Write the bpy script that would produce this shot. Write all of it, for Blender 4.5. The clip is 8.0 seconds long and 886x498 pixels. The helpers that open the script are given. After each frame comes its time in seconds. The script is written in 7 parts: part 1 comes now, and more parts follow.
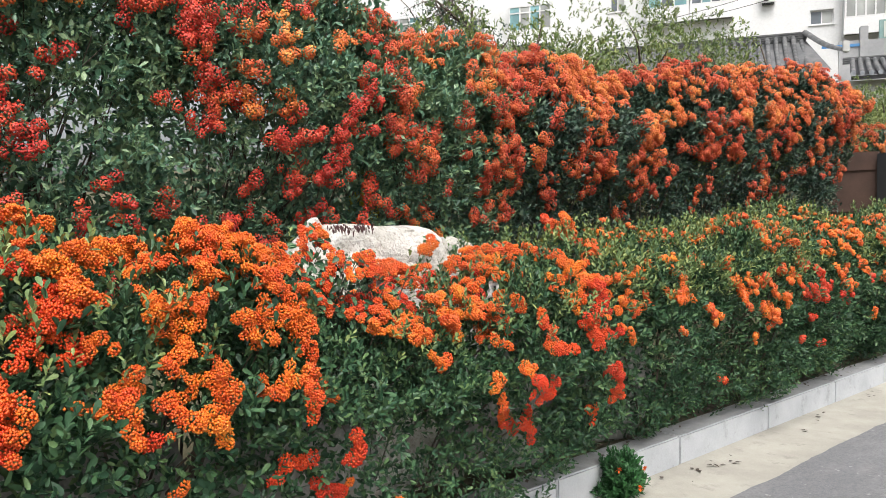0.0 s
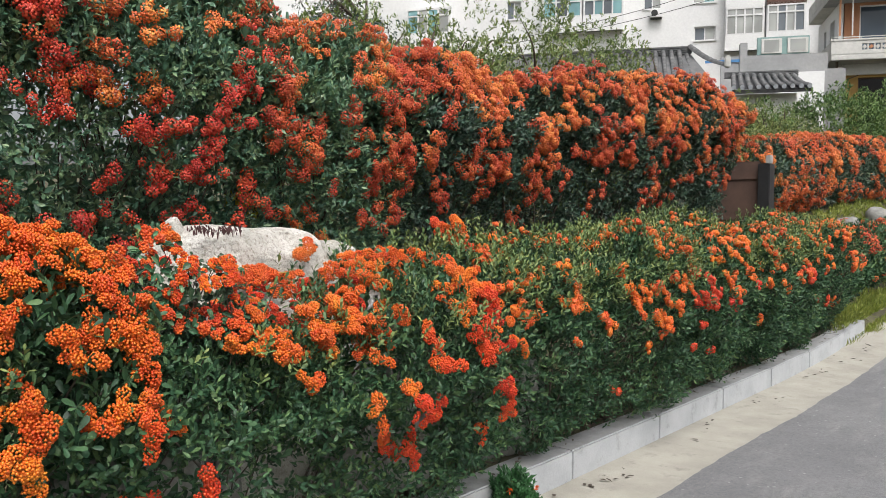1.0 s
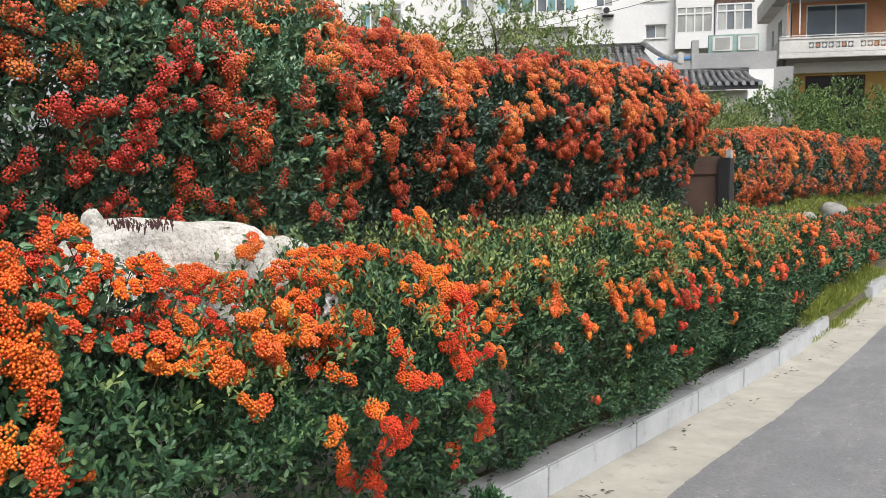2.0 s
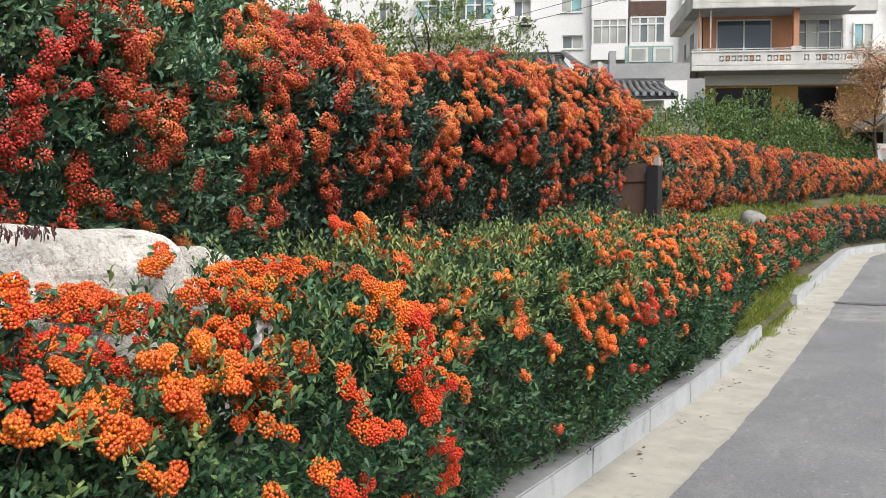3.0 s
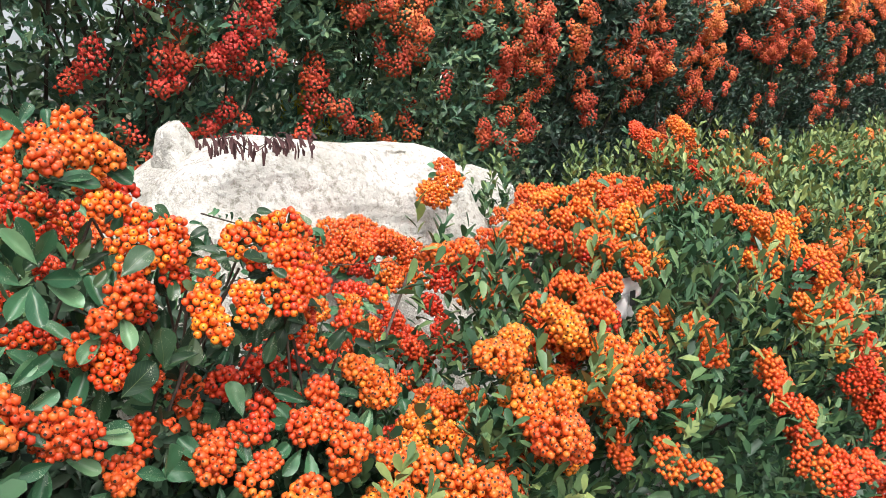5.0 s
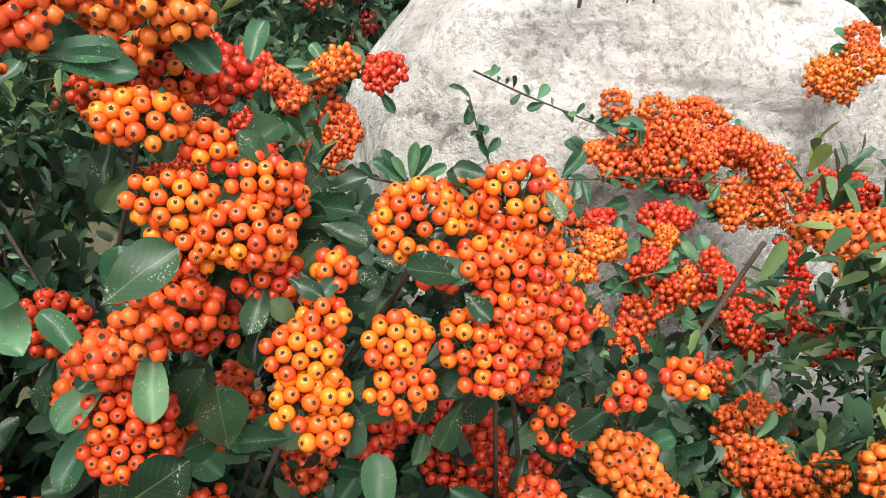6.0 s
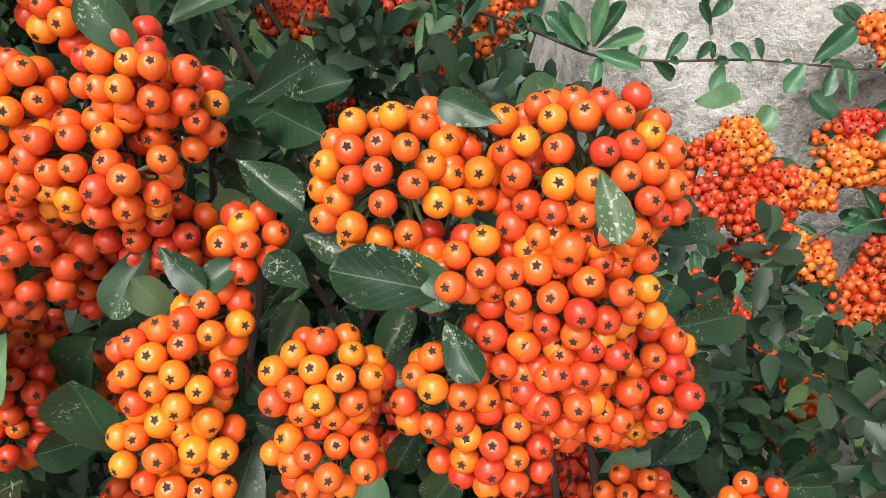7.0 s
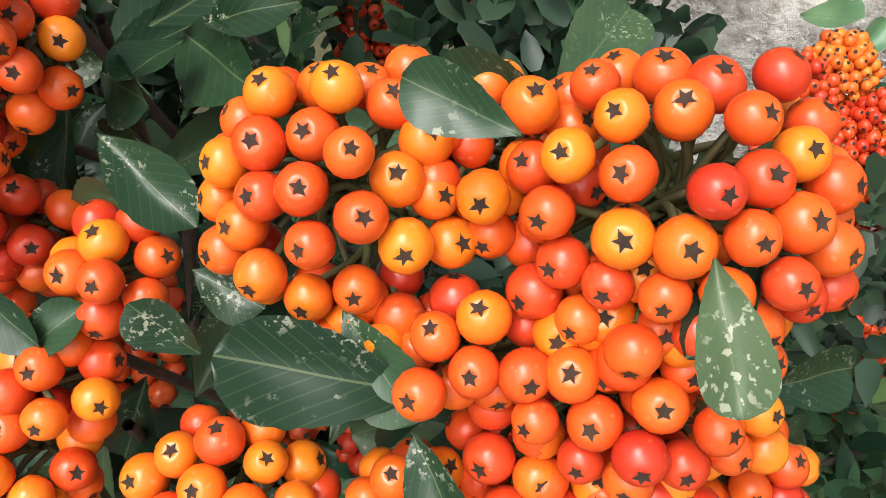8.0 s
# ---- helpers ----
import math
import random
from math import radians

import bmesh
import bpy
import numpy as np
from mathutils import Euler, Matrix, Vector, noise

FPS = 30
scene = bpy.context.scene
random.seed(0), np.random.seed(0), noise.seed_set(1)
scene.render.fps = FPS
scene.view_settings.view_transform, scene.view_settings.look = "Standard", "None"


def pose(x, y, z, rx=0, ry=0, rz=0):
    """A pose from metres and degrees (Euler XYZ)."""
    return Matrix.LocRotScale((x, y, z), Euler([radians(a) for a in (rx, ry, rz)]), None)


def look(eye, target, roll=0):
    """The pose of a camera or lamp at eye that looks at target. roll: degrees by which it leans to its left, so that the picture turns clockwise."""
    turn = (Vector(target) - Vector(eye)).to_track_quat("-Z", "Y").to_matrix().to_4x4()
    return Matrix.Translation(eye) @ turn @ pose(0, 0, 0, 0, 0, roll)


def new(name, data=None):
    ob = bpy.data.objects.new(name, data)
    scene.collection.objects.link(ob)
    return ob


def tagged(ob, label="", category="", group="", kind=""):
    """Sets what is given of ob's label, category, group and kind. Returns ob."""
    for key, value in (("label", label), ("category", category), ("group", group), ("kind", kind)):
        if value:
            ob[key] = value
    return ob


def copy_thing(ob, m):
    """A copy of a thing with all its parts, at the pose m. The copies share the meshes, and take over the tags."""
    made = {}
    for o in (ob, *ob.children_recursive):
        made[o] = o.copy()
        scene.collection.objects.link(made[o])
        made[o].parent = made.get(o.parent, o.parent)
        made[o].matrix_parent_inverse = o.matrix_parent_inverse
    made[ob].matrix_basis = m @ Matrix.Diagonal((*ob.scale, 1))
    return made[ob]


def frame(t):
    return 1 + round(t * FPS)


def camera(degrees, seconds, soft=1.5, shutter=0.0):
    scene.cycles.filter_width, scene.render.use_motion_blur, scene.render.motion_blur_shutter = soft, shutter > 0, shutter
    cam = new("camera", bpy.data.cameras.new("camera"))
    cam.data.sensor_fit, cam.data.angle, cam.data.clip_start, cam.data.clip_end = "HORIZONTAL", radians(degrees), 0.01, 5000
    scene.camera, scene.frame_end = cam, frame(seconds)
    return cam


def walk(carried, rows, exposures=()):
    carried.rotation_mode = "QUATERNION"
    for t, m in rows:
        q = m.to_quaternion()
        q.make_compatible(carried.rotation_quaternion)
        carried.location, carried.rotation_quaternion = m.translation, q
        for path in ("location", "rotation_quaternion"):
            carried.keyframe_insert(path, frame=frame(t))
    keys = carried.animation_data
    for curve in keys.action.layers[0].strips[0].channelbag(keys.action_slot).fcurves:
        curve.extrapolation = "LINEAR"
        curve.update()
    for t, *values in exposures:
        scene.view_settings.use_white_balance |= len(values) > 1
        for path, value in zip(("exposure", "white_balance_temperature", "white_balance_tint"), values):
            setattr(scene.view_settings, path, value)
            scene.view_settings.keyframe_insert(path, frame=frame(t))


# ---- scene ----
# ------------------------------------------------------------ camera
cam = camera(58.2, 8.0, soft=0.65)
PATH = [
    (0, (2.298, 0.315, 1.322), (0.807, 1.646, 1.238), -0.5),
    (0.5, (2.237, 0.411, 1.315), (0.87, 1.869, 1.244), 0.1),
    (1, (2.133, 0.557, 1.319), (0.826, 2.069, 1.242), 0.3),
    (1.5, (2.005, 0.672, 1.307), (0.754, 2.231, 1.227), 0.2),
    (3, (1.489, 1.117, 1.298), (0.443, 2.821, 1.234), 0.3),
    (3.5, (1.308, 1.196, 1.293), (0.42, 2.988, 1.245), 0.3),
    (4, (1.135, 1.247, 1.285), (0.257, 3.042, 1.2), 0.3),
    (4.5, (0.969, 1.372, 1.275), (-0.103, 3.056, 1.15), -0.2),
    (5, (0.8, 1.465, 1.268), (-0.608, 2.861, 1.01), -0.9),
    (5.2, (0.718, 1.504, 1.26), (-0.756, 2.818, 0.94), -0.8),
    (6.3, (0.434, 1.787, 1.304), (-1.317, 2.189, 0.426), 5.4),
    (6.5, (0.41, 1.814, 1.299), (-1.323, 2.063, 0.332), 4.9),
    (7, (0.354, 1.828, 1.281), (-1.292, 1.902, 0.149), 4.8),
    (7.5, (0.305, 1.828, 1.27), (-1.255, 1.825, 0.017), 5.1),
    (8, (0.277, 1.838, 1.259), (-1.18, 1.825, -0.11), 6.2),
]
walk(cam, [(t, look(eye, target, roll)) for t, eye, target, roll in PATH],
     exposures=[(0.0, 0.46), (0.5, 0.12), (1.0, 0.15), (1.5, 0.28), (3.0, 0.28), (3.5, 0.06), (4.1, 0.0), (4.6, 0.32), (5.0, 0.72), (5.2, 0.8), (6.5, 0.42), (8.0, 0.42)])

# ------------------------------------------------------------ world and light (overcast)
world = bpy.data.worlds.new("overcast")
scene.world = world
world.use_nodes = True
wn = world.node_tree
sky = wn.nodes.new("ShaderNodeTexSky")
sky.sky_type = "NISHITA"
sky.sun_disc = False
sky.sun_elevation = radians(48)
sky.sun_rotation = radians(110)
sky.air_density, sky.dust_density, sky.ozone_density = 1.0, 6.0, 1.0
hsv = wn.nodes.new("ShaderNodeHueSaturation")
hsv.inputs["Saturation"].default_value = 0.3
wn.links.new(sky.outputs[0], hsv.inputs["Color"])
wn.links.new(hsv.outputs[0], wn.nodes["Background"].inputs[0])
wn.nodes["Background"].inputs[1].default_value = 0.15
sun_data = bpy.data.lights.new("sun", "SUN")
sun_data.energy, sun_data.angle, sun_data.color = 2.1, radians(20), (1.0, 0.97, 0.93)
sun = new("sun", sun_data)
sun.matrix_world = look((2.8, -3.3, 9), (0, 0, 0))

# ------------------------------------------------------------ helpers of this scene
RNG = np.random.default_rng(7)


def empty(name, at, rz=0.0):
    ob = new(name)
    ob.matrix_basis = pose(*at, 0, 0, rz)
    ob.empty_display_size = 0.1
    return ob


def part(name, bm, material, parent=None, label="", smooth=False):
    me = bpy.data.meshes.new(name)
    bm.to_mesh(me)
    bm.free()
    for m in material if isinstance(material, (list, tuple)) else [material]:
        me.materials.append(m)
    if smooth:
        me.polygons.foreach_set("use_smooth", [True] * len(me.polygons))
    ob = new(name, me)
    ob.parent = parent
    return tagged(ob, label)


def raw(name, V, T, material, parent=None, label="", smooth=True, slots=None, kind=""):
    """One mesh object from arrays of corners and triangles."""
    me = bpy.data.meshes.new(name)
    V, T = np.asarray(V, np.float32), np.asarray(T, np.int32)
    me.vertices.add(len(V))
    me.vertices.foreach_set("co", V.ravel())
    me.loops.add(T.size)
    me.loops.foreach_set("vertex_index", T.ravel())
    me.polygons.add(len(T))
    me.polygons.foreach_set("loop_start", np.arange(0, T.size, 3, dtype=np.int32))
    for m in material if isinstance(material, (list, tuple)) else [material]:
        me.materials.append(m)
    if slots is not None:
        me.polygons.foreach_set("material_index", np.asarray(slots, np.int32))
    me.update(calc_edges=True)
    me.polygons.foreach_set("use_smooth", [smooth] * len(T))
    ob = new(name, me)
    ob.parent = parent
    return tagged(ob, label, kind=kind)


def box(bm, x0, x1, y0, y1, z0, z1, bevel=0.0):
    got = bmesh.ops.create_cube(bm, size=1.0, matrix=Matrix.Translation(((x0 + x1) / 2, (y0 + y1) / 2, (z0 + z1) / 2))
                                @ Matrix.Diagonal((x1 - x0, y1 - y0, z1 - z0, 1)))
    if bevel:
        edges = list({e for v in got["verts"] for e in v.link_edges})
        bmesh.ops.bevel(bm, geom=edges, offset=bevel, segments=2, affect="EDGES", clamp_overlap=True)
    return bm


def boxed(name, x0, x1, y0, y1, z0, z1, material, parent=None, label="", bevel=0.0):
    return part(name, box(bmesh.new(), x0, x1, y0, y1, z0, z1, bevel), material, parent, label)


def unit(a):
    return a / np.maximum(np.linalg.norm(a, axis=-1, keepdims=True), 1e-9)


def wave(P, f, seed=0.0):
    """Smooth cheap noise, -1 to 1, of places P."""
    x, y, z = P[..., 0] * f + seed, P[..., 1] * f + 1.7 * seed, P[..., 2] * f - 0.6 * seed
    return (np.sin(x * 1.9 + 1.3 * np.sin(y * 1.1 + z * 0.7)) + np.sin(y * 2.3 + 1.1 * np.sin(z * 1.3 - x * 0.8))
            + np.sin(z * 2.1 + 1.2 * np.sin(x * 1.2 + y * 0.9))) / 3


# ------------------------------------------------------------ materials
def material(name):
    m = bpy.data.materials.new(name)
    m.use_nodes = True
    return m, m.node_tree, m.node_tree.nodes["Principled BSDF"]


def ramp(nt, source, stops):
    r = nt.nodes.new("ShaderNodeValToRGB")
    while len(r.color_ramp.elements) < len(stops):
        r.color_ramp.elements.new(0.5)
    for e, (p, c) in zip(r.color_ramp.elements, stops):
        e.position, e.color = p, (*c, 1)
    nt.links.new(source, r.inputs[0])
    return r.outputs[0]


def noise_of(nt, scale, detail=4.0, rough=0.55, coord=None):
    if coord is None:
        coord = nt.nodes.new("ShaderNodeNewGeometry").outputs["Position"]
    n = nt.nodes.new("ShaderNodeTexNoise")
    n.inputs["Scale"].default_value, n.inputs["Detail"].default_value, n.inputs["Roughness"].default_value = scale, detail, rough
    nt.links.new(coord, n.inputs["Vector"])
    return n.outputs[0]


def mixed(nt, fac, a, b, how="MIX"):
    m = nt.nodes.new("ShaderNodeMix")
    m.data_type, m.blend_type = "RGBA", how
    for value, slot in ((fac, 0), (a, 6), (b, 7)):
        if isinstance(value, (int, float)):
            m.inputs[slot].default_value = value
        elif isinstance(value, tuple):
            m.inputs[slot].default_value = (*value, 1)
        else:
            nt.links.new(value, m.inputs[slot])
    return m.outputs[2]


def calc(nt, op, a, b):
    m = nt.nodes.new("ShaderNodeMath")
    m.operation = op
    for i, v in enumerate((a, b)):
        if isinstance(v, (int, float)):
            m.inputs[i].default_value = v
        else:
            nt.links.new(v, m.inputs[i])
    return m.outputs[0]


def bumped(nt, bsdf, height, strength=0.3, distance=0.01):
    b = nt.nodes.new("ShaderNodeBump")
    b.inputs["Strength"].default_value, b.inputs["Distance"].default_value = strength, distance
    nt.links.new(height, b.inputs["Height"])
    nt.links.new(b.outputs[0], bsdf.inputs["Normal"])


def leaf_material(name, stops, patch=2.0, rough=0.45, thin=0.1, by="island", shine=0.42):
    m, nt, bsdf = material(name)
    if by == "island":
        r = nt.nodes.new("ShaderNodeNewGeometry").outputs["Random Per Island"]
    else:
        r = nt.nodes.new("ShaderNodeObjectInfo").outputs["Random"]
    spread = calc(nt, "ADD", calc(nt, "MULTIPLY", r, 0.6), calc(nt, "MULTIPLY", noise_of(nt, patch, 2), 0.5))
    col = ramp(nt, spread, stops)
    col = mixed(nt, calc(nt, "MULTIPLY", noise_of(nt, 160, 2), 0.35), col, (0.02, 0.03, 0.02))
    nt.links.new(col, bsdf.inputs["Base Color"])
    bsdf.inputs["Specular IOR Level"].default_value = shine
    bsdf.inputs["Roughness"].default_value = rough
    tr = nt.nodes.new("ShaderNodeBsdfTranslucent")
    nt.links.new(col, tr.inputs[0])
    mix = nt.nodes.new("ShaderNodeMixShader")
    mix.inputs[0].default_value = thin
    nt.links.new(bsdf.outputs[0], mix.inputs[1])
    nt.links.new(tr.outputs[0], mix.inputs[2])
    nt.links.new(mix.outputs[0], nt.nodes["Material Output"].inputs[0])
    return m


def berry_material(name, stops, patch=7.0, rough=0.33, by="island"):
    m, nt, bsdf = material(name)
    if by == "island":
        r = nt.nodes.new("ShaderNodeNewGeometry").outputs["Random Per Island"]
    else:
        r = nt.nodes.new("ShaderNodeObjectInfo").outputs["Random"]
    spread = calc(nt, "ADD", calc(nt, "MULTIPLY", r, 0.24), calc(nt, "MULTIPLY", noise_of(nt, patch, 1), 0.86))
    col = ramp(nt, spread, stops)
    nt.links.new(col, bsdf.inputs["Base Color"])
    bsdf.inputs["Roughness"].default_value = rough
    bsdf.inputs["Specular IOR Level"].default_value = 0.45
    return m


def plain_material(name, a, b, scale=6.0, rough=0.8, bump=0.2, fine=60.0, metal=0.0):
    """Two tones in patches, a finer grain over them, and relief."""
    m, nt, bsdf = material(name)
    col = mixed(nt, ramp(nt, noise_of(nt, scale, 6, 0.6), [(0.35, (0, 0, 0)), (0.7, (1, 1, 1))]), a, b)
    grain = noise_of(nt, fine, 3)
    col = mixed(nt, calc(nt, "MULTIPLY", grain, 0.4), col, tuple(c * 0.45 for c in a))
    nt.links.new(col, bsdf.inputs["Base Color"])
    bsdf.inputs["Roughness"].default_value, bsdf.inputs["Metallic"].default_value = rough, metal
    bumped(nt, bsdf, grain, bump, 0.01)
    return m


def asphalt_material(name="worn_asphalt", gain=1.0):
    """Worn asphalt: broad pale and dark wear, drag streaks along the road, stone speckle."""
    m, nt, bsdf = material(name)
    pos = nt.nodes.new("ShaderNodeNewGeometry").outputs["Position"]
    squash = nt.nodes.new("ShaderNodeMapping")
    squash.inputs["Scale"].default_value = (1.0, 0.3, 1.0)
    nt.links.new(pos, squash.inputs["Vector"])
    col = ramp(nt, noise_of(nt, 0.9, 5, 0.6), [(p, tuple(c * gain for c in v)) for p, v in ((0.3, (0.115, 0.118, 0.126)), (0.55, (0.16, 0.163, 0.172)), (0.75, (0.215, 0.217, 0.222)))])
    streak = ramp(nt, noise_of(nt, 3.5, 5, 0.7, squash.outputs[0]), [(0.52, (0, 0, 0)), (0.72, (1, 1, 1))])
    col = mixed(nt, calc(nt, "MULTIPLY", streak, 0.4), col, (0.32, 0.318, 0.31))
    speck = ramp(nt, noise_of(nt, 170, 2), [(0.42, (0, 0, 0)), (0.62, (1, 1, 1))])
    col = mixed(nt, calc(nt, "MULTIPLY", speck, 0.3), col, (0.3, 0.3, 0.3))
    grit = ramp(nt, noise_of(nt, 55, 3, 0.7), [(0.4, (1, 1, 1)), (0.52, (0, 0, 0))])
    col = mixed(nt, calc(nt, "MULTIPLY", grit, 0.25), col, (0.05, 0.05, 0.055))
    chips = ramp(nt, noise_of(nt, 28, 2), [(0.68, (0, 0, 0)), (0.72, (1, 1, 1))])
    col = mixed(nt, calc(nt, "MULTIPLY", chips, 0.5), col, (0.42, 0.41, 0.4))
    nt.links.new(col, bsdf.inputs["Base Color"])
    bsdf.inputs["Roughness"].default_value = 0.82
    bumped(nt, bsdf, noise_of(nt, 140, 3), 0.5, 0.01)
    return m


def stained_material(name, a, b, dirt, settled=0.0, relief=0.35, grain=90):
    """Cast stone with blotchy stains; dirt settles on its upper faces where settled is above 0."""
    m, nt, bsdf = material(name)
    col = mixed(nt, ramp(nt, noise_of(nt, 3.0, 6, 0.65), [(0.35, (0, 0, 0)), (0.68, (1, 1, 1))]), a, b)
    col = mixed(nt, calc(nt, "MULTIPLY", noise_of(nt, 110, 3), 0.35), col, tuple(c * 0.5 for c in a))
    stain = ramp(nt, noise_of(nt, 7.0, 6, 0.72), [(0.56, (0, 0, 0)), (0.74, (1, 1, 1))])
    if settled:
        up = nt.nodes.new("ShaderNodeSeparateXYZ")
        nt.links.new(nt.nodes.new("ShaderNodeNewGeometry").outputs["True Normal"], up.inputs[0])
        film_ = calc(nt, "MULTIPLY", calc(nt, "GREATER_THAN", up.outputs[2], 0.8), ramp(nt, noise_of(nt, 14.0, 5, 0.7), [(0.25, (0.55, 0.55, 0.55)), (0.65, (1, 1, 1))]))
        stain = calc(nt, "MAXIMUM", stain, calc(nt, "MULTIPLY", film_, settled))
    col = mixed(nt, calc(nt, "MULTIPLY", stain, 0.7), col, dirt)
    nt.links.new(col, bsdf.inputs["Base Color"])
    bsdf.inputs["Roughness"].default_value = 0.9
    bumped(nt, bsdf, noise_of(nt, grain, 6, 0.65), relief, 0.01)
    return m


def rock_material(name, a, b, dirt):
    """Split pale stone: cream and grey patches, pits, dark lichen specks and deep grain."""
    m, nt, bsdf = material(name)
    col = mixed(nt, ramp(nt, noise_of(nt, 7.0, 6, 0.65), [(0.36, (0, 0, 0)), (0.62, (1, 1, 1))]), a, b)
    pits = noise_of(nt, 75, 5, 0.7)
    col = mixed(nt, ramp(nt, pits, [(0.36, (0.75, 0.75, 0.75)), (0.5, (0, 0, 0))]), col, dirt)
    col = mixed(nt, calc(nt, "MULTIPLY", ramp(nt, noise_of(nt, 18, 6, 0.7), [(0.52, (0, 0, 0)), (0.66, (1, 1, 1))]), 0.5), col, tuple(c * 0.75 for c in a))
    col = mixed(nt, calc(nt, "MULTIPLY", ramp(nt, noise_of(nt, 210, 3), [(0.56, (0, 0, 0)), (0.68, (1, 1, 1))]), 0.4), col, (0.62, 0.61, 0.58))
    nt.links.new(col, bsdf.inputs["Base Color"])
    bsdf.inputs["Roughness"].default_value = 0.92
    height = calc(nt, "ADD", calc(nt, "MULTIPLY", pits, 0.7), calc(nt, "MULTIPLY", noise_of(nt, 22, 6, 0.7), 1.6))
    bumped(nt, bsdf, height, 0.9, 0.012)
    return m


LEAF_NEAR = leaf_material("firethorn_leaf", [(0.15, (0.012, 0.04, 0.022)), (0.42, (0.032, 0.088, 0.043)), (0.7, (0.074, 0.16, 0.07)), (0.95, (0.2, 0.3, 0.11))], rough=0.42, shine=0.3)
LEAF_BACK = leaf_material("dark_leaf", [(0.15, (0.017, 0.046, 0.037)), (0.55, (0.046, 0.1, 0.072)), (0.95, (0.115, 0.18, 0.1))], 1.2, rough=0.36, shine=0.5)
LEAF_LIGHT = leaf_material("light_leaf", [(0.15, (0.07, 0.12, 0.04)), (0.5, (0.165, 0.24, 0.075)), (0.9, (0.32, 0.38, 0.12))], 1.0)
LEAF_BUSH = leaf_material("bush_leaf", [(0.15, (0.04, 0.095, 0.03)), (0.5, (0.1, 0.185, 0.055)), (0.9, (0.24, 0.34, 0.1))], 1.0)
# darker copy of the firethorn leaf: inner hedge shade put into its colour
LEAF_SHADED = leaf_material("shaded_inner_leaf", [(0.15, (0.014, 0.036, 0.022)), (0.55, (0.028, 0.06, 0.034)), (0.95, (0.06, 0.1, 0.05))], 3.0, rough=0.45)
# brighter copy of dark_leaf, with sky light on the left hedge put into it
LEAF_MID = leaf_material("grey_green_leaf", [(0.15, (0.036, 0.105, 0.07)), (0.5, (0.11, 0.235, 0.145)), (0.85, (0.26, 0.38, 0.19))], 1.2, rough=0.36, shine=0.5)
LEAF_YOUNG = leaf_material("young_leaf", [(0.15, (0.06, 0.125, 0.05)), (0.5, (0.14, 0.22, 0.08)), (0.9, (0.32, 0.38, 0.12))], 3.0, rough=0.42, shine=0.3)
LEAF_TREE = leaf_material("tree_leaf", [(0.15, (0.03, 0.09, 0.035)), (0.5, (0.07, 0.165, 0.06)), (0.9, (0.14, 0.24, 0.08))], 1.0)
LEAF_AUTUMN = leaf_material("autumn_leaf", [(0.15, (0.5, 0.22, 0.12)), (0.5, (0.64, 0.34, 0.18)), (0.9, (0.68, 0.48, 0.24))], 1.0)
LEAF_OLIVE = leaf_material("dry_olive_leaf", [(0.15, (0.11, 0.12, 0.04)), (0.5, (0.2, 0.2, 0.07)), (0.9, (0.3, 0.28, 0.12))], 1.0)
LEAF_YELLOW = leaf_material("yellow_leaf", [(0.15, (0.45, 0.4, 0.02)), (0.9, (0.75, 0.62, 0.03))], 1.0)
GRASS = leaf_material("grass_blade", [(0.15, (0.13, 0.19, 0.035)), (0.5, (0.28, 0.35, 0.06)), (0.9, (0.46, 0.48, 0.12))], 2.0)
TUFT = leaf_material("feathery_green", [(0.15, (0.02, 0.09, 0.03)), (0.9, (0.06, 0.19, 0.06))], 4.0)
BERRY_ORANGE = berry_material("orange_berry", [(0.2, (0.5, 0.036, 0.014)), (0.45, (0.63, 0.092, 0.018)), (0.66, (0.72, 0.165, 0.02)), (0.92, (0.8, 0.29, 0.028))])
BERRY_RED = berry_material("red_berry", [(0.2, (0.42, 0.018, 0.012)), (0.5, (0.58, 0.04, 0.014)), (0.75, (0.66, 0.085, 0.016)), (0.95, (0.74, 0.18, 0.02))], 3.0)
BERRY_BACK = berry_material("far_red_berry", [(0.22, (0.3, 0.026, 0.02)), (0.47, (0.45, 0.058, 0.026)), (0.69, (0.55, 0.11, 0.032)), (0.92, (0.64, 0.24, 0.05))], 6.0, 0.6)
BERRY_PALE = berry_material("crimson_berry", [(0.22, (0.4, 0.026, 0.024)), (0.48, (0.54, 0.045, 0.032)), (0.72, (0.62, 0.085, 0.034)), (0.95, (0.7, 0.22, 0.05))], 6.0, 0.5)
BERRY_GOLD = berry_material("golden_orange_berry", [(0.22, (0.44, 0.055, 0.028)), (0.48, (0.57, 0.11, 0.032)), (0.7, (0.66, 0.2, 0.04)), (0.92, (0.74, 0.38, 0.08))], 6.0, 0.5)
BERRY_FAR = berry_material("distant_berry", [(0.22, (0.36, 0.045, 0.03)), (0.45, (0.5, 0.085, 0.035)), (0.62, (0.62, 0.16, 0.04)), (0.85, (0.72, 0.33, 0.07))], 0.7, 0.6)
MOSS_MAROON = plain_material("moss_stain_maroon", (0.05, 0.02, 0.022), (0.1, 0.035, 0.035), 60, 0.8, 0.1)
CALYX = plain_material("dark_calyx", (0.022, 0.011, 0.007), (0.06, 0.03, 0.016), 300, 0.9, 0.1)
BARK = plain_material("bark", (0.06, 0.045, 0.035), (0.13, 0.1, 0.08), 20, 0.85, 0.4)
SOIL = plain_material("soil", (0.07, 0.06, 0.04), (0.12, 0.12, 0.055), 3, 0.95, 0.6, 40)
ASPHALT = asphalt_material()
ASPHALT_LANE = asphalt_material("paler_worn_asphalt", 1.22)
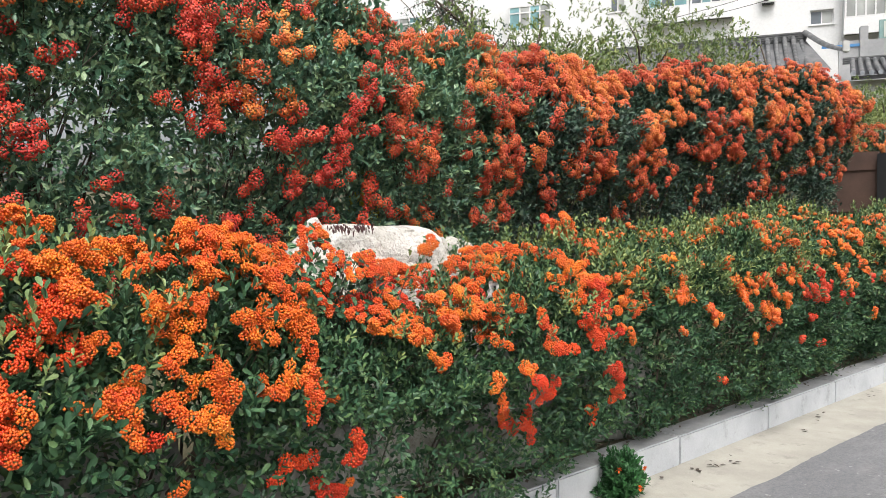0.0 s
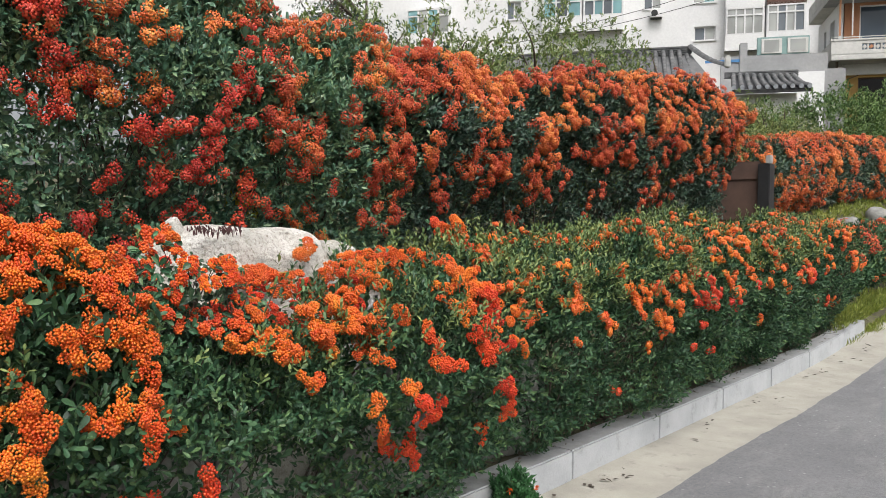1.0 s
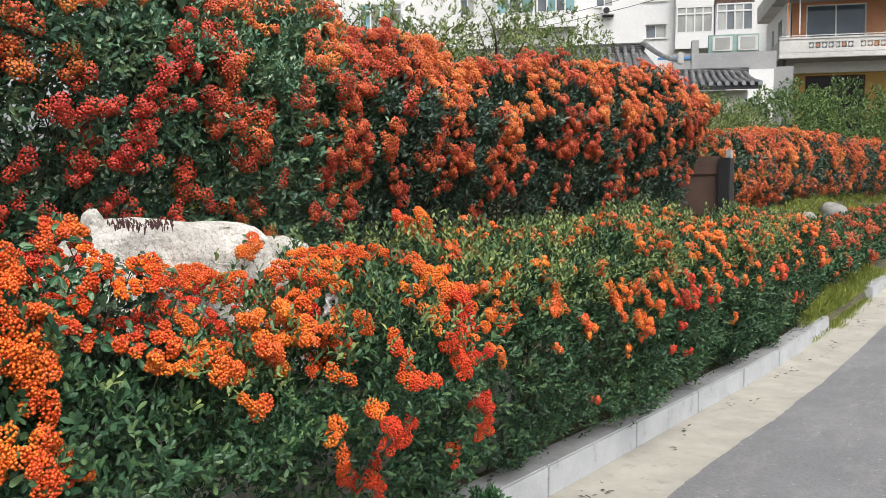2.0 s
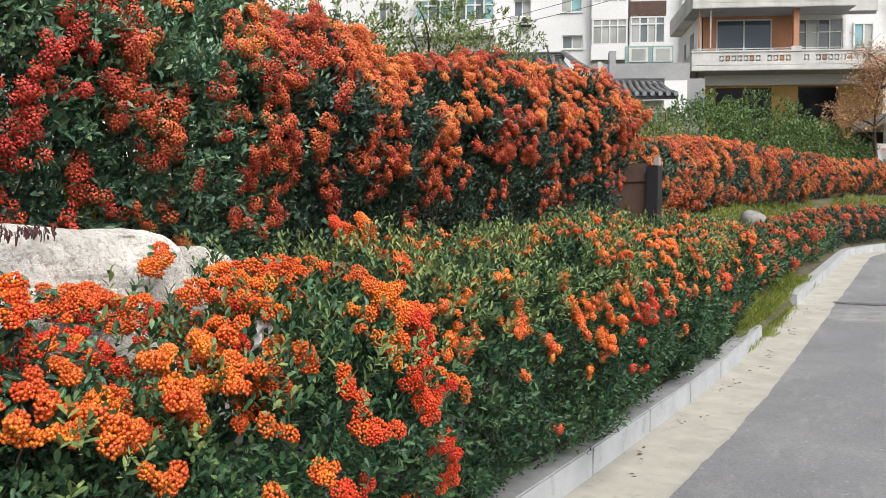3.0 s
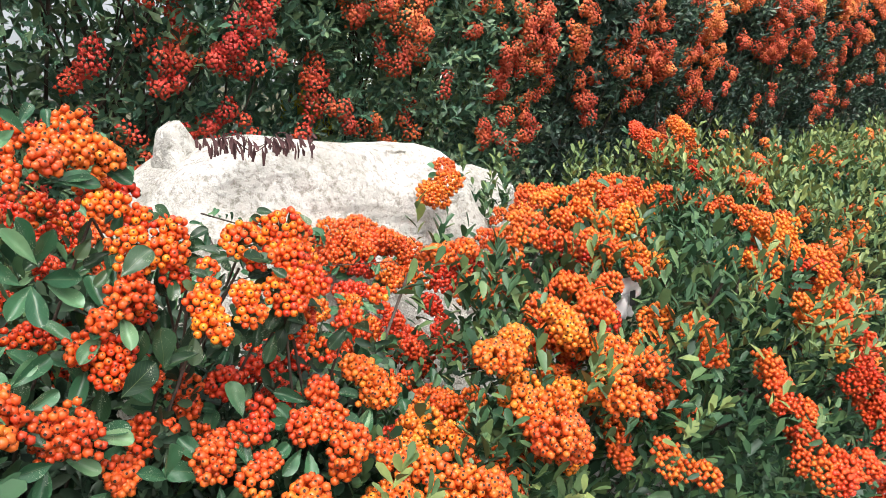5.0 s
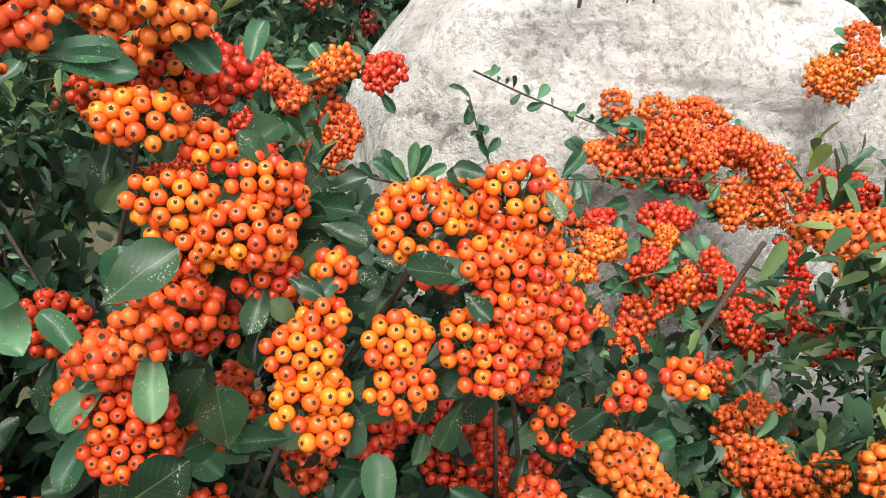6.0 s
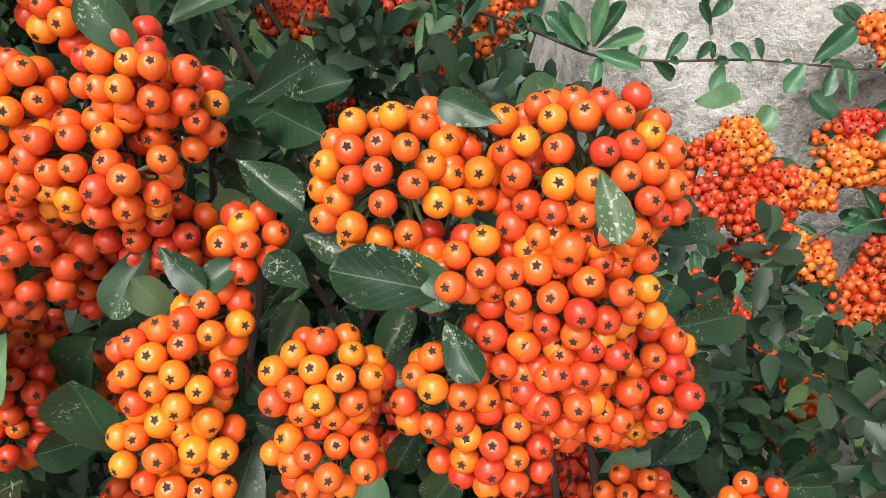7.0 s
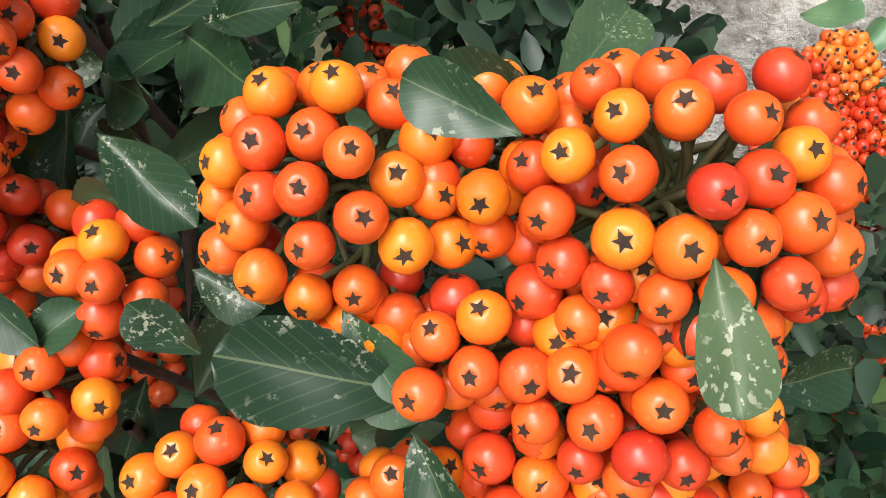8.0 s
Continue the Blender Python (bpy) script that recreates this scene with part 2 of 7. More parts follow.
ASPHALT_PALE = plain_material("smooth_asphalt", (0.2, 0.203, 0.21), (0.27, 0.273, 0.28), 1.0, 0.7, 0.3, 120)
ASPHALT_DARK = plain_material("tar_band", (0.09, 0.09, 0.095), (0.15, 0.15, 0.155), 2.0, 0.8, 0.4, 90)
CONCRETE_THIN = plain_material("worn_cement_smear", (0.17, 0.172, 0.172), (0.3, 0.298, 0.285), 5.0, 0.9, 0.3, 60)
CONCRETE = stained_material("gutter_concrete", (0.33, 0.315, 0.275), (0.44, 0.425, 0.375), (0.16, 0.15, 0.13))
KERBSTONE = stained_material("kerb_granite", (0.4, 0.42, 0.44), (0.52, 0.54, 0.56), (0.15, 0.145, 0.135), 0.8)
ROCK = rock_material("pale_rock", (0.4, 0.385, 0.345), (0.66, 0.645, 0.61), (0.22, 0.195, 0.155))
ROCK_GREY = plain_material("grey_rock", (0.2, 0.2, 0.19), (0.34, 0.34, 0.32), 7, 0.9, 0.8, 50)
WHITE_WALL = plain_material("white_render", (0.78, 0.79, 0.8), (0.86, 0.86, 0.86), 0.5, 0.85, 0.1, 8)
OLD_WALL = plain_material("weathered_render", (0.52, 0.52, 0.5), (0.76, 0.75, 0.73), 0.9, 0.9, 0.2, 8)
OCHRE = plain_material("ochre_render", (0.4, 0.25, 0.075), (0.48, 0.31, 0.11), 0.8, 0.9, 0.1, 10)
TERRACOTTA = plain_material("orange_brick_render", (0.46, 0.21, 0.11), (0.56, 0.29, 0.17), 1.2, 0.9, 0.1, 12)
GREY_WALL = plain_material("grey_cement", (0.27, 0.28, 0.29), (0.4, 0.4, 0.4), 0.7, 0.9, 0.2, 9)
DARK_ROOM = plain_material("dark_interior", (0.02, 0.02, 0.022), (0.04, 0.04, 0.04), 1.0, 0.9, 0.0)
TILE = plain_material("grey_roof_tile", (0.1, 0.105, 0.11), (0.2, 0.2, 0.205), 2.0, 0.8, 0.2, 30)
EAVE = plain_material("pale_eave_end", (0.2, 0.22, 0.25), (0.34, 0.36, 0.38), 9.0, 0.8, 0.2, 40)
FRAME_WHITE = plain_material("white_frame", (0.72, 0.73, 0.74), (0.8, 0.8, 0.8), 3, 0.5, 0.0)
RUST = plain_material("rusty_panel", (0.085, 0.05, 0.04), (0.14, 0.082, 0.062), 3, 0.8, 0.2)
DARK_METAL = plain_material("dark_metal", (0.016, 0.016, 0.018), (0.032, 0.032, 0.035), 3, 0.5, 0.1)
BLUE = plain_material("blue_paint", (0.06, 0.2, 0.45), (0.08, 0.25, 0.5), 3, 0.6, 0.0)
TEAL = plain_material("teal_paint", (0.2, 0.33, 0.32), (0.28, 0.4, 0.38), 3, 0.6, 0.0)
CONE = plain_material("faded_orange_plastic", (0.72, 0.13, 0.07), (0.8, 0.2, 0.12), 5, 0.5, 0.0)
CONE_PALE = plain_material("pale_reflective_band", (0.8, 0.5, 0.42), (0.85, 0.6, 0.52), 5, 0.5, 0.0)
BANNER = plain_material("white_banner", (0.72, 0.71, 0.72), (0.8, 0.79, 0.8), 2, 0.7, 0.0)
PINK = plain_material("pale_red_print", (0.6, 0.3, 0.3), (0.65, 0.36, 0.35), 2, 0.7, 0.0)


def glass_material(name, tint, shine=0.6):
    m, nt, bsdf = material(name)
    col = mixed(nt, ramp(nt, noise_of(nt, 0.6, 1), [(0.4, (0, 0, 0)), (0.6, (1, 1, 1))]), tint, tuple(c * 1.6 for c in tint))
    nt.links.new(col, bsdf.inputs["Base Color"])
    bsdf.inputs["Roughness"].default_value = 0.08
    bsdf.inputs["Specular IOR Level"].default_value = shine
    return m


GLASS = glass_material("dark_window_glass", (0.1, 0.115, 0.13))
GLASS_BLACK = glass_material("black_window_glass", (0.012, 0.011, 0.012), 0.15)
GLASS_NAVY = glass_material("blue_grey_window_glass", (0.06, 0.085, 0.115), 0.4)
GLASS_TEAL = glass_material("teal_window_glass", (0.16, 0.3, 0.32))
GLASS_PALE = glass_material("curtained_window_glass", (0.28, 0.29, 0.28))


# ------------------------------------------------------------ ground, road, kerb
def road_z(y):
    y = np.asarray(y, float)
    s = np.clip(y - 7.0, 0, None)
    return np.where(s < 2, 0.0125 * s * s, 0.05 * (s - 1.0)) * (y < 60) + np.where(y >= 60, 2.6, 0)


def kerb_x(y):
    """Where the foot of the kerb runs: straight, then bending away to the right."""
    s = np.clip(np.asarray(y, float) - 20.0, 0, None)
    return np.where(s < 3.4, 0.1 * s * s, 1.156 + 0.42 * (s - 3.4)) + 0.055 - 0.006 * np.clip(np.asarray(y, float), 0, 20)


def ground_z(x, y):
    x, y = np.asarray(x, float), np.asarray(y, float)
    back = kerb_x(y) - x
    k = np.clip((back - 0.1) / 1.9, 0, 1)
    k = k * k * (3 - 2 * k)
    rise = 0.13 + k * (0.55 + 0.5 * np.clip((y - 9) / 8, 0, 1)) + np.clip(back - 4, 0, 22) * 0.09
    lift = np.where(back > 0.06, rise, -0.04)
    return road_z(y) + lift + np.where(back > 0.3, 0.03 * np.sin(x * 5.1) * np.sin(y * 4.3 + x), 0)


def steps(*pieces):
    return np.unique(np.round(np.concatenate([np.arange(*p) for p in pieces]), 4))


def ground():
    us = steps((-900, -60, 60), (-60, -8, 4), (-8, -1, 0.4), (-1, 0.2, 0.08), (0.2, 1, 0.4), (1, 14, 2), (14, 60, 6), (60, 901, 70))
    ys = steps((-500, -20, 40), (-20, -2, 2), (-2, 30, 0.4), (30, 70, 4), (70, 1500, 70))
    U, Y = np.meshgrid(us, ys, indexing="ij")
    X = U + np.where(np.abs(U) < 60, kerb_x(np.clip(Y, -20, 45)), 0)
    Z = ground_z(X, np.clip(Y, -500, 59.9)) * 1.0
    V = np.stack([X, Y, Z], -1).reshape(-1, 3)
    n, m = U.shape
    a = (np.arange(n - 1)[:, None] * m + np.arange(m - 1)[None]).ravel()
    T = np.concatenate([np.stack([a, a + m, a + m + 1], 1), np.stack([a, a + m + 1, a + 1], 1)])
    tagged(raw("ground", V, T, SOIL), "brown soil bank with short weeds and grass", "ground", kind="structure")


def strip(name, d0, d1, lift, mat, label, cat, y0=-14.0, y1=46.0, edge=0.0, cols=2):
    ys = np.arange(y0, y1, 0.06 if edge else 0.25)
    ds = np.linspace(d0, d1, cols)
    rows = []
    for i, d in enumerate(ds):
        dd = d + (edge * wave(np.stack([ys, ys * 0.3, ys * 0.7], -1), 2.2, 4.0) + 0.6 * edge * wave(np.stack([ys, ys * 0.3, ys * 0.7], -1), 19.0, 4.0) if i == 0 else 0)
        rows.append(np.stack([kerb_x(ys) + dd, ys, road_z(ys) + lift], -1))
    top = np.stack(rows, 1)
    low = top.copy()
    low[:, :, 2] -= 0.2
    n = len(ys)
    V = np.concatenate([top.reshape(-1, 3), low.reshape(-1, 3)])
    T = []
    for i in range(n - 1):
        for j in range(cols - 1):
            a = i * cols + j
            T += [(a, a + 1, a + cols + 1), (a, a + cols + 1, a + cols)]
        a, b = i * cols, n * cols + i * cols
        T += [(a, a + cols, b + cols), (a, b + cols, b)]
        a, b = a + cols - 1, b + cols - 1
        T += [(a, b, b + cols), (a, b + cols, a + cols)]
    return tagged(raw(name, V, T, mat, smooth=False), label, cat, kind="structure")


def kerb():
    base = tagged(empty("kerb", (0, 0, 0)), "pale grey granite kerb of long stones", "kerb", kind="structure")
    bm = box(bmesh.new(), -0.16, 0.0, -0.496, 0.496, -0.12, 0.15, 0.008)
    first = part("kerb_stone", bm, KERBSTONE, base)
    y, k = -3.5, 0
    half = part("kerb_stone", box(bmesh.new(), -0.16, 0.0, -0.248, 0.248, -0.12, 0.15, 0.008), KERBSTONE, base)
    half_used = False
    while y < 34:
        short = y > 18.6
        slope = float(kerb_x(y + 0.5) - kerb_x(y - 0.5))
        turn = math.atan(slope)
        if short and not half_used:
            ob, half_used = half, True
        else:
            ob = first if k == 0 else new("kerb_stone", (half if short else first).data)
        ob.parent = base
        tilt = math.atan(float(road_z(y + 0.5) - road_z(y - 0.5)))
        ob.matrix_basis = Matrix.Translation((float(kerb_x(y)) + RNG.normal(0, 0.002), y, float(road_z(y)) + RNG.normal(0, 0.002))) \
            @ Matrix.Rotation(-turn, 4, "Z") @ Matrix.Rotation(tilt, 4, "X")
        if 8.9 < y < 11.4:
            y += 2.6
        y += (0.5 if short else 1.0 if y < 17.6 else 0.75) * math.cos(turn)
        k += 1


ground()
strip("road", 0.44, 9.0, 0.005, ASPHALT, "worn grey asphalt road with lighter patches", "road", edge=0.014, cols=6)
strip("gutter", -0.02, 0.6, 0.0, CONCRETE, "pale cream concrete gutter strip along the kerb", "gutter")
kerb()


def repair(name, label, d0, d1, y0, y1, mat, seed, lift=0.009, rag=0.06):
    """A thin relaid patch of road, with an uneven outline."""
    a = np.linspace(0, 2 * math.pi, 48, endpoint=False)
    sq = np.stack([np.sign(np.cos(a)) * np.abs(np.cos(a)) ** 0.35, np.sign(np.sin(a)) * np.abs(np.sin(a)) ** 0.35, a * 0], 1)
    k = 1 + rag * wave(sq, 3.0, seed) + rag * 0.6 * wave(sq, 9.0, seed)
    ys = (y0 + y1) / 2 + sq[:, 1] * k * (y1 - y0) / 2
    xs = kerb_x(ys) + (d0 + d1) / 2 + sq[:, 0] * k * (d1 - d0) / 2
    V = np.stack([xs, ys, road_z(ys) + lift], 1)
    mid = np.array([[float(kerb_x((y0 + y1) / 2)) + (d0 + d1) / 2, (y0 + y1) / 2, float(road_z((y0 + y1) / 2)) + lift]])
    T = [(48, i, (i + 1) % 48) for i in range(48)]
    tagged(raw(name, np.concatenate([V, mid]), T, mat, smooth=False), label, "road patch", kind="structure")


strip("road_patch", 1.32, 6.0, 0.0075, ASPHALT_LANE, "slightly paler worn asphalt lane", "road patch", -6.0, 12.9, 0.012, 3)
repair("road_patch", "whitish cement smear on the asphalt", 0.5, 1.25, 11.5, 12.5, CONCRETE_THIN, 9, 0.0065, 0.25)
strip("road_patch", 1.35, 6.5, 0.010, ASPHALT_PALE, "smooth lighter asphalt patch in the road", "road patch", 13.2, 33.0, 0.01, 3)
repair("road_band", "dark tar-filled band across the road", 0.5, 5.2, 12.92, 13.14, ASPHALT_DARK, 4, 0.014)

# ------------------------------------------------------------ plants: shared shapes
LEAF_SHAPES = {
    3: (np.array([(0, 0, 0), (0.28, -0.3, 0.05), (0.28, 0.3, 0.05), (0.62, -0.5, 0.08), (0.62, 0.5, 0.08), (0.9, -0.34, 0.04), (0.9, 0.34, 0.04), (1, 0, -0.03), (0.3, 0, 0), (0.64, 0, 0), (0.88, 0, -0.01)]),
        np.array([(0, 8, 1), (0, 2, 8), (1, 8, 9), (1, 9, 3), (8, 2, 4), (8, 4, 9), (3, 9, 10), (3, 10, 5), (9, 4, 6), (9, 6, 10), (5, 10, 7), (10, 6, 7)])),
    2: (np.array([(0, 0, 0), (0.35, -0.36, 0.07), (0.35, 0.36, 0.07), (0.74, -0.48, 0.06), (0.74, 0.48, 0.06), (0.98, -0.2, 0.0), (0.98, 0.2, 0.0), (0.6, 0, 0)]),
        np.array([(7, 0, 2), (7, 2, 4), (7, 4, 6), (7, 6, 5), (7, 5, 3), (7, 3, 1), (7, 1, 0)])),
    1: (np.array([(0, 0, 0), (0.5, -0.45, 0.09), (0.5, 0.45, 0.09), (0.94, -0.28, 0.02), (0.94, 0.28, 0.02), (0.5, 0, 0)]),
        np.array([(5, 0, 2), (5, 2, 4), (5, 4, 3), (5, 3, 1), (5, 1, 0)])),
    0: (np.array([(0, 0, 0), (0.55, -0.5, 0.1), (0.55, 0.5, 0.1), (1, 0, 0)]), np.array([(0, 3, 1), (0, 2, 3)])),
}


def ico(sub):
    bm = bmesh.new()
    bmesh.ops.create_icosphere(bm, subdivisions=sub, radius=1.0)
    V = np.array([v.co[:] for v in bm.verts])
    T = np.array([[v.index for v in f.verts] for f in bm.faces])
    bm.free()
    return V, T


OCTA = (np.array([(1, 0, 0), (-1, 0, 0), (0, 1, 0), (0, -1, 0), (0, 0, 1), (0, 0, -1)], float),
        np.array([(0, 2, 4), (2, 1, 4), (1, 3, 4), (3, 0, 4), (2, 0, 5), (1, 2, 5), (3, 1, 5), (0, 3, 5)]))
CAP = (np.array([(1, 0, -0.25), (0, 1, -0.25), (-1, 0, -0.25), (0, -1, -0.25), (0, 0, 0.9)], float), np.array([(0, 1, 4), (1, 2, 4), (2, 3, 4), (3, 0, 4)]))


def globe(seg=8, rings=4):
    """A small ball of few faces."""
    bm = bmesh.new()
    bmesh.ops.create_uvsphere(bm, u_segments=seg, v_segments=rings, radius=1.0)
    bmesh.ops.triangulate(bm, faces=bm.faces)
    V = np.array([v.co[:] for v in bm.verts])
    T = np.array([[v.index for v in f.verts] for f in bm.faces])
    bm.free()
    return V, T


BALLS = {-1: CAP, 0: OCTA, 1: ico(1), 2: globe()}


def stamp(shape, T, A):
    """A template's corners, set by the (n, 3, 3) frames A at places T."""
    V0, F0 = shape
    V = np.einsum("vk,nkj->nvj", V0, A) + T[:, None]
    F = F0[None] + (np.arange(len(T)) * len(V0))[:, None, None]
    return V.reshape(-1, 3), F.reshape(-1, 3)


def frames_of(D, N, L, W):
    D = unit(D)
    S = unit(np.cross(N, D))
    N = np.cross(D, S)
    return np.stack([D * L[:, None], S * W[:, None], N * L[:, None]], 1)


def leaves_on(tips, dirs, per, length, lod, rng, spread=1.0):
    """Leaves set spirally round short shoots that end at tips."""
    n = len(tips)
    k = np.tile(np.arange(per), n)
    tip, d = np.repeat(tips, per, 0), np.repeat(unit(dirs), per, 0)
    ref = unit(np.cross(d, unit(rng.normal(size=(n, 3)))[np.repeat(np.arange(n), per)]))
    oth = np.cross(d, ref)
    ang = k * 2.4 + rng.normal(0, 0.3, n * per)
    out = ref * np.cos(ang)[:, None] + oth * np.sin(ang)[:, None]
    f = k / max(per - 1, 1)
    base = tip - d * ((1 - f) * length * 2.2 * spread)[:, None]
    lean = 0.35 + 0.5 * f + rng.normal(0, 0.15, n * per)
    D = unit(out * (1 - lean * 0.6)[:, None] + d * lean[:, None] + np.array([0, 0, 0.12]) + rng.normal(0, 0.12, (n * per, 3)))
    L = length * rng.uniform(0.6, 1.15, n * per) * (1 - 0.3 * np.abs(f - 0.4))
    W = L * rng.uniform(0.36, 0.5, n * per)
    N = unit(d * 1.0 + np.array([0, 0, 0.6]) - out * 0.2 + rng.normal(0, 0.38, (n * per, 3)))
    return stamp(LEAF_SHAPES[lod], base, frames_of(D, N, L, W))


def dome(rng, n, cover=1.0):
    """Directions spread over a dome (z up)."""
    i = np.arange(n) + 0.5
    z = 1 - i / n * (1 + 0.35 * cover)
    a = i * 2.399963 + rng.uniform(0, 6.28)
    r = np.sqrt(np.clip(1 - z * z, 0, 1))
    return np.stack([r * np.cos(a), r * np.sin(a), z], 1) + rng.normal(0, 0.07, (n, 3))


def berries_at(centres, axes, radii, size, lod, rng, fill=1.15, eye=False):
    """Domes of berries; eye adds the small dark calyx."""
    Ps, Ns, Rs = [], [], []
    for c, ax, r in zip(centres, unit(axes), radii):
        cover = 1.0 if lod > 0 else 0.5
        n = max(5, int(fill * (r / size) ** 2 * (0.74 + 0.26 * cover)))
        d = dome(rng, n, cover)
        x = unit(np.cross(ax, (0.3, 0.5, 0.8)))
        M = np.stack([x, np.cross(ax, x), ax])
        stretch = rng.uniform((0.75, 0.75, 0.6), (1.2, 1.2, 1.0))
        p = (d * stretch) @ M * r * rng.uniform(0.85, 1.1, (n, 1))
        Ps.append(c + p)
        Ns.append(d @ M)
        Rs.append(size * rng.uniform(0.85, 1.12, n))
    P, N, R = np.concatenate(Ps), unit(np.concatenate(Ns)), np.concatenate(Rs)
    n = len(P)
    A = np.eye(3)[None] * R[:, None, None]
    if lod < 0:
        side = unit(np.cross(N, rng.normal(size=(n, 3))))
        A = np.stack([side, np.cross(N, side), N], 1) * R[:, None, None]
    V, T = stamp(BALLS[lod], P, A)
    if not eye:
        return V, T, None
    N = unit(N + rng.normal(0, 0.25, (n, 3)) + np.array([0.25, -0.1, -0.05]))
    S = unit(np.cross(N, rng.normal(size=(n, 3))))
    ring = [(math.cos(q), math.sin(q)) for q in np.arange(5) * 2 * math.pi / 5]
    star = np.array([(0, 0, 1.0)] + [(0.3 * c, 0.3 * s, 0.985) for c, s in ring])
    fan = np.array([(0, 1 + i, 1 + (i + 1) % 5) for i in range(5)])
    F = np.stack([S, np.cross(N, S), N], 1) * R[:, None, None]
    V2, T2 = stamp((star, fan), P, F)
    return np.concatenate([V, V2]), np.concatenate([T, T2 + len(V)]), np.concatenate([np.zeros(len(T)), np.ones(len(T2))])


def tubes(lines, r0, r1, sides=5):
    """Tapered round stems along lines, each an (m, 3) array."""
    Vs, Ts, o = [], [], 0
    a = np.arange(sides) * 2 * math.pi / sides
    for p, ra, rb in zip(lines, r0, r1):
        d = unit(np.gradient(p, axis=0))
        x = unit(np.cross(d, (0.31, 0.87, 0.38)))
        y = np.cross(d, x)
        r = np.linspace(ra, rb, len(p))[:, None, None]
        ring = p[:, None] + r * (x[:, None] * np.cos(a)[None, :, None] + y[:, None] * np.sin(a)[None, :, None])
        Vs.append(ring.reshape(-1, 3))
        i = np.arange(len(p) - 1)[:, None] * sides
        j = np.arange(sides)[None]
        b, c = o + i + j, o + i + (j + 1) % sides
        Ts.append(np.stack([b, c, c + sides], -1).reshape(-1, 3))
        Ts.append(np.stack([b, c + sides, b + sides], -1).reshape(-1, 3))
        o += len(p) * sides
    return np.concatenate(Vs), np.concatenate(Ts)


def bend(a, b, sag, n=7, rng=RNG):
    t = np.linspace(0, 1, n)[:, None]
    a, b = np.asarray(a, float), np.asarray(b, float)
    mid = rng.normal(0, sag, 3)
    return a + (b - a) * t + mid * np.sin(t * math.pi) + np.array([0, 0, 0.5 * sag]) * np.sin(t * math.pi)


# hollows in the front hedge that stay free of growth: box of x, y, z
HOLLOWS = [((-0.5, 0.03), (1.9, 2.66), (0.6, 2.0)), ((-0.06, 0.5), (1.6, 2.1), (1.0, 2.0))]


def clear_of(P):
    """True where growth may stand: outside the hollows and off the open way in front of the bunches."""
    ok = np.ones(len(P), bool)
    for (xa, xb), (ya, yb), (za, zb) in HOLLOWS:
        ok &= ~((P[:, 0] > xa) & (P[:, 0] < xb) & (P[:, 1] > ya) & (P[:, 1] < yb) & (P[:, 2] > za) & (P[:, 2] < zb))
    for a, b, r in (((2.35, 0.25, 1.34), (0.72, 1.5, 1.27), 0.45), ((0.72, 1.5, 1.27), (0.43, 1.79, 1.3), 0.26), ((0.43, 1.79, 1.3), (0.28, 1.838, 1.26), 0.16)):
        a, b = np.array(a), np.array(b)
        t = np.clip(((P - a) @ (b - a)) / ((b - a) @ (b - a)), 0, 1)
        ok &= np.linalg.norm(P - (a + t[:, None] * (b - a)), axis=1) > r
    return ok


def shell(y0, y1, n, outline, rng, deep=0.10):
    """Places and outward ways on a hedge: outline(y, s) gives x and z round its section as s goes 0 (foot, road side) to 1 (back)."""
    y = rng.uniform(y0, y1, n)
    s = rng.uniform(0, 0.86, n)
    x, z = outline(y, s)
    x2, z2 = outline(y, s + 0.01)
    N = unit(np.stack([z2 - z, np.zeros(n), -(x2 - x)], 1))
    P = np.stack([x, y, z], 1)
    lump = 0.09 * wave(P, 2.6, 1.0) + 0.05 * wave(P, 7.0, 3.0)
    depth = rng.exponential(deep, n)
    return P + N * (lump - depth)[:, None], N, s, depth


def smooth_line(points):
    pts = np.array(points, float)
    t = np.linspace(0, 1, len(pts))
    def at(s):
        s = np.clip(s, 0, 1)
        k = np.minimum((s * (len(pts) - 1)).astype(int), len(pts) - 2)
        f = s * (len(pts) - 1) - k
        f = f * f * (3 - 2 * f) * 0.4 + f * 0.6
        return pts[k] * (1 - f)[:, None] + pts[k + 1] * f[:, None]
    return at


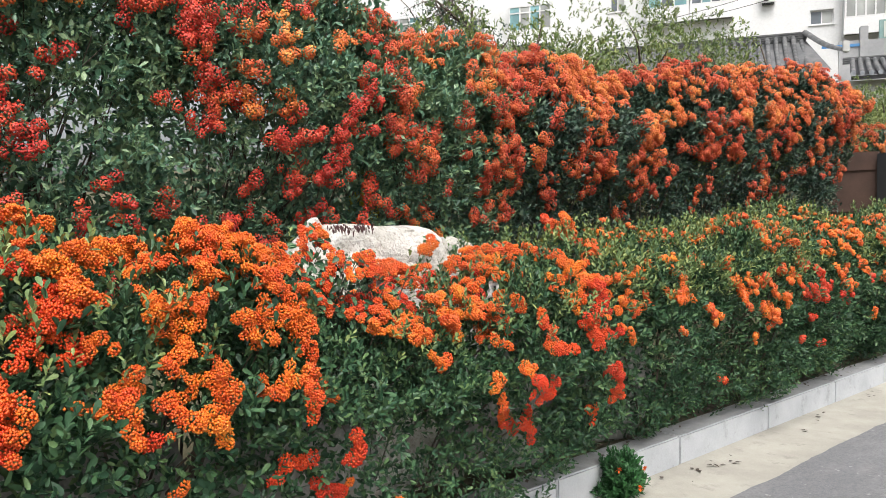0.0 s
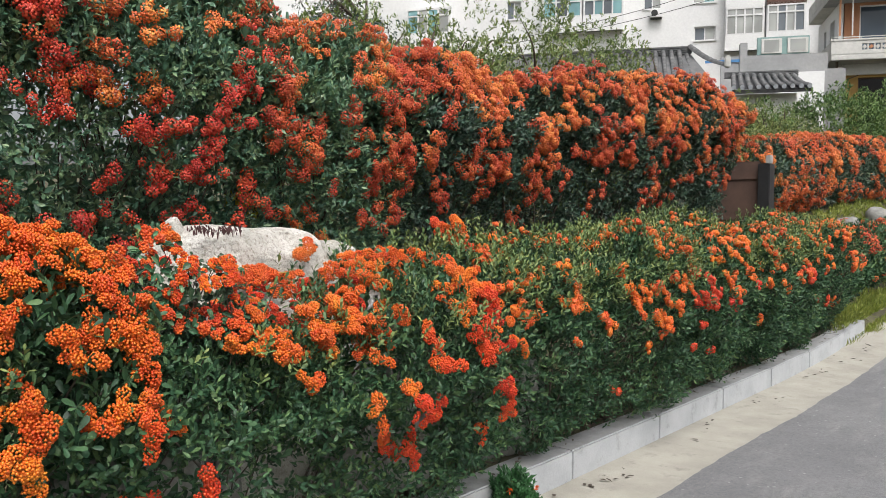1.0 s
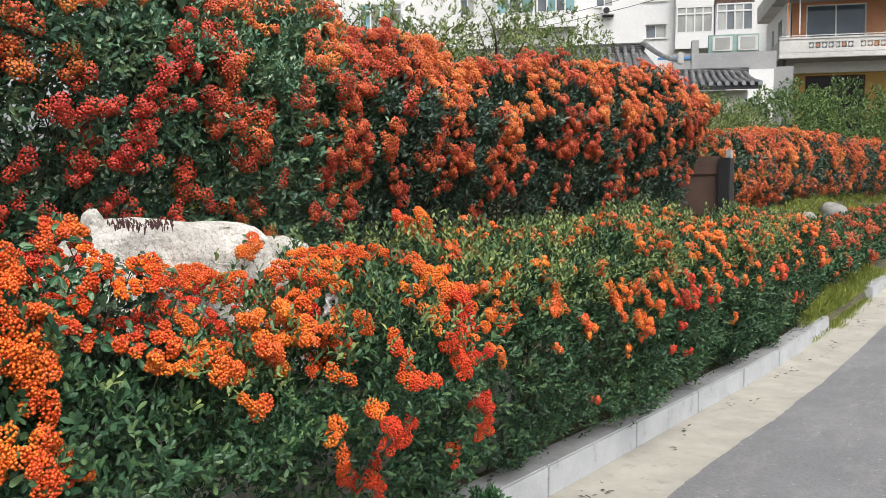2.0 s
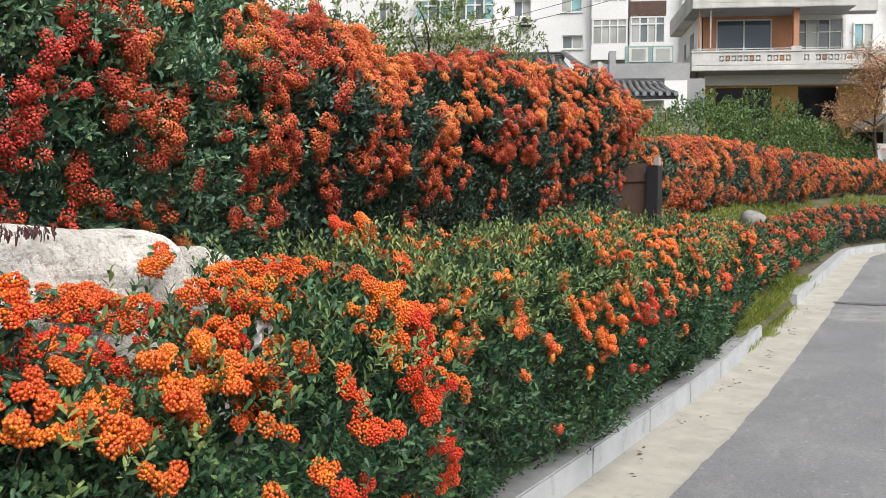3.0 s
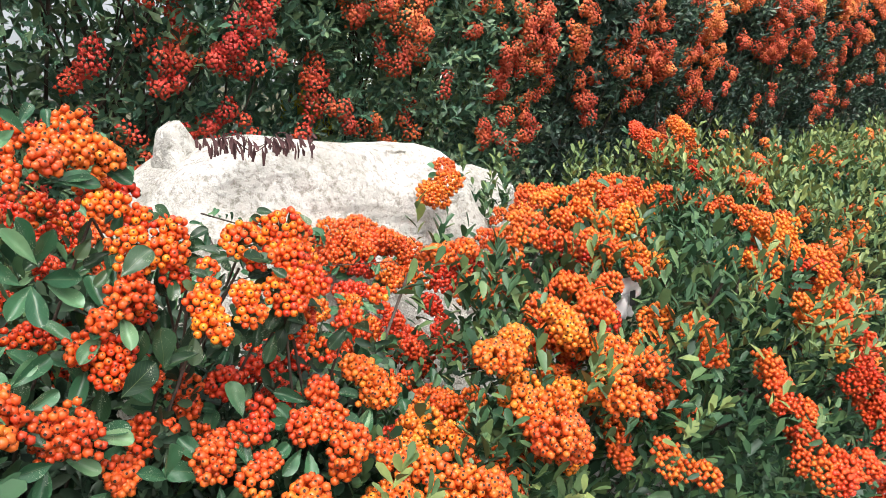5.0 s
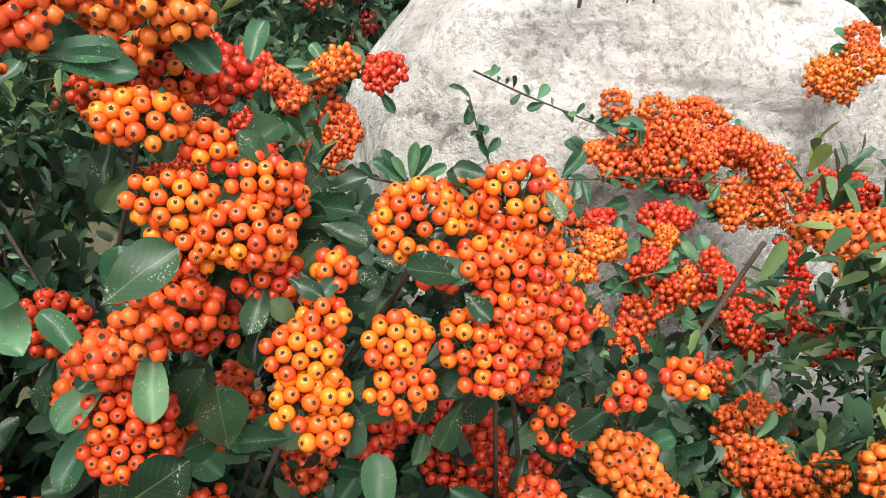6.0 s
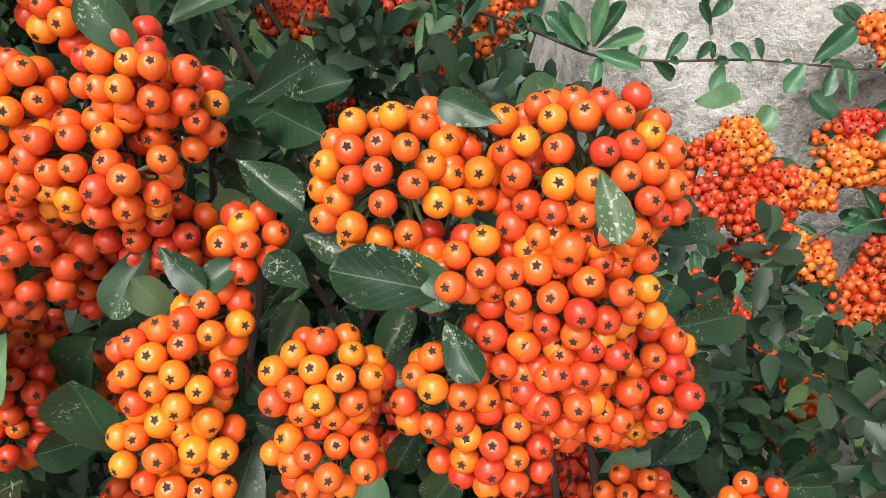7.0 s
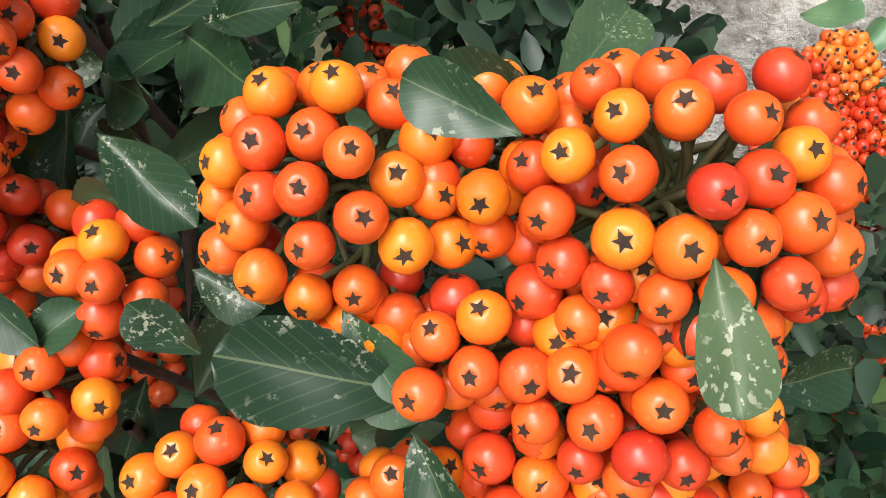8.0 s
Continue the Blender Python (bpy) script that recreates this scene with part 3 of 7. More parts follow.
def shrub(name, label, y0, y1, outline, seed, leaves, per, leaf, lod, bunches, bunch_r, berry, ball, leaf_mat, berry_mat, where=None,
          base_x=-0.35, stems=8, eye=False, fill=1.15, group="", keep=None, stem_r=0.011, other=None, other_mat=None, young=0, young_mat=None, spread=1.1, chain=(1, 4), clump=0.0, inner=0, bare=0.0):
    rng = np.random.default_rng(seed)
    ym = (y0 + y1) / 2
    at = np.array((base_x + float(kerb_x(ym)), ym, float(ground_z(base_x + kerb_x(ym), ym))))
    root = tagged(empty(name, at), label, "shrub", group)
    P, N, s, depth = shell(y0 - 0.08, y1 + 0.08, leaves, outline, rng)
    up = unit(N + np.array([0, 0, 0.45]) + rng.normal(0, 0.45, N.shape))
    ok = P[:, 2] > ground_z(P[:, 0], P[:, 1]) + 0.02
    if clump:
        ok &= (rng.uniform(0, 1, len(P)) < np.clip(0.7 + clump * wave(P, 17.0, 4.0) + 0.5 * clump * wave(P, 7.0, 8.0), 0.04, 1)) | (depth > 0.12)
    if bare:
        ok &= rng.uniform(0, 1, len(P)) < 1 - bare * np.clip((0.62 - P[:, 2] + 0.2 * wave(P, 4.0, 2.0)) / 0.4, 0, 1)
    if keep is not None:
        ok &= keep(P)
    V, T = leaves_on(P[ok], up[ok], per, leaf, lod, rng)
    raw("foliage", V - at, T, leaf_mat, root, kind="stuff")
    if inner:
        P5, N5, _, d5 = shell(y0 - 0.05, y1 + 0.05, inner, outline, rng, 0.12)
        P5 -= N5 * (0.1 + 0.06 * rng.uniform(0, 1, (inner, 1)))
        ok = P5[:, 2] > ground_z(P5[:, 0], P5[:, 1]) + 0.02
        if keep is not None:
            ok &= keep(P5)
        V, T = leaves_on(P5[ok], unit(N5[ok] + rng.normal(0, 0.5, (ok.sum(), 3))), 7, leaf * (1.5 if lod < 3 else 1.1), lod if lod == 3 else 0, rng)
        raw("inner_foliage", V - at, T, leaf_mat, root, kind="stuff")
    if bunches:
        P2, N2, s2, _ = shell(y0, y1, bunches * 3, outline, rng, 0.03)
        want = where(P2, s2) if where is not None else np.ones(len(P2))
        ok = (rng.uniform(0, 1, len(P2)) < want) & (P2[:, 2] > ground_z(P2[:, 0], P2[:, 1]) + 0.12)
        if keep is not None:
            ok &= keep(P2)
        P2, N2 = P2[ok][:bunches], N2[ok][:bunches]
        reps = rng.integers(*chain, len(P2))
        along = unit(np.cross(N2, rng.normal(size=N2.shape)) + np.array([0, 0, -0.3]))
        aside = np.repeat(np.cross(N2, along), reps, 0)
        along = np.repeat(along, reps, 0)
        step = np.concatenate([np.arange(k) - (k - 1) / 2 for k in reps])[:, None]
        sway = np.repeat(rng.uniform(0, 6.28, len(P2)), reps)[:, None]
        C = np.repeat(P2, reps, 0) + along * step * bunch_r * 0.95 + aside * np.sin(step * 0.7 + sway) * bunch_r * 1.1 + rng.normal(0, bunch_r * spread * 0.36, (reps.sum(), 3))
        Nn = np.repeat(N2, reps, 0) + rng.normal(0, 0.3, (reps.sum(), 3)) + np.array([0, 0, 0.2])
        if keep is not None:
            good = keep(C)
            C, Nn = C[good], Nn[good]
        R = bunch_r * rng.uniform(0.65, 1.25, len(C))
        kinds = np.zeros(len(C), bool) if other is None else other(C)
        for pick, bm_ in ((~kinds, berry_mat), (kinds, other_mat or BERRY_RED)):
            if pick.any():
                V, T, slots = berries_at(C[pick], Nn[pick], R[pick], berry, ball, rng, fill, eye)
                raw("fruit", V - at, T, [bm_, CALYX] if eye else bm_, root, "bunches of small round berries", slots=slots, kind="stuff")
    if young:
        P4, N4, s4, _ = shell(y0, y1, young, outline, rng, 0.0)
        ok = (s4 > 0.4) & (wave(P4, 2.0, 6.0) > -0.3)
        if keep is not None:
            ok &= keep(P4)
        P4 = P4[ok] + N4[ok] * rng.uniform(0.0, 0.07, (ok.sum(), 1)) + np.array([0, 0, 0.02])
        V, T = leaves_on(P4, unit(N4[ok] + np.array([0, 0, 0.9]) + rng.normal(0, 0.3, P4.shape)), per, leaf * 0.85, lod, rng)
        raw("young_growth", V - at, T, young_mat or LEAF_YOUNG, root, "pale yellow-green young shoots", kind="stuff")
    lines, ra, rb = [], [], []
    P3, N3, s3, _ = shell(y0, y1, stems * 5, outline, rng, 0.05)
    foot = at + np.stack([rng.normal(0, 0.07, stems), rng.uniform(-0.45, 0.45, stems) * (y1 - y0), np.full(stems, -0.02)], 1)
    foot[:, 2] = ground_z(foot[:, 0], foot[:, 1]) - 0.02
    for i, p in enumerate(P3):
        if (keep is not None and not keep(p[None])[0]) or s3[i] < 0.3:
            continue
        f = foot[i % stems]
        q = p - N3[i] * 0.06
        way = bend(f, q, 0.05, 8, rng)
        if ((way[:, 0] > kerb_x(way[:, 1]) - 0.04) & (way[:, 2] < road_z(way[:, 1]) + 0.42)).any():
            continue
        lines.append(way)
        big = i < stems
        ra.append(stem_r * (1.3 if big else 0.6)), rb.append(0.0022)
    V, T = tubes(lines, ra, rb)
    raw("branchwork", V - at, T, BARK, root, kind="stuff")
    return root


# ------------------------------------------------------------ the front hedge
def front_outline(y, s):
    near = np.clip((3.3 - y) / 0.8, 0, 1)
    far = np.clip((y - 5.0) / 4.0, 0, 1)
    out = np.zeros((len(y), 2))
    tops = 1.16 + 0.1 * np.clip((y - 3) / 3, 0, 1) + 0.13 * np.clip((1.75 - y) / 0.4, 0, 1)
    for w, pts in ((near, [(0.06, 0.05), (0.28, 0.35), (0.42, 0.75), (0.3, 1.03), (0.0, 1.14), (-0.45, 1.14), (-0.85, 1.0)]),
                   (1 - near, [(-0.04, 0.17), (0.1, 0.38), (0.24, 0.78), (0.18, 1.05), (-0.08, 1.16), (-0.5, 1.16), (-0.85, 1.0)])):
        out += smooth_line(pts)(s) * w[:, None]
    x = out[:, 0] - 0.16 * far
    z = out[:, 1] * tops / 1.14
    return x + kerb_x(y), z + road_z(y)


def near_bunches(P, s):
    """More fruit near the top and beside the stone; little at the foot."""
    y = P[:, 1]
    high = np.clip((P[:, 2] - road_z(y) - 0.25) / 0.6, 0.03, 1)
    fall = np.where(y < 3.0, np.where((y > 1.75) & (P[:, 2] > 0.8), 0.7, 1.0), 0.8)
    spread = np.clip(0.62 + 0.8 * wave(P, 3.1, 9.0) + 1.3 * wave(P, 9.0, 2.0), 0.02, 1)
    return np.where(y < 1.7, np.clip((P[:, 2] - 0.42) / 0.55, 0.12, 1), high ** 2.2) * fall * spread * (s < 0.8)


ORANGE = "firethorn shrub with dense orange berries and dark green leaves"
REDDER = "firethorn shrub with red-orange berries among dark green leaves"
shrub("firethorn_shrub", ORANGE, -1.4, 0.1, front_outline, 11, 500, 8, 0.045, 0, 60, 0.03, 0.007, 0, LEAF_NEAR, BERRY_ORANGE, near_bunches, group="front hedge")


def redder(P):
    low = np.where(P[:, 1] > 2.9, 0.66, 0.55)
    return low - (P[:, 2] - road_z(P[:, 1])) + 0.42 * wave(P, 2.4, 3.0) + np.where(P[:, 1] < 1.1, 0.35, 0) > 0


for i, (a, b) in enumerate(((0.1, 0.85), (0.85, 1.55), (1.55, 2.3), (2.3, 3.1))):
    shrub("firethorn_shrub", ORANGE, a, b, front_outline, 20 + i, (1150, 1350, 1900, 2100)[i], 9, (0.044, 0.041, 0.032, 0.034)[i], (2, 2, 2, 1)[i], (125, 122, 42, 94)[i], 0.0205, 0.0047, int(i == 2), LEAF_NEAR, BERRY_ORANGE,
          near_bunches, eye=i == 2, fill=2.7, group="front hedge", keep=clear_of, other=redder, young=(260, 110, 120, 260)[i], chain=(2, 9), clump=1.1, inner=(260, 260, 160, 300)[i], bare=0.6, stem_r=(0.011, 0.011, 0.005, 0.009)[i])
for i, (a, b) in enumerate(((3.1, 4.2), (4.2, 5.4))):
    shrub("firethorn_shrub", REDDER, a, b, front_outline, 30 + i, 2400, 9, 0.037, 1, 112, 0.0215, 0.0053, -1, LEAF_NEAR, BERRY_ORANGE, near_bunches, fill=2.5,
          group="front hedge", other=redder, young=750, chain=(1, 5), clump=0.95, inner=450, bare=0.35)
for i, (a, b) in enumerate(((5.4, 6.8), (6.8, 8.2), (8.2, 9.6))):
    shrub("firethorn_shrub", REDDER, a, b, front_outline, 40 + i, 2500, 8, 0.045, int(i == 0), 108, 0.024, 0.0068, -1, LEAF_NEAR, BERRY_ORANGE, near_bunches, fill=2.5,
          group="front hedge", other=redder, young=720, chain=(1, 5), clump=1.0, inner=600)


def low_outline(y, s):
    pts = smooth_line([(-0.75, 0.15), (-0.55, 0.45), (-0.6, 0.8), (-0.9, 0.98), (-1.3, 0.98), (-1.5, 0.7)])(s)
    return pts[:, 0] + kerb_x(y) + 0.28 + 0.14 * np.clip((y - 15) / 4, 0, 1), pts[:, 1] + road_z(y)


for i in range(10):
    a = 9.6 + i * 2.0
    shrub("firethorn_shrub", "clipped firethorn shrub with scattered red berries", a, a + 2.0, low_outline, 60 + i, 750 if i < 5 else 500, 8, 0.085 if i < 5 else 0.1, 0, 55 if i > 4 else 35, 0.055, 0.0125, -1,
          LEAF_BACK if i > 4 else LEAF_NEAR, BERRY_BACK, lambda P, s: np.where(s > 0.3, 1.0, 0.25), base_x=-0.9, stems=5, group="front hedge")


# ------------------------------------------------------------ the tall hedge behind
def back_outline(y, s):
    top = np.interp(y, [0, 2.5, 3.0, 3.5, 4.4, 5.5, 6.5, 8.0, 9.5, 10.2, 10.7, 11.0], [2.95, 2.75, 2.56, 2.47, 2.47, 2.47, 2.6, 2.82, 2.9, 2.84, 2.55, 2.15])
    front = np.interp(y, [0, 2.0, 4.5, 6.0, 8.0, 9.0, 10.3, 11.0], [-1.15, -1.15, -1.25, -1.55, -1.45, -1.35, -1.4, -1.8])
    pts = smooth_line([(-0.3, 0.2), (-0.3, 0.42), (-0.12, 0.68), (0.0, 0.82), (-0.2, 0.98), (-0.6, 1.0), (-1.2, 0.85)])(s)
    lo = 0.6 * np.clip((y - 9.7) / 0.6, 0, 1)
    return pts[:, 0] + front, (lo + (1 - lo) * pts[:, 1]) * top


def back_bunches(P, s):
    y = P[:, 1]
    low = np.clip((P[:, 2] - np.where(y < 4.3, 0.85, 1.1)) / np.where(y < 4.3, 0.8, 1.05), 0.06, 1) ** np.where(y < 4.3, 1.0, 1.5)
    even = np.clip((4.4 - y) / 0.8, 0, 1)
    return low * np.clip(0.55 + 0.15 * even + (1.3 - 0.4 * even) * wave(P, 2.6, 5.0) + 0.6 * wave(P, 7.0, 5.0), 0.02, 1)


def gap_to_yellow(P):
    return np.linalg.norm((P - np.array((-1.25, 2.9, 1.43))) / np.array((0.6, 0.15, 0.1)), axis=1) > 1.0


def golden(P):
    return wave(P, 2.1, 7.0) + np.where(P[:, 1] > 4.2, 0.7, 0.3) * (P[:, 2] - 2.2) - np.where(P[:, 1] > 4.2, -0.1, -0.12) - np.where(P[:, 1] < 2.6, 0.3, 0.0) > 0.42


ys = [0.4, 1.8, 3.1, 4.3, 5.6, 6.9, 8.2, 9.6, 10.9]
for i in range(len(ys) - 1):
    left = i < 3
    shrub("firethorn_shrub", "tall firethorn shrub heavy with red-orange berries", ys[i], ys[i + 1], back_outline, 80 + i, 3500 if left else 2300, 8, 0.055 if left else 0.06, 0,
          (160, 170, 185)[i] if left else 108, 0.032 if left else 0.037, 0.0075 if left else 0.0088, -1, LEAF_MID if left else LEAF_BACK, BERRY_PALE if i < 2 else BERRY_BACK, back_bunches, base_x=-2.2, stems=6, fill=1.7,
          group="tall hedge", stem_r=0.009 if left else 0.014, spread=1.3, chain=(2, 7) if left else (3, 8), other=golden, other_mat=BERRY_GOLD, clump=0.7, inner=1000 if left else 700, keep=gap_to_yellow if left else None)


# ------------------------------------------------------------ the hedge beyond the gate
def far_line(y):
    return np.interp(y, [11.3, 16.0, 20.0, 25.0, 30.5], [-1.85, -1.9, -1.6, -0.6, 1.0])


def far_outline(y, s):
    low = np.interp(y, [11, 13, 19, 30], [0.9, 1.35, 1.6, 2.35])
    top = np.interp(y, [12.4, 13.1, 15, 19, 24, 29, 30.6], [2.0, 2.5, 2.75, 3.0, 3.05, 3.2, 2.7])
    pts = smooth_line([(-0.25, 0.0), (0.05, 0.3), (0.1, 0.7), (-0.15, 1.0), (-0.7, 1.0), (-1.2, 0.7)])(s)
    return pts[:, 0] + far_line(y), low + pts[:, 1] * (top - low)


ys = [12.8, 14.4, 16.7, 19.5, 23.0, 26.8, 30.4]
for i in range(len(ys) - 1):
    shrub("firethorn_shrub", "rounded firethorn shrub covered in orange-red berries", ys[i], ys[i + 1], far_outline, 100 + i, 1300, 7, 0.085, 0, 230, 0.04, 0.0115, -1,
          LEAF_BACK, BERRY_FAR, lambda P, s: np.clip(0.75 + 1.0 * wave(P, 1.8, 2.0), 0.05, 1), base_x=float(far_line(sum(ys[i:i + 2]) / 2) - 0.45 - kerb_x(sum(ys[i:i + 2]) / 2)), stems=3, group="hedge beyond the gate", stem_r=0.02, chain=(2, 9))


# ------------------------------------------------------------ bushes and trees
def bush(name, label, at, radii, n, leaf, mat, seed, per=6, cat="bush", group="", shoots=0, crown_only=False):
    rng = np.random.default_rng(seed)
    at, radii = np.array(at, float), np.array(radii, float)
    root = tagged(empty(name, at), label, cat, group)
    d = unit(rng.normal(size=(n, 3)))
    d[:, 2] = np.abs(d[:, 2]) * 1.1 - 0.12
    if crown_only:
        d[:, 2] = 0.3 + 0.7 * np.abs(d[:, 2])
        d = unit(d)
    lump = 1 + 0.18 * wave(d, 3.0, seed) + 0.1 * wave(d, 7.0, seed) - rng.exponential(0.1, n)
    P = d * radii * lump[:, None]
    V, T = leaves_on(P, unit(d + np.array([0, 0, 0.35]) + rng.normal(0, 0.6, d.shape)), per, leaf, 1, rng, 0.45)
    raw("foliage", V, T, mat, root, kind="stuff")
    lines = [bend((rng.normal(0, 0.1), rng.normal(0, 0.1), -0.05), P[i] * 0.95, min(0.1, 0.12 * radii.min()), 7, rng) for i in range(14)]
    if shoots:
        tips = []
        for i in range(shoots):
            a = rng.uniform(0, 6.28)
            b = np.array((math.cos(a) * radii[0] * rng.uniform(0.1, 0.9), math.sin(a) * radii[1] * 0.8, radii[2] * 0.75))
            lines.append(bend(b, b + np.array((rng.normal(0, 0.12), rng.normal(0, 0.12), rng.uniform(0.12, 0.4))), 0.04, 7, rng))
            tips += list(lines[-1][2:])
        tips = np.array(tips)
        V, T = leaves_on(tips, unit(rng.normal(size=tips.shape) + (0, 0, 0.8)), 5, leaf * 0.8, 0, rng)
        raw("shoot_growth", V, T, mat, root, kind="stuff")
    V, T = tubes(lines, [0.015] * len(lines), [0.003] * len(lines), 4)
    raw("branchwork", V, T, BARK, root, kind="stuff")
    return root


def tree(name, label, at, height, spread, n, leaf, mat, seed, bare=0.35, per=6, thick=0.1):
    rng = np.random.default_rng(seed)
    root = tagged(empty(name, at), label, "tree")
    top = np.array((rng.normal(0, 0.15), rng.normal(0, 0.15), height * 0.92))
    trunk = bend((0, 0, -0.1), top, height * 0.03, 12, rng)
    V, T = tubes([trunk], [thick], [thick * 0.15], 8)
    raw("trunk", V, T, BARK, root)
    lines, tips = [], []
    for i in range(26):
        f = rng.uniform(bare, 0.98)
        b = trunk[int(f * 11)]
        a = rng.uniform(0, 6.28)
        reach = spread * (1.15 - 0.75 * max(0, (f - bare) / (1 - bare))) * rng.uniform(0.6, 1.1)
        e = b + np.array((math.cos(a) * reach, math.sin(a) * reach, height * rng.uniform(0.02, 0.16)))
        lines.append(bend(b, e, 0.1 * spread, 8, rng))
        for q in lines[-1][2:]:
            for k in range(2):
                e2 = q + rng.normal(0, 0.22 * spread, 3)
                lines.append(bend(q, e2, 0.03 * spread, 4, rng))
                tips.append(e2), tips.append((q + e2) / 2)
    V, T = tubes(lines, [thick * 0.3 if len(l) > 5 else thick * 0.08 for l in lines], [thick * 0.04] * len(lines), 4)
    raw("branchwork", V, T, BARK, root, kind="stuff")
    tips = np.array(tips)
    P = tips[rng.integers(0, len(tips), n)] + rng.normal(0, 0.08 * spread, (n, 3))
    V, T = leaves_on(P, unit(rng.normal(size=P.shape) + (0, 0, 0.3)), per, leaf, 0, rng)
    raw("crown", V, T, mat, root, kind="stuff")
    return root


YAW = 25.85
BG = pose(0.09, 3.36, 0.54, 0, 0, YAW)


def far_place(x, y, z=None):
    p = BG @ Vector((x, y, 0))
    return (p.x, p.y, float(ground_z(p.x, p.y)) if z is None else z)


for i, (x, y, r, top) in enumerate(((-2.9, 5.0, 0.9, 3.15), (-2.9, 6.3, 1.0, 3.4), (-2.9, 7.6, 1.0, 3.5), (-2.9, 8.9, 1.1, 3.65), (-3.2, 10.2, 1.0, 3.7), (-4.0, 11.8, 1.0, 3.6), (-3.1, 13.6, 1.3, 3.4), (-3.4, 15.8, 1.4, 3.6), (-4.4, 8.4, 1.1, 3.75))):
    g = float(ground_z(x, y))
    bush("leafy_bush", "pale green leafy bush with thin upright shoots", (x, y, g), (r, r, (top - g) / 1.0), 2000, 0.056, LEAF_LIGHT, 140 + i, per=6, shoots=10, crown_only=True, group="pale bushes")
for i, (x, y, r, top) in enumerate(((-2.7, 0.2, 0.9, 3.1), (-2.7, 1.5, 0.9, 3.0), (-2.8, 2.9, 0.9, 3.0), (-2.9, 4.1, 0.8, 2.8))):
    g = float(ground_z(x, y))
    bush("dark_bush", "dense dark green bush behind the tall hedge", (x, y, g), (r, r, top - g), 1100, 0.1, LEAF_MID, 190 + i, group="dark bushes")
for i, (x, y, r, top) in enumerate(((1.2, 16.0, 1.4, 3.8), (2.9, 18.0, 1.6, 4.1), (5.2, 20.5, 2.0, 4.8), (7.6, 23.0, 2.2, 5.1), (10.0, 25.5, 2.0, 4.8), (11.6, 27.5, 1.6, 4.5))):
    p = far_place(x, y)
    bush("leafy_bush", "broad mid-green bush behind the hedge", p, (r, r, (top - p[2]) / 1.0), 2500, 0.12, LEAF_BUSH, 250 + i, shoots=4, crown_only=True, group="pale bushes")
for i, (x, y, r, h) in enumerate(((13.0, 25.0, 1.5, 1.5), (15.2, 26.0, 1.8, 1.7))):
    bush("dry_bush", "dry olive-coloured bush on the bank", far_place(x, y), (r, r, h), 900, 0.14, LEAF_OLIVE, 160 + i, group="dry bushes")
tree("broadleaf_tree", "dark green leafy tree with open layered foliage", far_place(17.0, 30.0), 7.9, 2.0, 2300, 0.24, LEAF_TREE, 5, 0.3)
tree("autumn_tree", "small tree with thin orange autumn leaves", far_place(11.7, 24.0), 4.9, 1.55, 1900, 0.1, LEAF_AUTUMN, 6, 0.35, 4, 0.07)
tree("slender_tree", "slender tree with fine pale green foliage", (-5.2, 8.0, float(ground_z(-5.2, 8.0))), 3.6, 1.3, 1500, 0.06, LEAF_BACK, 8, 0.3)


# ------------------------------------------------------------ stones
def rock(name, label, at, radii, seed, mat, rz=0.0, rough=0.16, sub=4, square=0.72):
    bm = bmesh.new()
    bmesh.ops.create_icosphere(bm, subdivisions=sub, radius=1.0)
    for v in bm.verts:
        p = v.co.copy()
        d = 1 + rough * noise.noise(p * 1.3 + Vector((seed, 0, 0))) + rough * 0.5 * noise.noise(p * 3.1 + Vector((0, seed, 0))) + rough * 0.15 * noise.noise(p * 9)
        q = Vector([math.copysign(abs(c) ** square, c) for c in p]) * d
        v.co = Vector((q.x * radii[0], q.y * radii[1], q.z * radii[2]))
    ob = part(name, bm, mat, None, "", True)
    ob.matrix_basis = pose(*at, 0, 0, rz)
    return tagged(ob, label, "rock")


def boulder(name, label, crest, foot_z, front, thick, seed, mat, fall=0.14, fine=6):
    """A split block: a rough face towards the road that leans back by fall, and a broken crest line of (y, z)."""
    bm = bmesh.new()
    bmesh.ops.create_icosphere(bm, subdivisions=fine, radius=1.0)
    cy, cz = [c[0] for c in crest], [c[1] for c in crest]
    off = Vector((seed * 3.1, seed * 1.7, seed * 0.9))
    for v in bm.verts:
        q = Vector([math.copysign(abs(c) ** 0.3, c) for c in v.co])
        f = (q.y + 1) / 2
        y = cy[0] + (cy[-1] - cy[0]) * f
        top = float(np.interp(y, cy, cz))
        h = (q.z + 1) / 2
        z = foot_z + (top - foot_z) * h
        x = front - fall * h ** 2 - thick * (1 - q.x) / 2
        p = Vector((x, y, z))
        chip = noise.noise(p * 5 + off) * 0.03 + noise.noise(p * 13 + off) * 0.016 + noise.noise(p * 33 + off) * 0.0055 + noise.noise(p * 80) * 0.0022
        ledge = math.floor((p.z * 9 + p.y * 3 + 2.5 * noise.noise(p * 3 + off))) % 2 * 0.008
        v.co = p + Vector((chip - ledge, 0.5 * noise.noise(p * 7 + off) * 0.02, 0.35 * chip + noise.noise(p * 60 + off) * 0.002))
    ob = part(name, bm, mat, None, "", True)
    return tagged(ob, label, "rock")


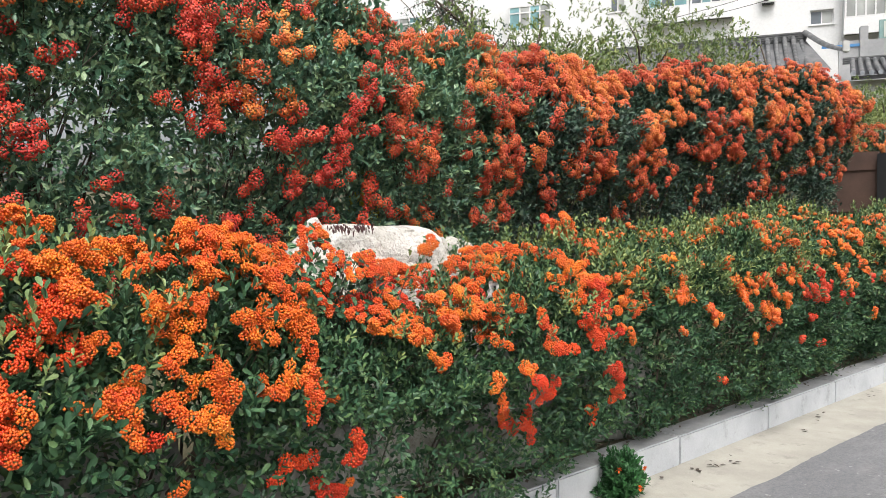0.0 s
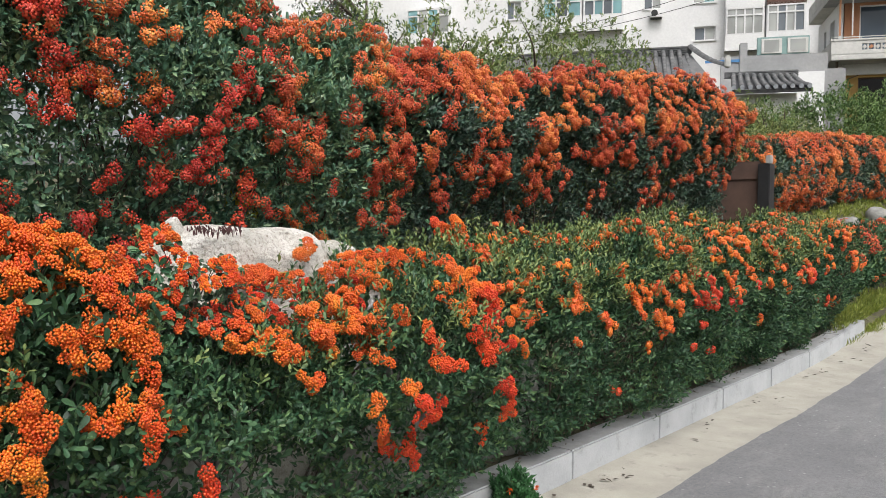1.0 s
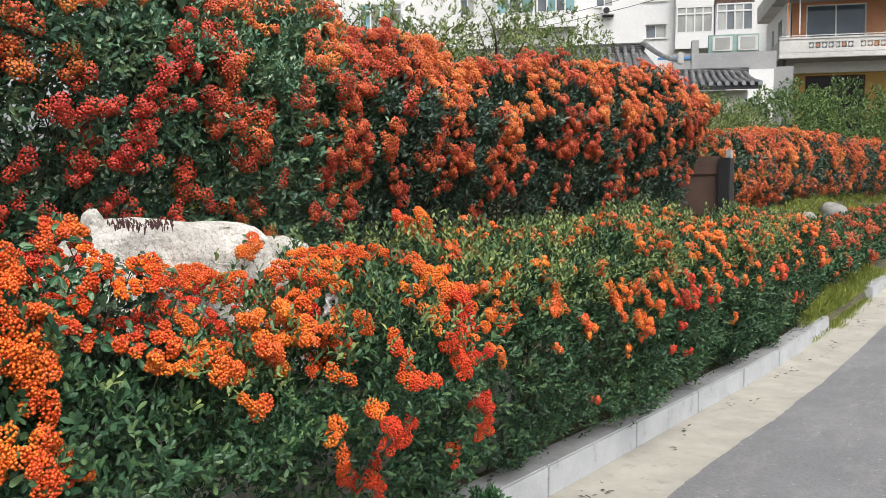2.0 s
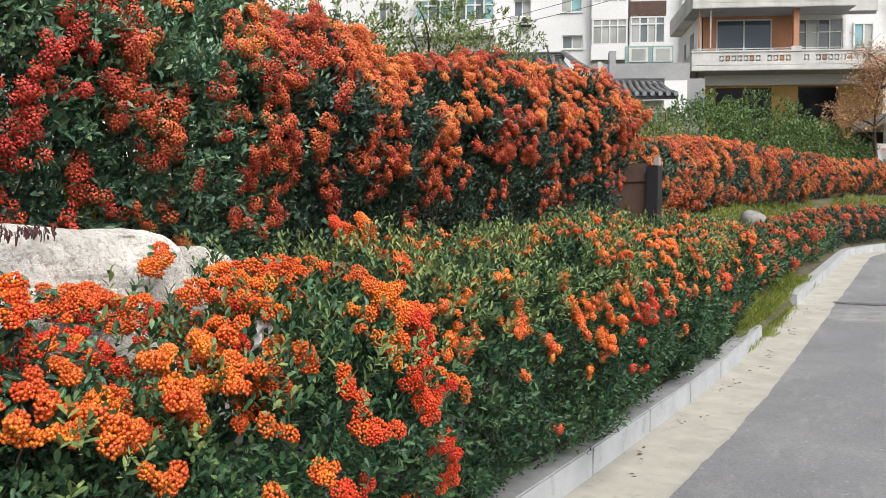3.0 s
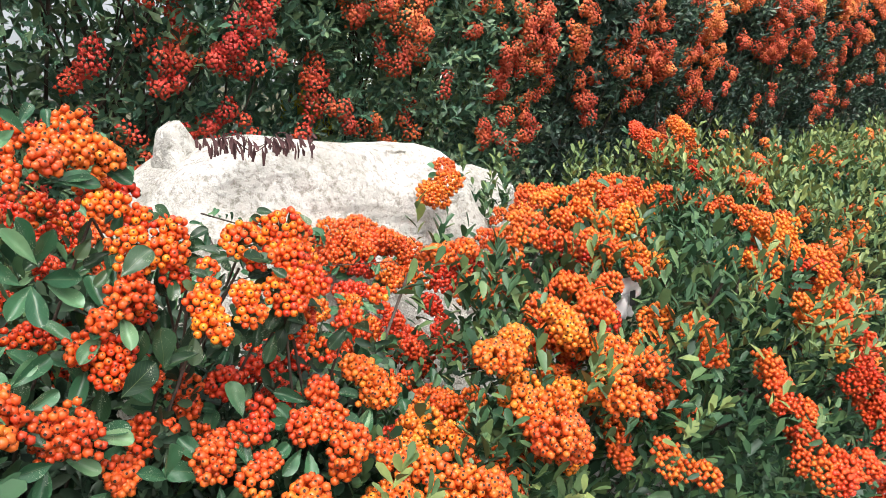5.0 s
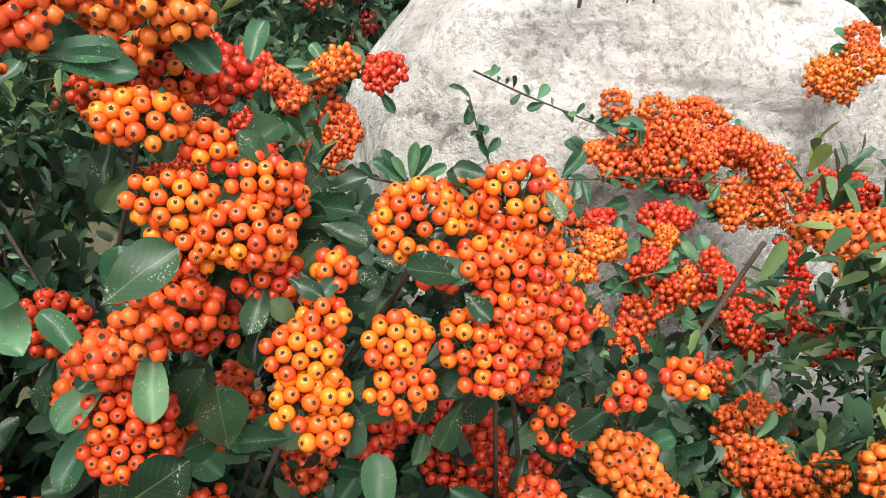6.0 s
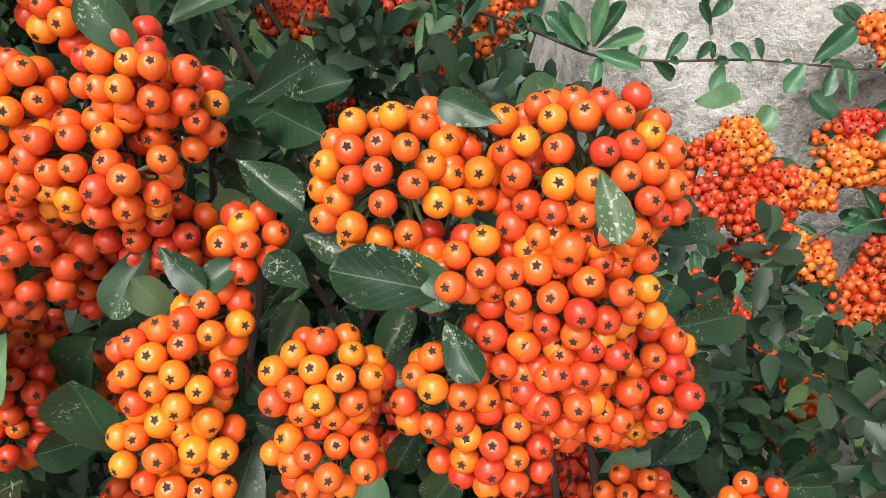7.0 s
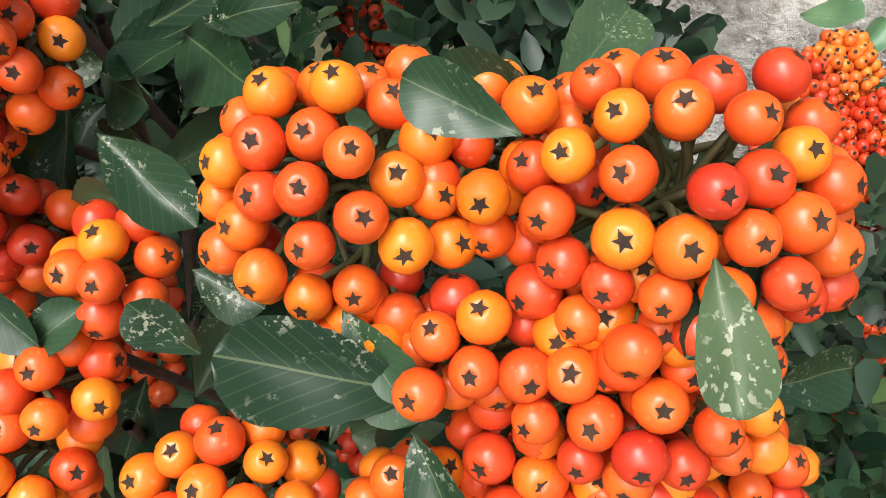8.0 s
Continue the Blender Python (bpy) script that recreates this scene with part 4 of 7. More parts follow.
boulder("standing_stone", "tall pale rough boulder behind the hedge", [(1.95, 1.02), (1.99, 1.14), (2.04, 1.19), (2.08, 1.232), (2.15, 1.268), (2.22, 1.288), (2.3, 1.276), (2.42, 1.279), (2.5, 1.27), (2.63, 1.28), (2.71, 1.272), (2.735, 1.235), (2.77, 1.215), (2.79, 1.17)], 0.1, -0.235, 0.32, 3.0, ROCK)
boulder("stone_knob", "small white rounded rock beside the boulder", [(2.1, 1.27), (2.115, 1.305), (2.14, 1.322), (2.165, 1.3), (2.18, 1.26)], 0.5, -0.47, 0.09, 5.0, ROCK, 0.03, 5)
boulder("flanking_stone", "low pale stone leaning beside the boulder", [(2.82, 1.2), (2.87, 1.222), (2.97, 1.218), (3.05, 1.19), (3.1, 1.14)], 0.2, -0.48, 0.2, 8.0, ROCK, 0.06, 5)
for x, y, z, a, b, c, k in ((-0.22, 2.85, 0.5, 0.17, 0.3, 0.32, 7), (-0.2, 1.8, 0.4, 0.18, 0.32, 0.3, 9), (-0.25, 1.1, 0.4, 0.17, 0.3, 0.33, 12), (-0.3, 3.7, 0.42, 0.16, 0.35, 0.3, 14)):
    rock("bank_stone", "grey rough stone set in the bank", (x, y, z), (a, b, c), k, ROCK_GREY, -10)["group"] = "bank stones"

# ------------------------------------------------------------ the nearest fruiting twigs
def fruit_material(name, tip, side, root, rough=0.31):
    m, nt, bsdf = material(name)
    z = nt.nodes.new("ShaderNodeSeparateXYZ")
    nt.links.new(nt.nodes.new("ShaderNodeTexCoord").outputs["Object"], z.inputs[0])
    r = nt.nodes.new("ShaderNodeObjectInfo").outputs["Random"]
    # berry shading put into the colour: yellower at the eye, redder towards the stalk
    pos = calc(nt, "ADD", calc(nt, "MULTIPLY", z.outputs[2], 105.0), calc(nt, "MULTIPLY", r, 0.55))
    pos = calc(nt, "ADD", pos, calc(nt, "MULTIPLY", noise_of(nt, 120, 2), 0.35))
    col = ramp(nt, calc(nt, "ADD", calc(nt, "MULTIPLY", pos, 0.8), 0.1), [(0.0, root), (0.4, side), (0.85, tip)])
    specks = ramp(nt, noise_of(nt, 900, 1), [(0.68, (0, 0, 0)), (0.74, (1, 1, 1))])
    col = mixed(nt, calc(nt, "MULTIPLY", specks, 0.12), col, (0.9, 0.6, 0.35))
    nt.links.new(col, bsdf.inputs["Base Color"])
    bsdf.inputs["Roughness"].default_value = rough
    bsdf.inputs["Specular IOR Level"].default_value = 0.5
    bsdf.inputs["Subsurface Weight"].default_value = 0.12
    bsdf.inputs["Subsurface Radius"].default_value = (1.0, 0.3, 0.1)
    bsdf.inputs["Subsurface Scale"].default_value = 0.003
    bumped(nt, bsdf, noise_of(nt, 500, 2), 0.06, 0.001)
    return m


FRUIT = {
    "amber": fruit_material("amber_berry", (0.8, 0.235, 0.012), (0.74, 0.13, 0.01), (0.54, 0.042, 0.008)),
    "orange": fruit_material("bright_orange_berry", (0.74, 0.13, 0.012), (0.64, 0.062, 0.01), (0.44, 0.022, 0.008)),
    "red": fruit_material("orange_red_berry", (0.64, 0.065, 0.012), (0.55, 0.035, 0.012), (0.38, 0.016, 0.01)),
}
STALK = plain_material("green_stalk", (0.1, 0.12, 0.04), (0.16, 0.13, 0.06), 60, 0.6, 0.1)


def fruit_mesh(name, mat, seed):
    """A firethorn berry of unit radius 1: squat, with a sunk eye and a five-pointed dry calyx."""
    rng = np.random.default_rng(seed)
    seg, squat = 16, rng.uniform(0.88, 0.98)
    prof = [(0.0, 0.86), (0.1, 0.862), (0.22, 0.885), (0.33, 0.93), (0.5, 0.86), (0.73, 0.67), (0.92, 0.36), (0.995, 0.0), (0.93, -0.4), (0.72, -0.72), (0.38, -0.93), (0.0, -0.99)]
    wob = 1 + 0.02 * np.sin(np.arange(seg) * 2 * math.pi / seg * 2 + rng.uniform(0, 6)) + 0.012 * np.sin(np.arange(seg) * 2 * math.pi / seg * 5)
    V, T = [(0, 0, prof[0][1] * squat)], []
    a = np.arange(seg) * 2 * math.pi / seg
    for r, z in prof[1:-1]:
        V += [(r * w * math.cos(q), r * w * math.sin(q), z * squat) for q, w in zip(a, wob)]
    V.append((0, 0, prof[-1][1] * squat))
    n = len(prof) - 2
    for j in range(seg):
        k = (j + 1) % seg
        T.append((0, 1 + j, 1 + k))
        for i in range(n - 1):
            p, q = 1 + i * seg, 1 + (i + 1) * seg
            T += [(p + j, q + j, q + k), (p + j, q + k, p + k)]
        T.append((1 + (n - 1) * seg + j, len(V) - 1, 1 + (n - 1) * seg + k))
    slots = [0] * len(T)
    o = len(V)
    V.append((0, 0, 0.885 * squat))
    for i in range(10):
        q = i * math.pi / 5 + rng.normal(0, 0.12)
        r = rng.uniform(0.33, 0.44) if i % 2 == 0 else rng.uniform(0.15, 0.2)
        V.append((r * math.cos(q), r * math.sin(q), (0.94 if i % 2 == 0 else 0.915) * squat))
    for i in range(10):
        T.append((o, o + 1 + i, o + 1 + (i + 1) % 10))
        slots.append(1)
    ob = raw(name, np.array(V) * 0.0035, T, [mat, CALYX], slots=slots)
    me = ob.data
    bpy.data.objects.remove(ob)
    return me


FRUIT_MESHES = {k: [fruit_mesh("berry", m, i) for i in range(3)] for k, m in FRUIT.items()}
FACING = np.array([(0.124, 0.992, 0.0), (-0.585, 0.073, 0.808), (0.801, -0.1, 0.590)])


def packed(rng, a, b, c, size):
    """Places of touching berries over the open half of an ellipsoid, and the outward ways."""
    n = int(2.0 * math.pi * ((a * b) ** 0.8 + 2 * (a * c) ** 0.8) ** 1.25 / 3 ** 1.25 / (size * size * 3.7)) + 4
    d = unit(rng.normal(size=(n, 3)))
    d[:, 2] = np.abs(d[:, 2]) * 1.05 - 0.1
    R = np.array((a, b, c))
    P = d * R
    for _ in range(40):
        D = P[:, None] - P[None]
        L = np.linalg.norm(D, axis=2) + np.eye(n)
        push = np.clip(size * 1.98 - L, 0, None) / L
        np.fill_diagonal(push, 0)
        P = P + (D * push[..., None]).sum(1) * 0.4
        q = P / R
        P = P + (q / np.linalg.norm(q, axis=1, keepdims=True) * R - P) * 0.35
        P[:, 2] = np.maximum(P[:, 2], -0.25 * c)
    return P, unit(P / R / R)


def hero_bunch(parent, spot, ripe, rng, label=""):
    """One corymb: a stalk and its separate berries."""
    x, y, z, wide, tall = spot
    size = 0.0035
    root = empty("berry_bunch", (x, y, z))
    root.parent = parent
    root.matrix_basis = pose(x, y, z)
    if label:
        tagged(root, label)
    P, N = packed(rng, max(wide - size, 0.008), max(tall - size, 0.007), 0.8 * max(min(wide, tall) - size, 0.007), size)
    W = P @ FACING
    out = unit(N @ FACING + np.array((0.4, -0.05, 0.3)) + rng.normal(0, 0.22, N.shape))
    lines = []
    for p, d in zip(W, out):
        kind = "amber" if rng.uniform() < ripe * 0.75 - 0.1 else ("orange" if rng.uniform() < ripe + 0.3 else "red")
        ob = new("berry", FRUIT_MESHES[kind][rng.integers(3)])
        ob.parent = root
        k = rng.uniform(0.9, 1.08)
        p = p + d * rng.normal(0, 0.0014)
        ob.matrix_basis = Matrix.Translation(p) @ Vector(d).to_track_quat("Z", "Y").to_matrix().to_4x4() @ Matrix.Rotation(rng.uniform(0, 6.28), 4, "Z") @ Matrix.Scale(k, 4)
        lines.append(bend(p - d * 0.0035, np.array((0, 0, 0)) - FACING[2] * 0.012 + rng.normal(0, 0.002, 3), 0.002, 5, rng))
    V, T = tubes(lines, [0.0006] * len(lines), [0.0008] * len(lines), 4)
    raw("stalk", V, T, STALK, root, kind="stuff")
    return root


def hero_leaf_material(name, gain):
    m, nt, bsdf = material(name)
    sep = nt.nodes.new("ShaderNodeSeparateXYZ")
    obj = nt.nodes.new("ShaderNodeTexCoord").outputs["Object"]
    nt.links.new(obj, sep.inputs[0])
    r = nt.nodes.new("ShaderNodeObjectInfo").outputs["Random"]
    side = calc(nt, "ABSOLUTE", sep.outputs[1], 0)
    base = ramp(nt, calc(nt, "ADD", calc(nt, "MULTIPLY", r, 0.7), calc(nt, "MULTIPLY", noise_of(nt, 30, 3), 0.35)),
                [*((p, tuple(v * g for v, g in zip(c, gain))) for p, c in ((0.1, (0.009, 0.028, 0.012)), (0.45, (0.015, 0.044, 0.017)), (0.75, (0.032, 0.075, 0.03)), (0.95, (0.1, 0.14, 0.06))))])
    vein = calc(nt, "SINE", calc(nt, "MULTIPLY", calc(nt, "SUBTRACT", sep.outputs[0], calc(nt, "MULTIPLY", side, 0.9)), 52.0), 0)
    vein = calc(nt, "MULTIPLY", calc(nt, "GREATER_THAN", vein, 0.9), 0.14)
    rib = calc(nt, "LESS_THAN", side, 0.012)
    base = mixed(nt, calc(nt, "MAXIMUM", calc(nt, "MULTIPLY", rib, 0.6), vein), base, (0.13, 0.17, 0.08))
    spots = ramp(nt, noise_of(nt, 900, 2, 0.6), [(0.57, (0, 0, 0)), (0.63, (1, 1, 1))])
    zone = ramp(nt, noise_of(nt, 90, 2), [(0.53, (0, 0, 0)), (0.66, (1, 1, 1))])
    base = mixed(nt, calc(nt, "MULTIPLY", calc(nt, "MULTIPLY", spots, zone), 0.6), base, (0.5, 0.52, 0.4))
    nt.links.new(base, bsdf.inputs["Base Color"])
    bsdf.inputs["Roughness"].default_value = 0.36
    bsdf.inputs["Specular IOR Level"].default_value = 0.42
    bumped(nt, bsdf, calc(nt, "ADD", vein, noise_of(nt, 200, 2)), 0.15, 0.001)
    tr = nt.nodes.new("ShaderNodeBsdfTranslucent")
    nt.links.new(base, tr.inputs[0])
    mix = nt.nodes.new("ShaderNodeMixShader")
    mix.inputs[0].default_value = 0.12
    nt.links.new(bsdf.outputs[0], mix.inputs[1])
    nt.links.new(tr.outputs[0], mix.inputs[2])
    nt.links.new(mix.outputs[0], nt.nodes["Material Output"].inputs[0])
    return m


GLOSSY = hero_leaf_material("glossy_leaf", (1.0, 1.05, 1.15))
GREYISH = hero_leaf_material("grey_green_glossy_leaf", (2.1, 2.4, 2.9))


def hero_leaf_mesh(seed, mat):
    """An obovate leaf, one long and one wide, with a raised rim and a fine toothed edge."""
    rng = np.random.default_rng(seed)
    nu, nv = 19, 7
    u = np.linspace(0, 1, nu)
    half = np.interp(u, [0, 0.06, 0.2, 0.42, 0.62, 0.78, 0.88, 0.95, 1.0], [0.02, 0.07, 0.22, 0.4, 0.49, 0.48, 0.4, 0.27, 0.06])
    half = half * (1 + 0.018 * np.where(np.arange(nu) % 2, 1, -1))
    v = np.linspace(-1, 1, nv)
    U, Vv = np.meshgrid(u, v, indexing="ij")
    Y = Vv * half[:, None]
    curl = rng.uniform(-0.25, 0.05)
    Z = 0.16 * np.abs(Vv) ** 1.3 * half[:, None] * 2 * rng.uniform(0.5, 1.1) + curl * U * U * 0.6 + 0.015 * np.sin(U * 9 + Vv * 2 + seed)
    P = np.stack([U, Y, Z], -1).reshape(-1, 3)
    T = []
    for i in range(nu - 1):
        for j in range(nv - 1):
            a = i * nv + j
            T += [(a, a + nv, a + nv + 1), (a, a + nv + 1, a + 1)]
    ob = raw("leaf", P, T, mat)
    me = ob.data
    bpy.data.objects.remove(ob)
    return me


HERO_LEAVES = [hero_leaf_mesh(i, GLOSSY) for i in range(5)]
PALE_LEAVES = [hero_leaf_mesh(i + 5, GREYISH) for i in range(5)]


def hero_leaf(parent, base, tip, wide, rng, pale=False, normal=None):
    base, tip = np.array(base, float), np.array(tip, float)
    d = tip - base
    length = np.linalg.norm(d)
    d = d / length
    length = min(length, 0.036)
    nrm = unit(np.array((0.8, -0.1, 0.55)) + rng.normal(0, 0.16, 3)) if normal is None else normal
    s = unit(np.cross(nrm, d))
    nrm = np.cross(d, s)
    ob = new("leaf", (PALE_LEAVES if pale else HERO_LEAVES)[rng.integers(5)])
    ob.parent = parent
    m = Matrix.Identity(4)
    for i in range(3):
        m[i][0], m[i][1], m[i][2], m[i][3] = d[i] * length, s[i] * length * wide, nrm[i] * length, base[i]
    ob.matrix_basis = m
    return ob


NEAR_TWIGS = {}
NEAR_TWIGS["centre"] = [
    (0.190, 1.844, 1.195, 0.0142, 0.0142, 0.60),
    (0.192, 1.824, 1.187, 0.0218, 0.0203, 0.80),
    (0.196, 1.866, 1.195, 0.0235, 0.0227, 0.48),
    (0.209, 1.866, 1.174, 0.0204, 0.0157, 0.58),
    (0.203, 1.864, 1.183, 0.0187, 0.0140, 0.70),
    (0.215, 1.861, 1.153, 0.0150, 0.0112, 0.35),
]
NEAR_TWIGS["upper"] = [
    (0.176, 1.769, 1.194, 0.0140, 0.0140, 0.22),
    (0.178, 1.758, 1.183, 0.0125, 0.0118, 0.25),
    (0.185, 1.763, 1.166, 0.0153, 0.0111, 0.10),
    (0.182, 1.762, 1.205, 0.0168, 0.0124, 0.45),
    (0.189, 1.754, 1.186, 0.0219, 0.0158, 0.60),
    (0.181, 1.728, 1.198, 0.0191, 0.0130, 0.70),
    (0.184, 1.732, 1.179, 0.0180, 0.0126, 0.50),
    (0.164, 1.735, 1.138, 0.0208, 0.0156, 0.10),
    (0.109, 1.672, 1.115, 0.0229, 0.0165, 0.05),
    (0.170, 1.718, 1.226, 0.0205, 0.0128, 0.75),
    (0.169, 1.743, 1.216, 0.0125, 0.0107, 0.35),
    (0.180, 1.769, 1.158, 0.0098, 0.0098, 0.10),
]
NEAR_TWIGS["lower"] = [
    (0.213, 1.773, 1.144, 0.0178, 0.0142, 0.90),
    (0.222, 1.769, 1.129, 0.0133, 0.0141, 1.00),
    (0.207, 1.781, 1.157, 0.0128, 0.0082, 0.60),
    (0.221, 1.779, 1.131, 0.0108, 0.0108, 0.90),
    (0.216, 1.808, 1.147, 0.0181, 0.0127, 0.80),
    (0.224, 1.811, 1.130, 0.0163, 0.0127, 0.55),
    (0.195, 1.788, 1.171, 0.0112, 0.0060, 0.50),
    (0.217, 1.837, 1.147, 0.0147, 0.0129, 0.70),
    (0.221, 1.850, 1.133, 0.0168, 0.0140, 0.50),
    (0.213, 1.861, 1.138, 0.0134, 0.0134, 0.25),
]
NEAR_TWIGS["side"] = [
    (0.166, 1.897, 1.097, 0.0193, 0.0181, 0.25),
    (0.161, 1.910, 1.109, 0.0098, 0.0098, 0.20),
    (0.192, 1.904, 1.075, 0.0142, 0.0142, 0.10),
    (0.248, 1.925, 1.134, 0.0112, 0.0108, 0.50),
    (0.220, 1.921, 1.111, 0.0114, 0.0114, 0.12),
]
NEAR_TWIGS["edge"] = [
    (0.187, 1.706, 1.111, 0.0221, 0.0141, 0.10),
    (0.191, 1.706, 1.094, 0.0207, 0.0124, 0.08),
    (0.099, 1.625, 1.024, 0.0178, 0.0178, 0.08),
    (0.106, 1.735, 1.234, 0.0191, 0.0160, 0.35),
    (0.067, 1.702, 1.217, 0.0172, 0.0196, 0.30),
    (-0.004, 1.751, 1.203, 0.0155, 0.0233, 0.12),
    (-0.057, 1.616, 1.204, 0.0307, 0.0137, 0.30),
    (0.231, 1.779, 1.119, 0.0072, 0.0072, 0.50),
]
NEAR_TWIGS["beside"] = [
    (0.205, 1.888, 1.153, 0.0073, 0.0069, 0.25),
    (0.211, 1.892, 1.142, 0.0066, 0.0062, 0.20),
    (0.217, 1.875, 1.143, 0.0071, 0.0067, 0.40),
    (0.220, 1.863, 1.151, 0.0070, 0.0067, 0.30),
    (0.215, 1.869, 1.161, 0.0067, 0.0063, 0.20),
    (0.212, 1.852, 1.160, 0.0059, 0.0056, 0.25),
    (0.203, 1.830, 1.172, 0.0047, 0.0045, 0.20),
    (0.209, 1.843, 1.176, 0.0043, 0.0041, 0.40),
]
FURTHER_TWIGS = {}
FURTHER_TWIGS["left"] = [
    (-0.255, 1.776, 1.166, 0.0355, 0.0285, 0.12),
    (-0.231, 1.798, 1.129, 0.0286, 0.0238, 0.20),
    (-0.268, 1.837, 1.159, 0.0320, 0.0294, 0.15),
    (-0.303, 1.889, 1.120, 0.0266, 0.0320, 0.60),
    (-0.259, 1.865, 1.066, 0.0414, 0.0310, 0.45),
    (-0.213, 1.798, 1.097, 0.0287, 0.0201, 0.15),
    (-0.242, 1.737, 1.079, 0.0320, 0.0245, 0.08),
    (-0.242, 1.823, 1.033, 0.0197, 0.0233, 0.08),
    (-0.299, 1.896, 1.173, 0.0258, 0.0232, 0.50),
    (-0.287, 1.937, 1.166, 0.0217, 0.0232, 0.10),
    (-0.149, 1.781, 1.017, 0.0195, 0.0277, 0.10),
]
FURTHER_TWIGS["middle"] = [
    (-0.161, 2.062, 1.025, 0.0298, 0.0249, 0.40),
    (-0.133, 2.028, 1.000, 0.0218, 0.0388, 0.30),
    (-0.131, 2.071, 0.988, 0.0246, 0.0344, 0.30),
    (-0.142, 2.107, 1.005, 0.0211, 0.0175, 0.60),
    (-0.151, 2.145, 1.023, 0.0252, 0.0177, 0.40),
    (-0.145, 2.188, 1.016, 0.0242, 0.0228, 0.25),
    (-0.127, 2.191, 0.984, 0.0227, 0.0227, 0.25),
    (-0.116, 2.156, 0.949, 0.0277, 0.0252, 0.20),
    (-0.120, 2.110, 0.969, 0.0225, 0.0141, 0.50),
    (-0.121, 2.219, 0.990, 0.0192, 0.0202, 0.50),
    (-0.096, 2.158, 0.931, 0.0141, 0.0141, 0.10),
    (-0.095, 2.037, 0.941, 0.0202, 0.0252, 0.30),
    (-0.073, 2.079, 0.901, 0.0245, 0.0170, 0.10),
    (-0.052, 2.111, 0.899, 0.0216, 0.0168, 0.15),
]
FURTHER_TWIGS["stone"] = [
    (-0.224, 2.171, 1.099, 0.0264, 0.0200, 0.85),
    (-0.218, 2.221, 1.091, 0.0315, 0.0394, 0.55),
    (-0.219, 2.260, 1.130, 0.0274, 0.0169, 0.40),
    (-0.204, 2.274, 1.097, 0.0263, 0.0237, 0.55),
    (-0.210, 2.314, 1.116, 0.0264, 0.0237, 0.50),
    (-0.182, 2.228, 1.047, 0.0253, 0.0168, 0.20),
    (-0.200, 2.157, 1.047, 0.0211, 0.0185, 0.05),
    (-0.175, 2.311, 1.065, 0.0158, 0.0368, 0.35),
]
FURTHER_TWIGS["right"] = [
    (-0.091, 2.056, 0.925, 0.0200, 0.0160, 0.15),
    (-0.139, 2.071, 0.936, 0.0198, 0.0198, 0.25),
    (-0.162, 2.115, 0.913, 0.0170, 0.0157, 0.15),
    (-0.047, 2.114, 0.859, 0.0212, 0.0172, 0.10),
    (-0.116, 2.252, 1.007, 0.0176, 0.0225, 0.20),
    (-0.089, 2.279, 0.975, 0.0237, 0.0297, 0.30),
    (-0.013, 2.222, 0.882, 0.0306, 0.0234, 0.70),
    (-0.015, 2.253, 0.908, 0.0210, 0.0188, 0.75),
    (-0.064, 2.231, 0.921, 0.0298, 0.0139, 0.15),
]
LEAVES_ROUND_CENTRE = [
    ((0.223, 1.862, 1.211), (0.233, 1.866, 1.201), 0.50),
    ((0.210, 1.844, 1.213), (0.205, 1.831, 1.215), 0.55),
    ((0.213, 1.837, 1.172), (0.215, 1.810, 1.178), 0.52),
    ((0.206, 1.825, 1.179), (0.218, 1.836, 1.172), 0.60),
    ((0.204, 1.875, 1.198), (0.216, 1.867, 1.189), 0.42),
    ((0.189, 1.849, 1.203), (0.191, 1.834, 1.209), 0.50),
    ((0.215, 1.836, 1.166), (0.226, 1.844, 1.158), 0.60),
    ((0.206, 1.804, 1.166), (0.206, 1.795, 1.175), 0.70),
    ((0.199, 1.802, 1.176), (0.203, 1.813, 1.174), 0.70),
    ((0.183, 1.784, 1.186), (0.194, 1.801, 1.180), 0.50),
    ((0.155, 1.788, 1.187), (0.171, 1.782, 1.187), 0.50),
    ((0.154, 1.792, 1.190), (0.161, 1.808, 1.200), 0.50),
    ((0.142, 1.783, 1.181), (0.165, 1.802, 1.185), 0.50),
    ((0.200, 1.768, 1.171), (0.209, 1.780, 1.166), 0.50),
    ((0.200, 1.886, 1.189), (0.206, 1.888, 1.187), 0.60),
    ((0.208, 1.776, 1.161), (0.204, 1.786, 1.171), 0.50),
]
LEAVES_ROUND_EDGE = [
    ((0.224, 1.703, 1.176), (0.226, 1.726, 1.196), 0.62),
    ((0.182, 1.765, 1.209), (0.183, 1.753, 1.224), 0.55),
    ((0.055, 1.738, 1.231), (0.115, 1.768, 1.226), 0.50),
    ((0.159, 1.774, 1.181), (0.174, 1.789, 1.186), 0.55),
    ((0.162, 1.772, 1.171), (0.179, 1.788, 1.177), 0.50),
    ((0.181, 1.775, 1.166), (0.185, 1.787, 1.177), 0.60),
    ((-0.023, 1.762, 1.085), (0.027, 1.790, 1.133), 0.55),
    ((0.202, 1.772, 1.151), (0.204, 1.762, 1.163), 0.60),
    ((0.173, 1.724, 1.090), (0.183, 1.739, 1.129), 0.50),
    ((0.196, 1.745, 1.093), (0.202, 1.740, 1.129), 0.60),
    ((0.192, 1.743, 1.097), (0.206, 1.727, 1.102), 0.60),
    ((0.205, 1.705, 1.080), (0.232, 1.744, 1.125), 0.60),
    ((0.215, 1.791, 1.123), (0.238, 1.787, 1.113), 0.55),
    ((0.187, 1.762, 1.164), (0.201, 1.753, 1.149), 0.50),
]
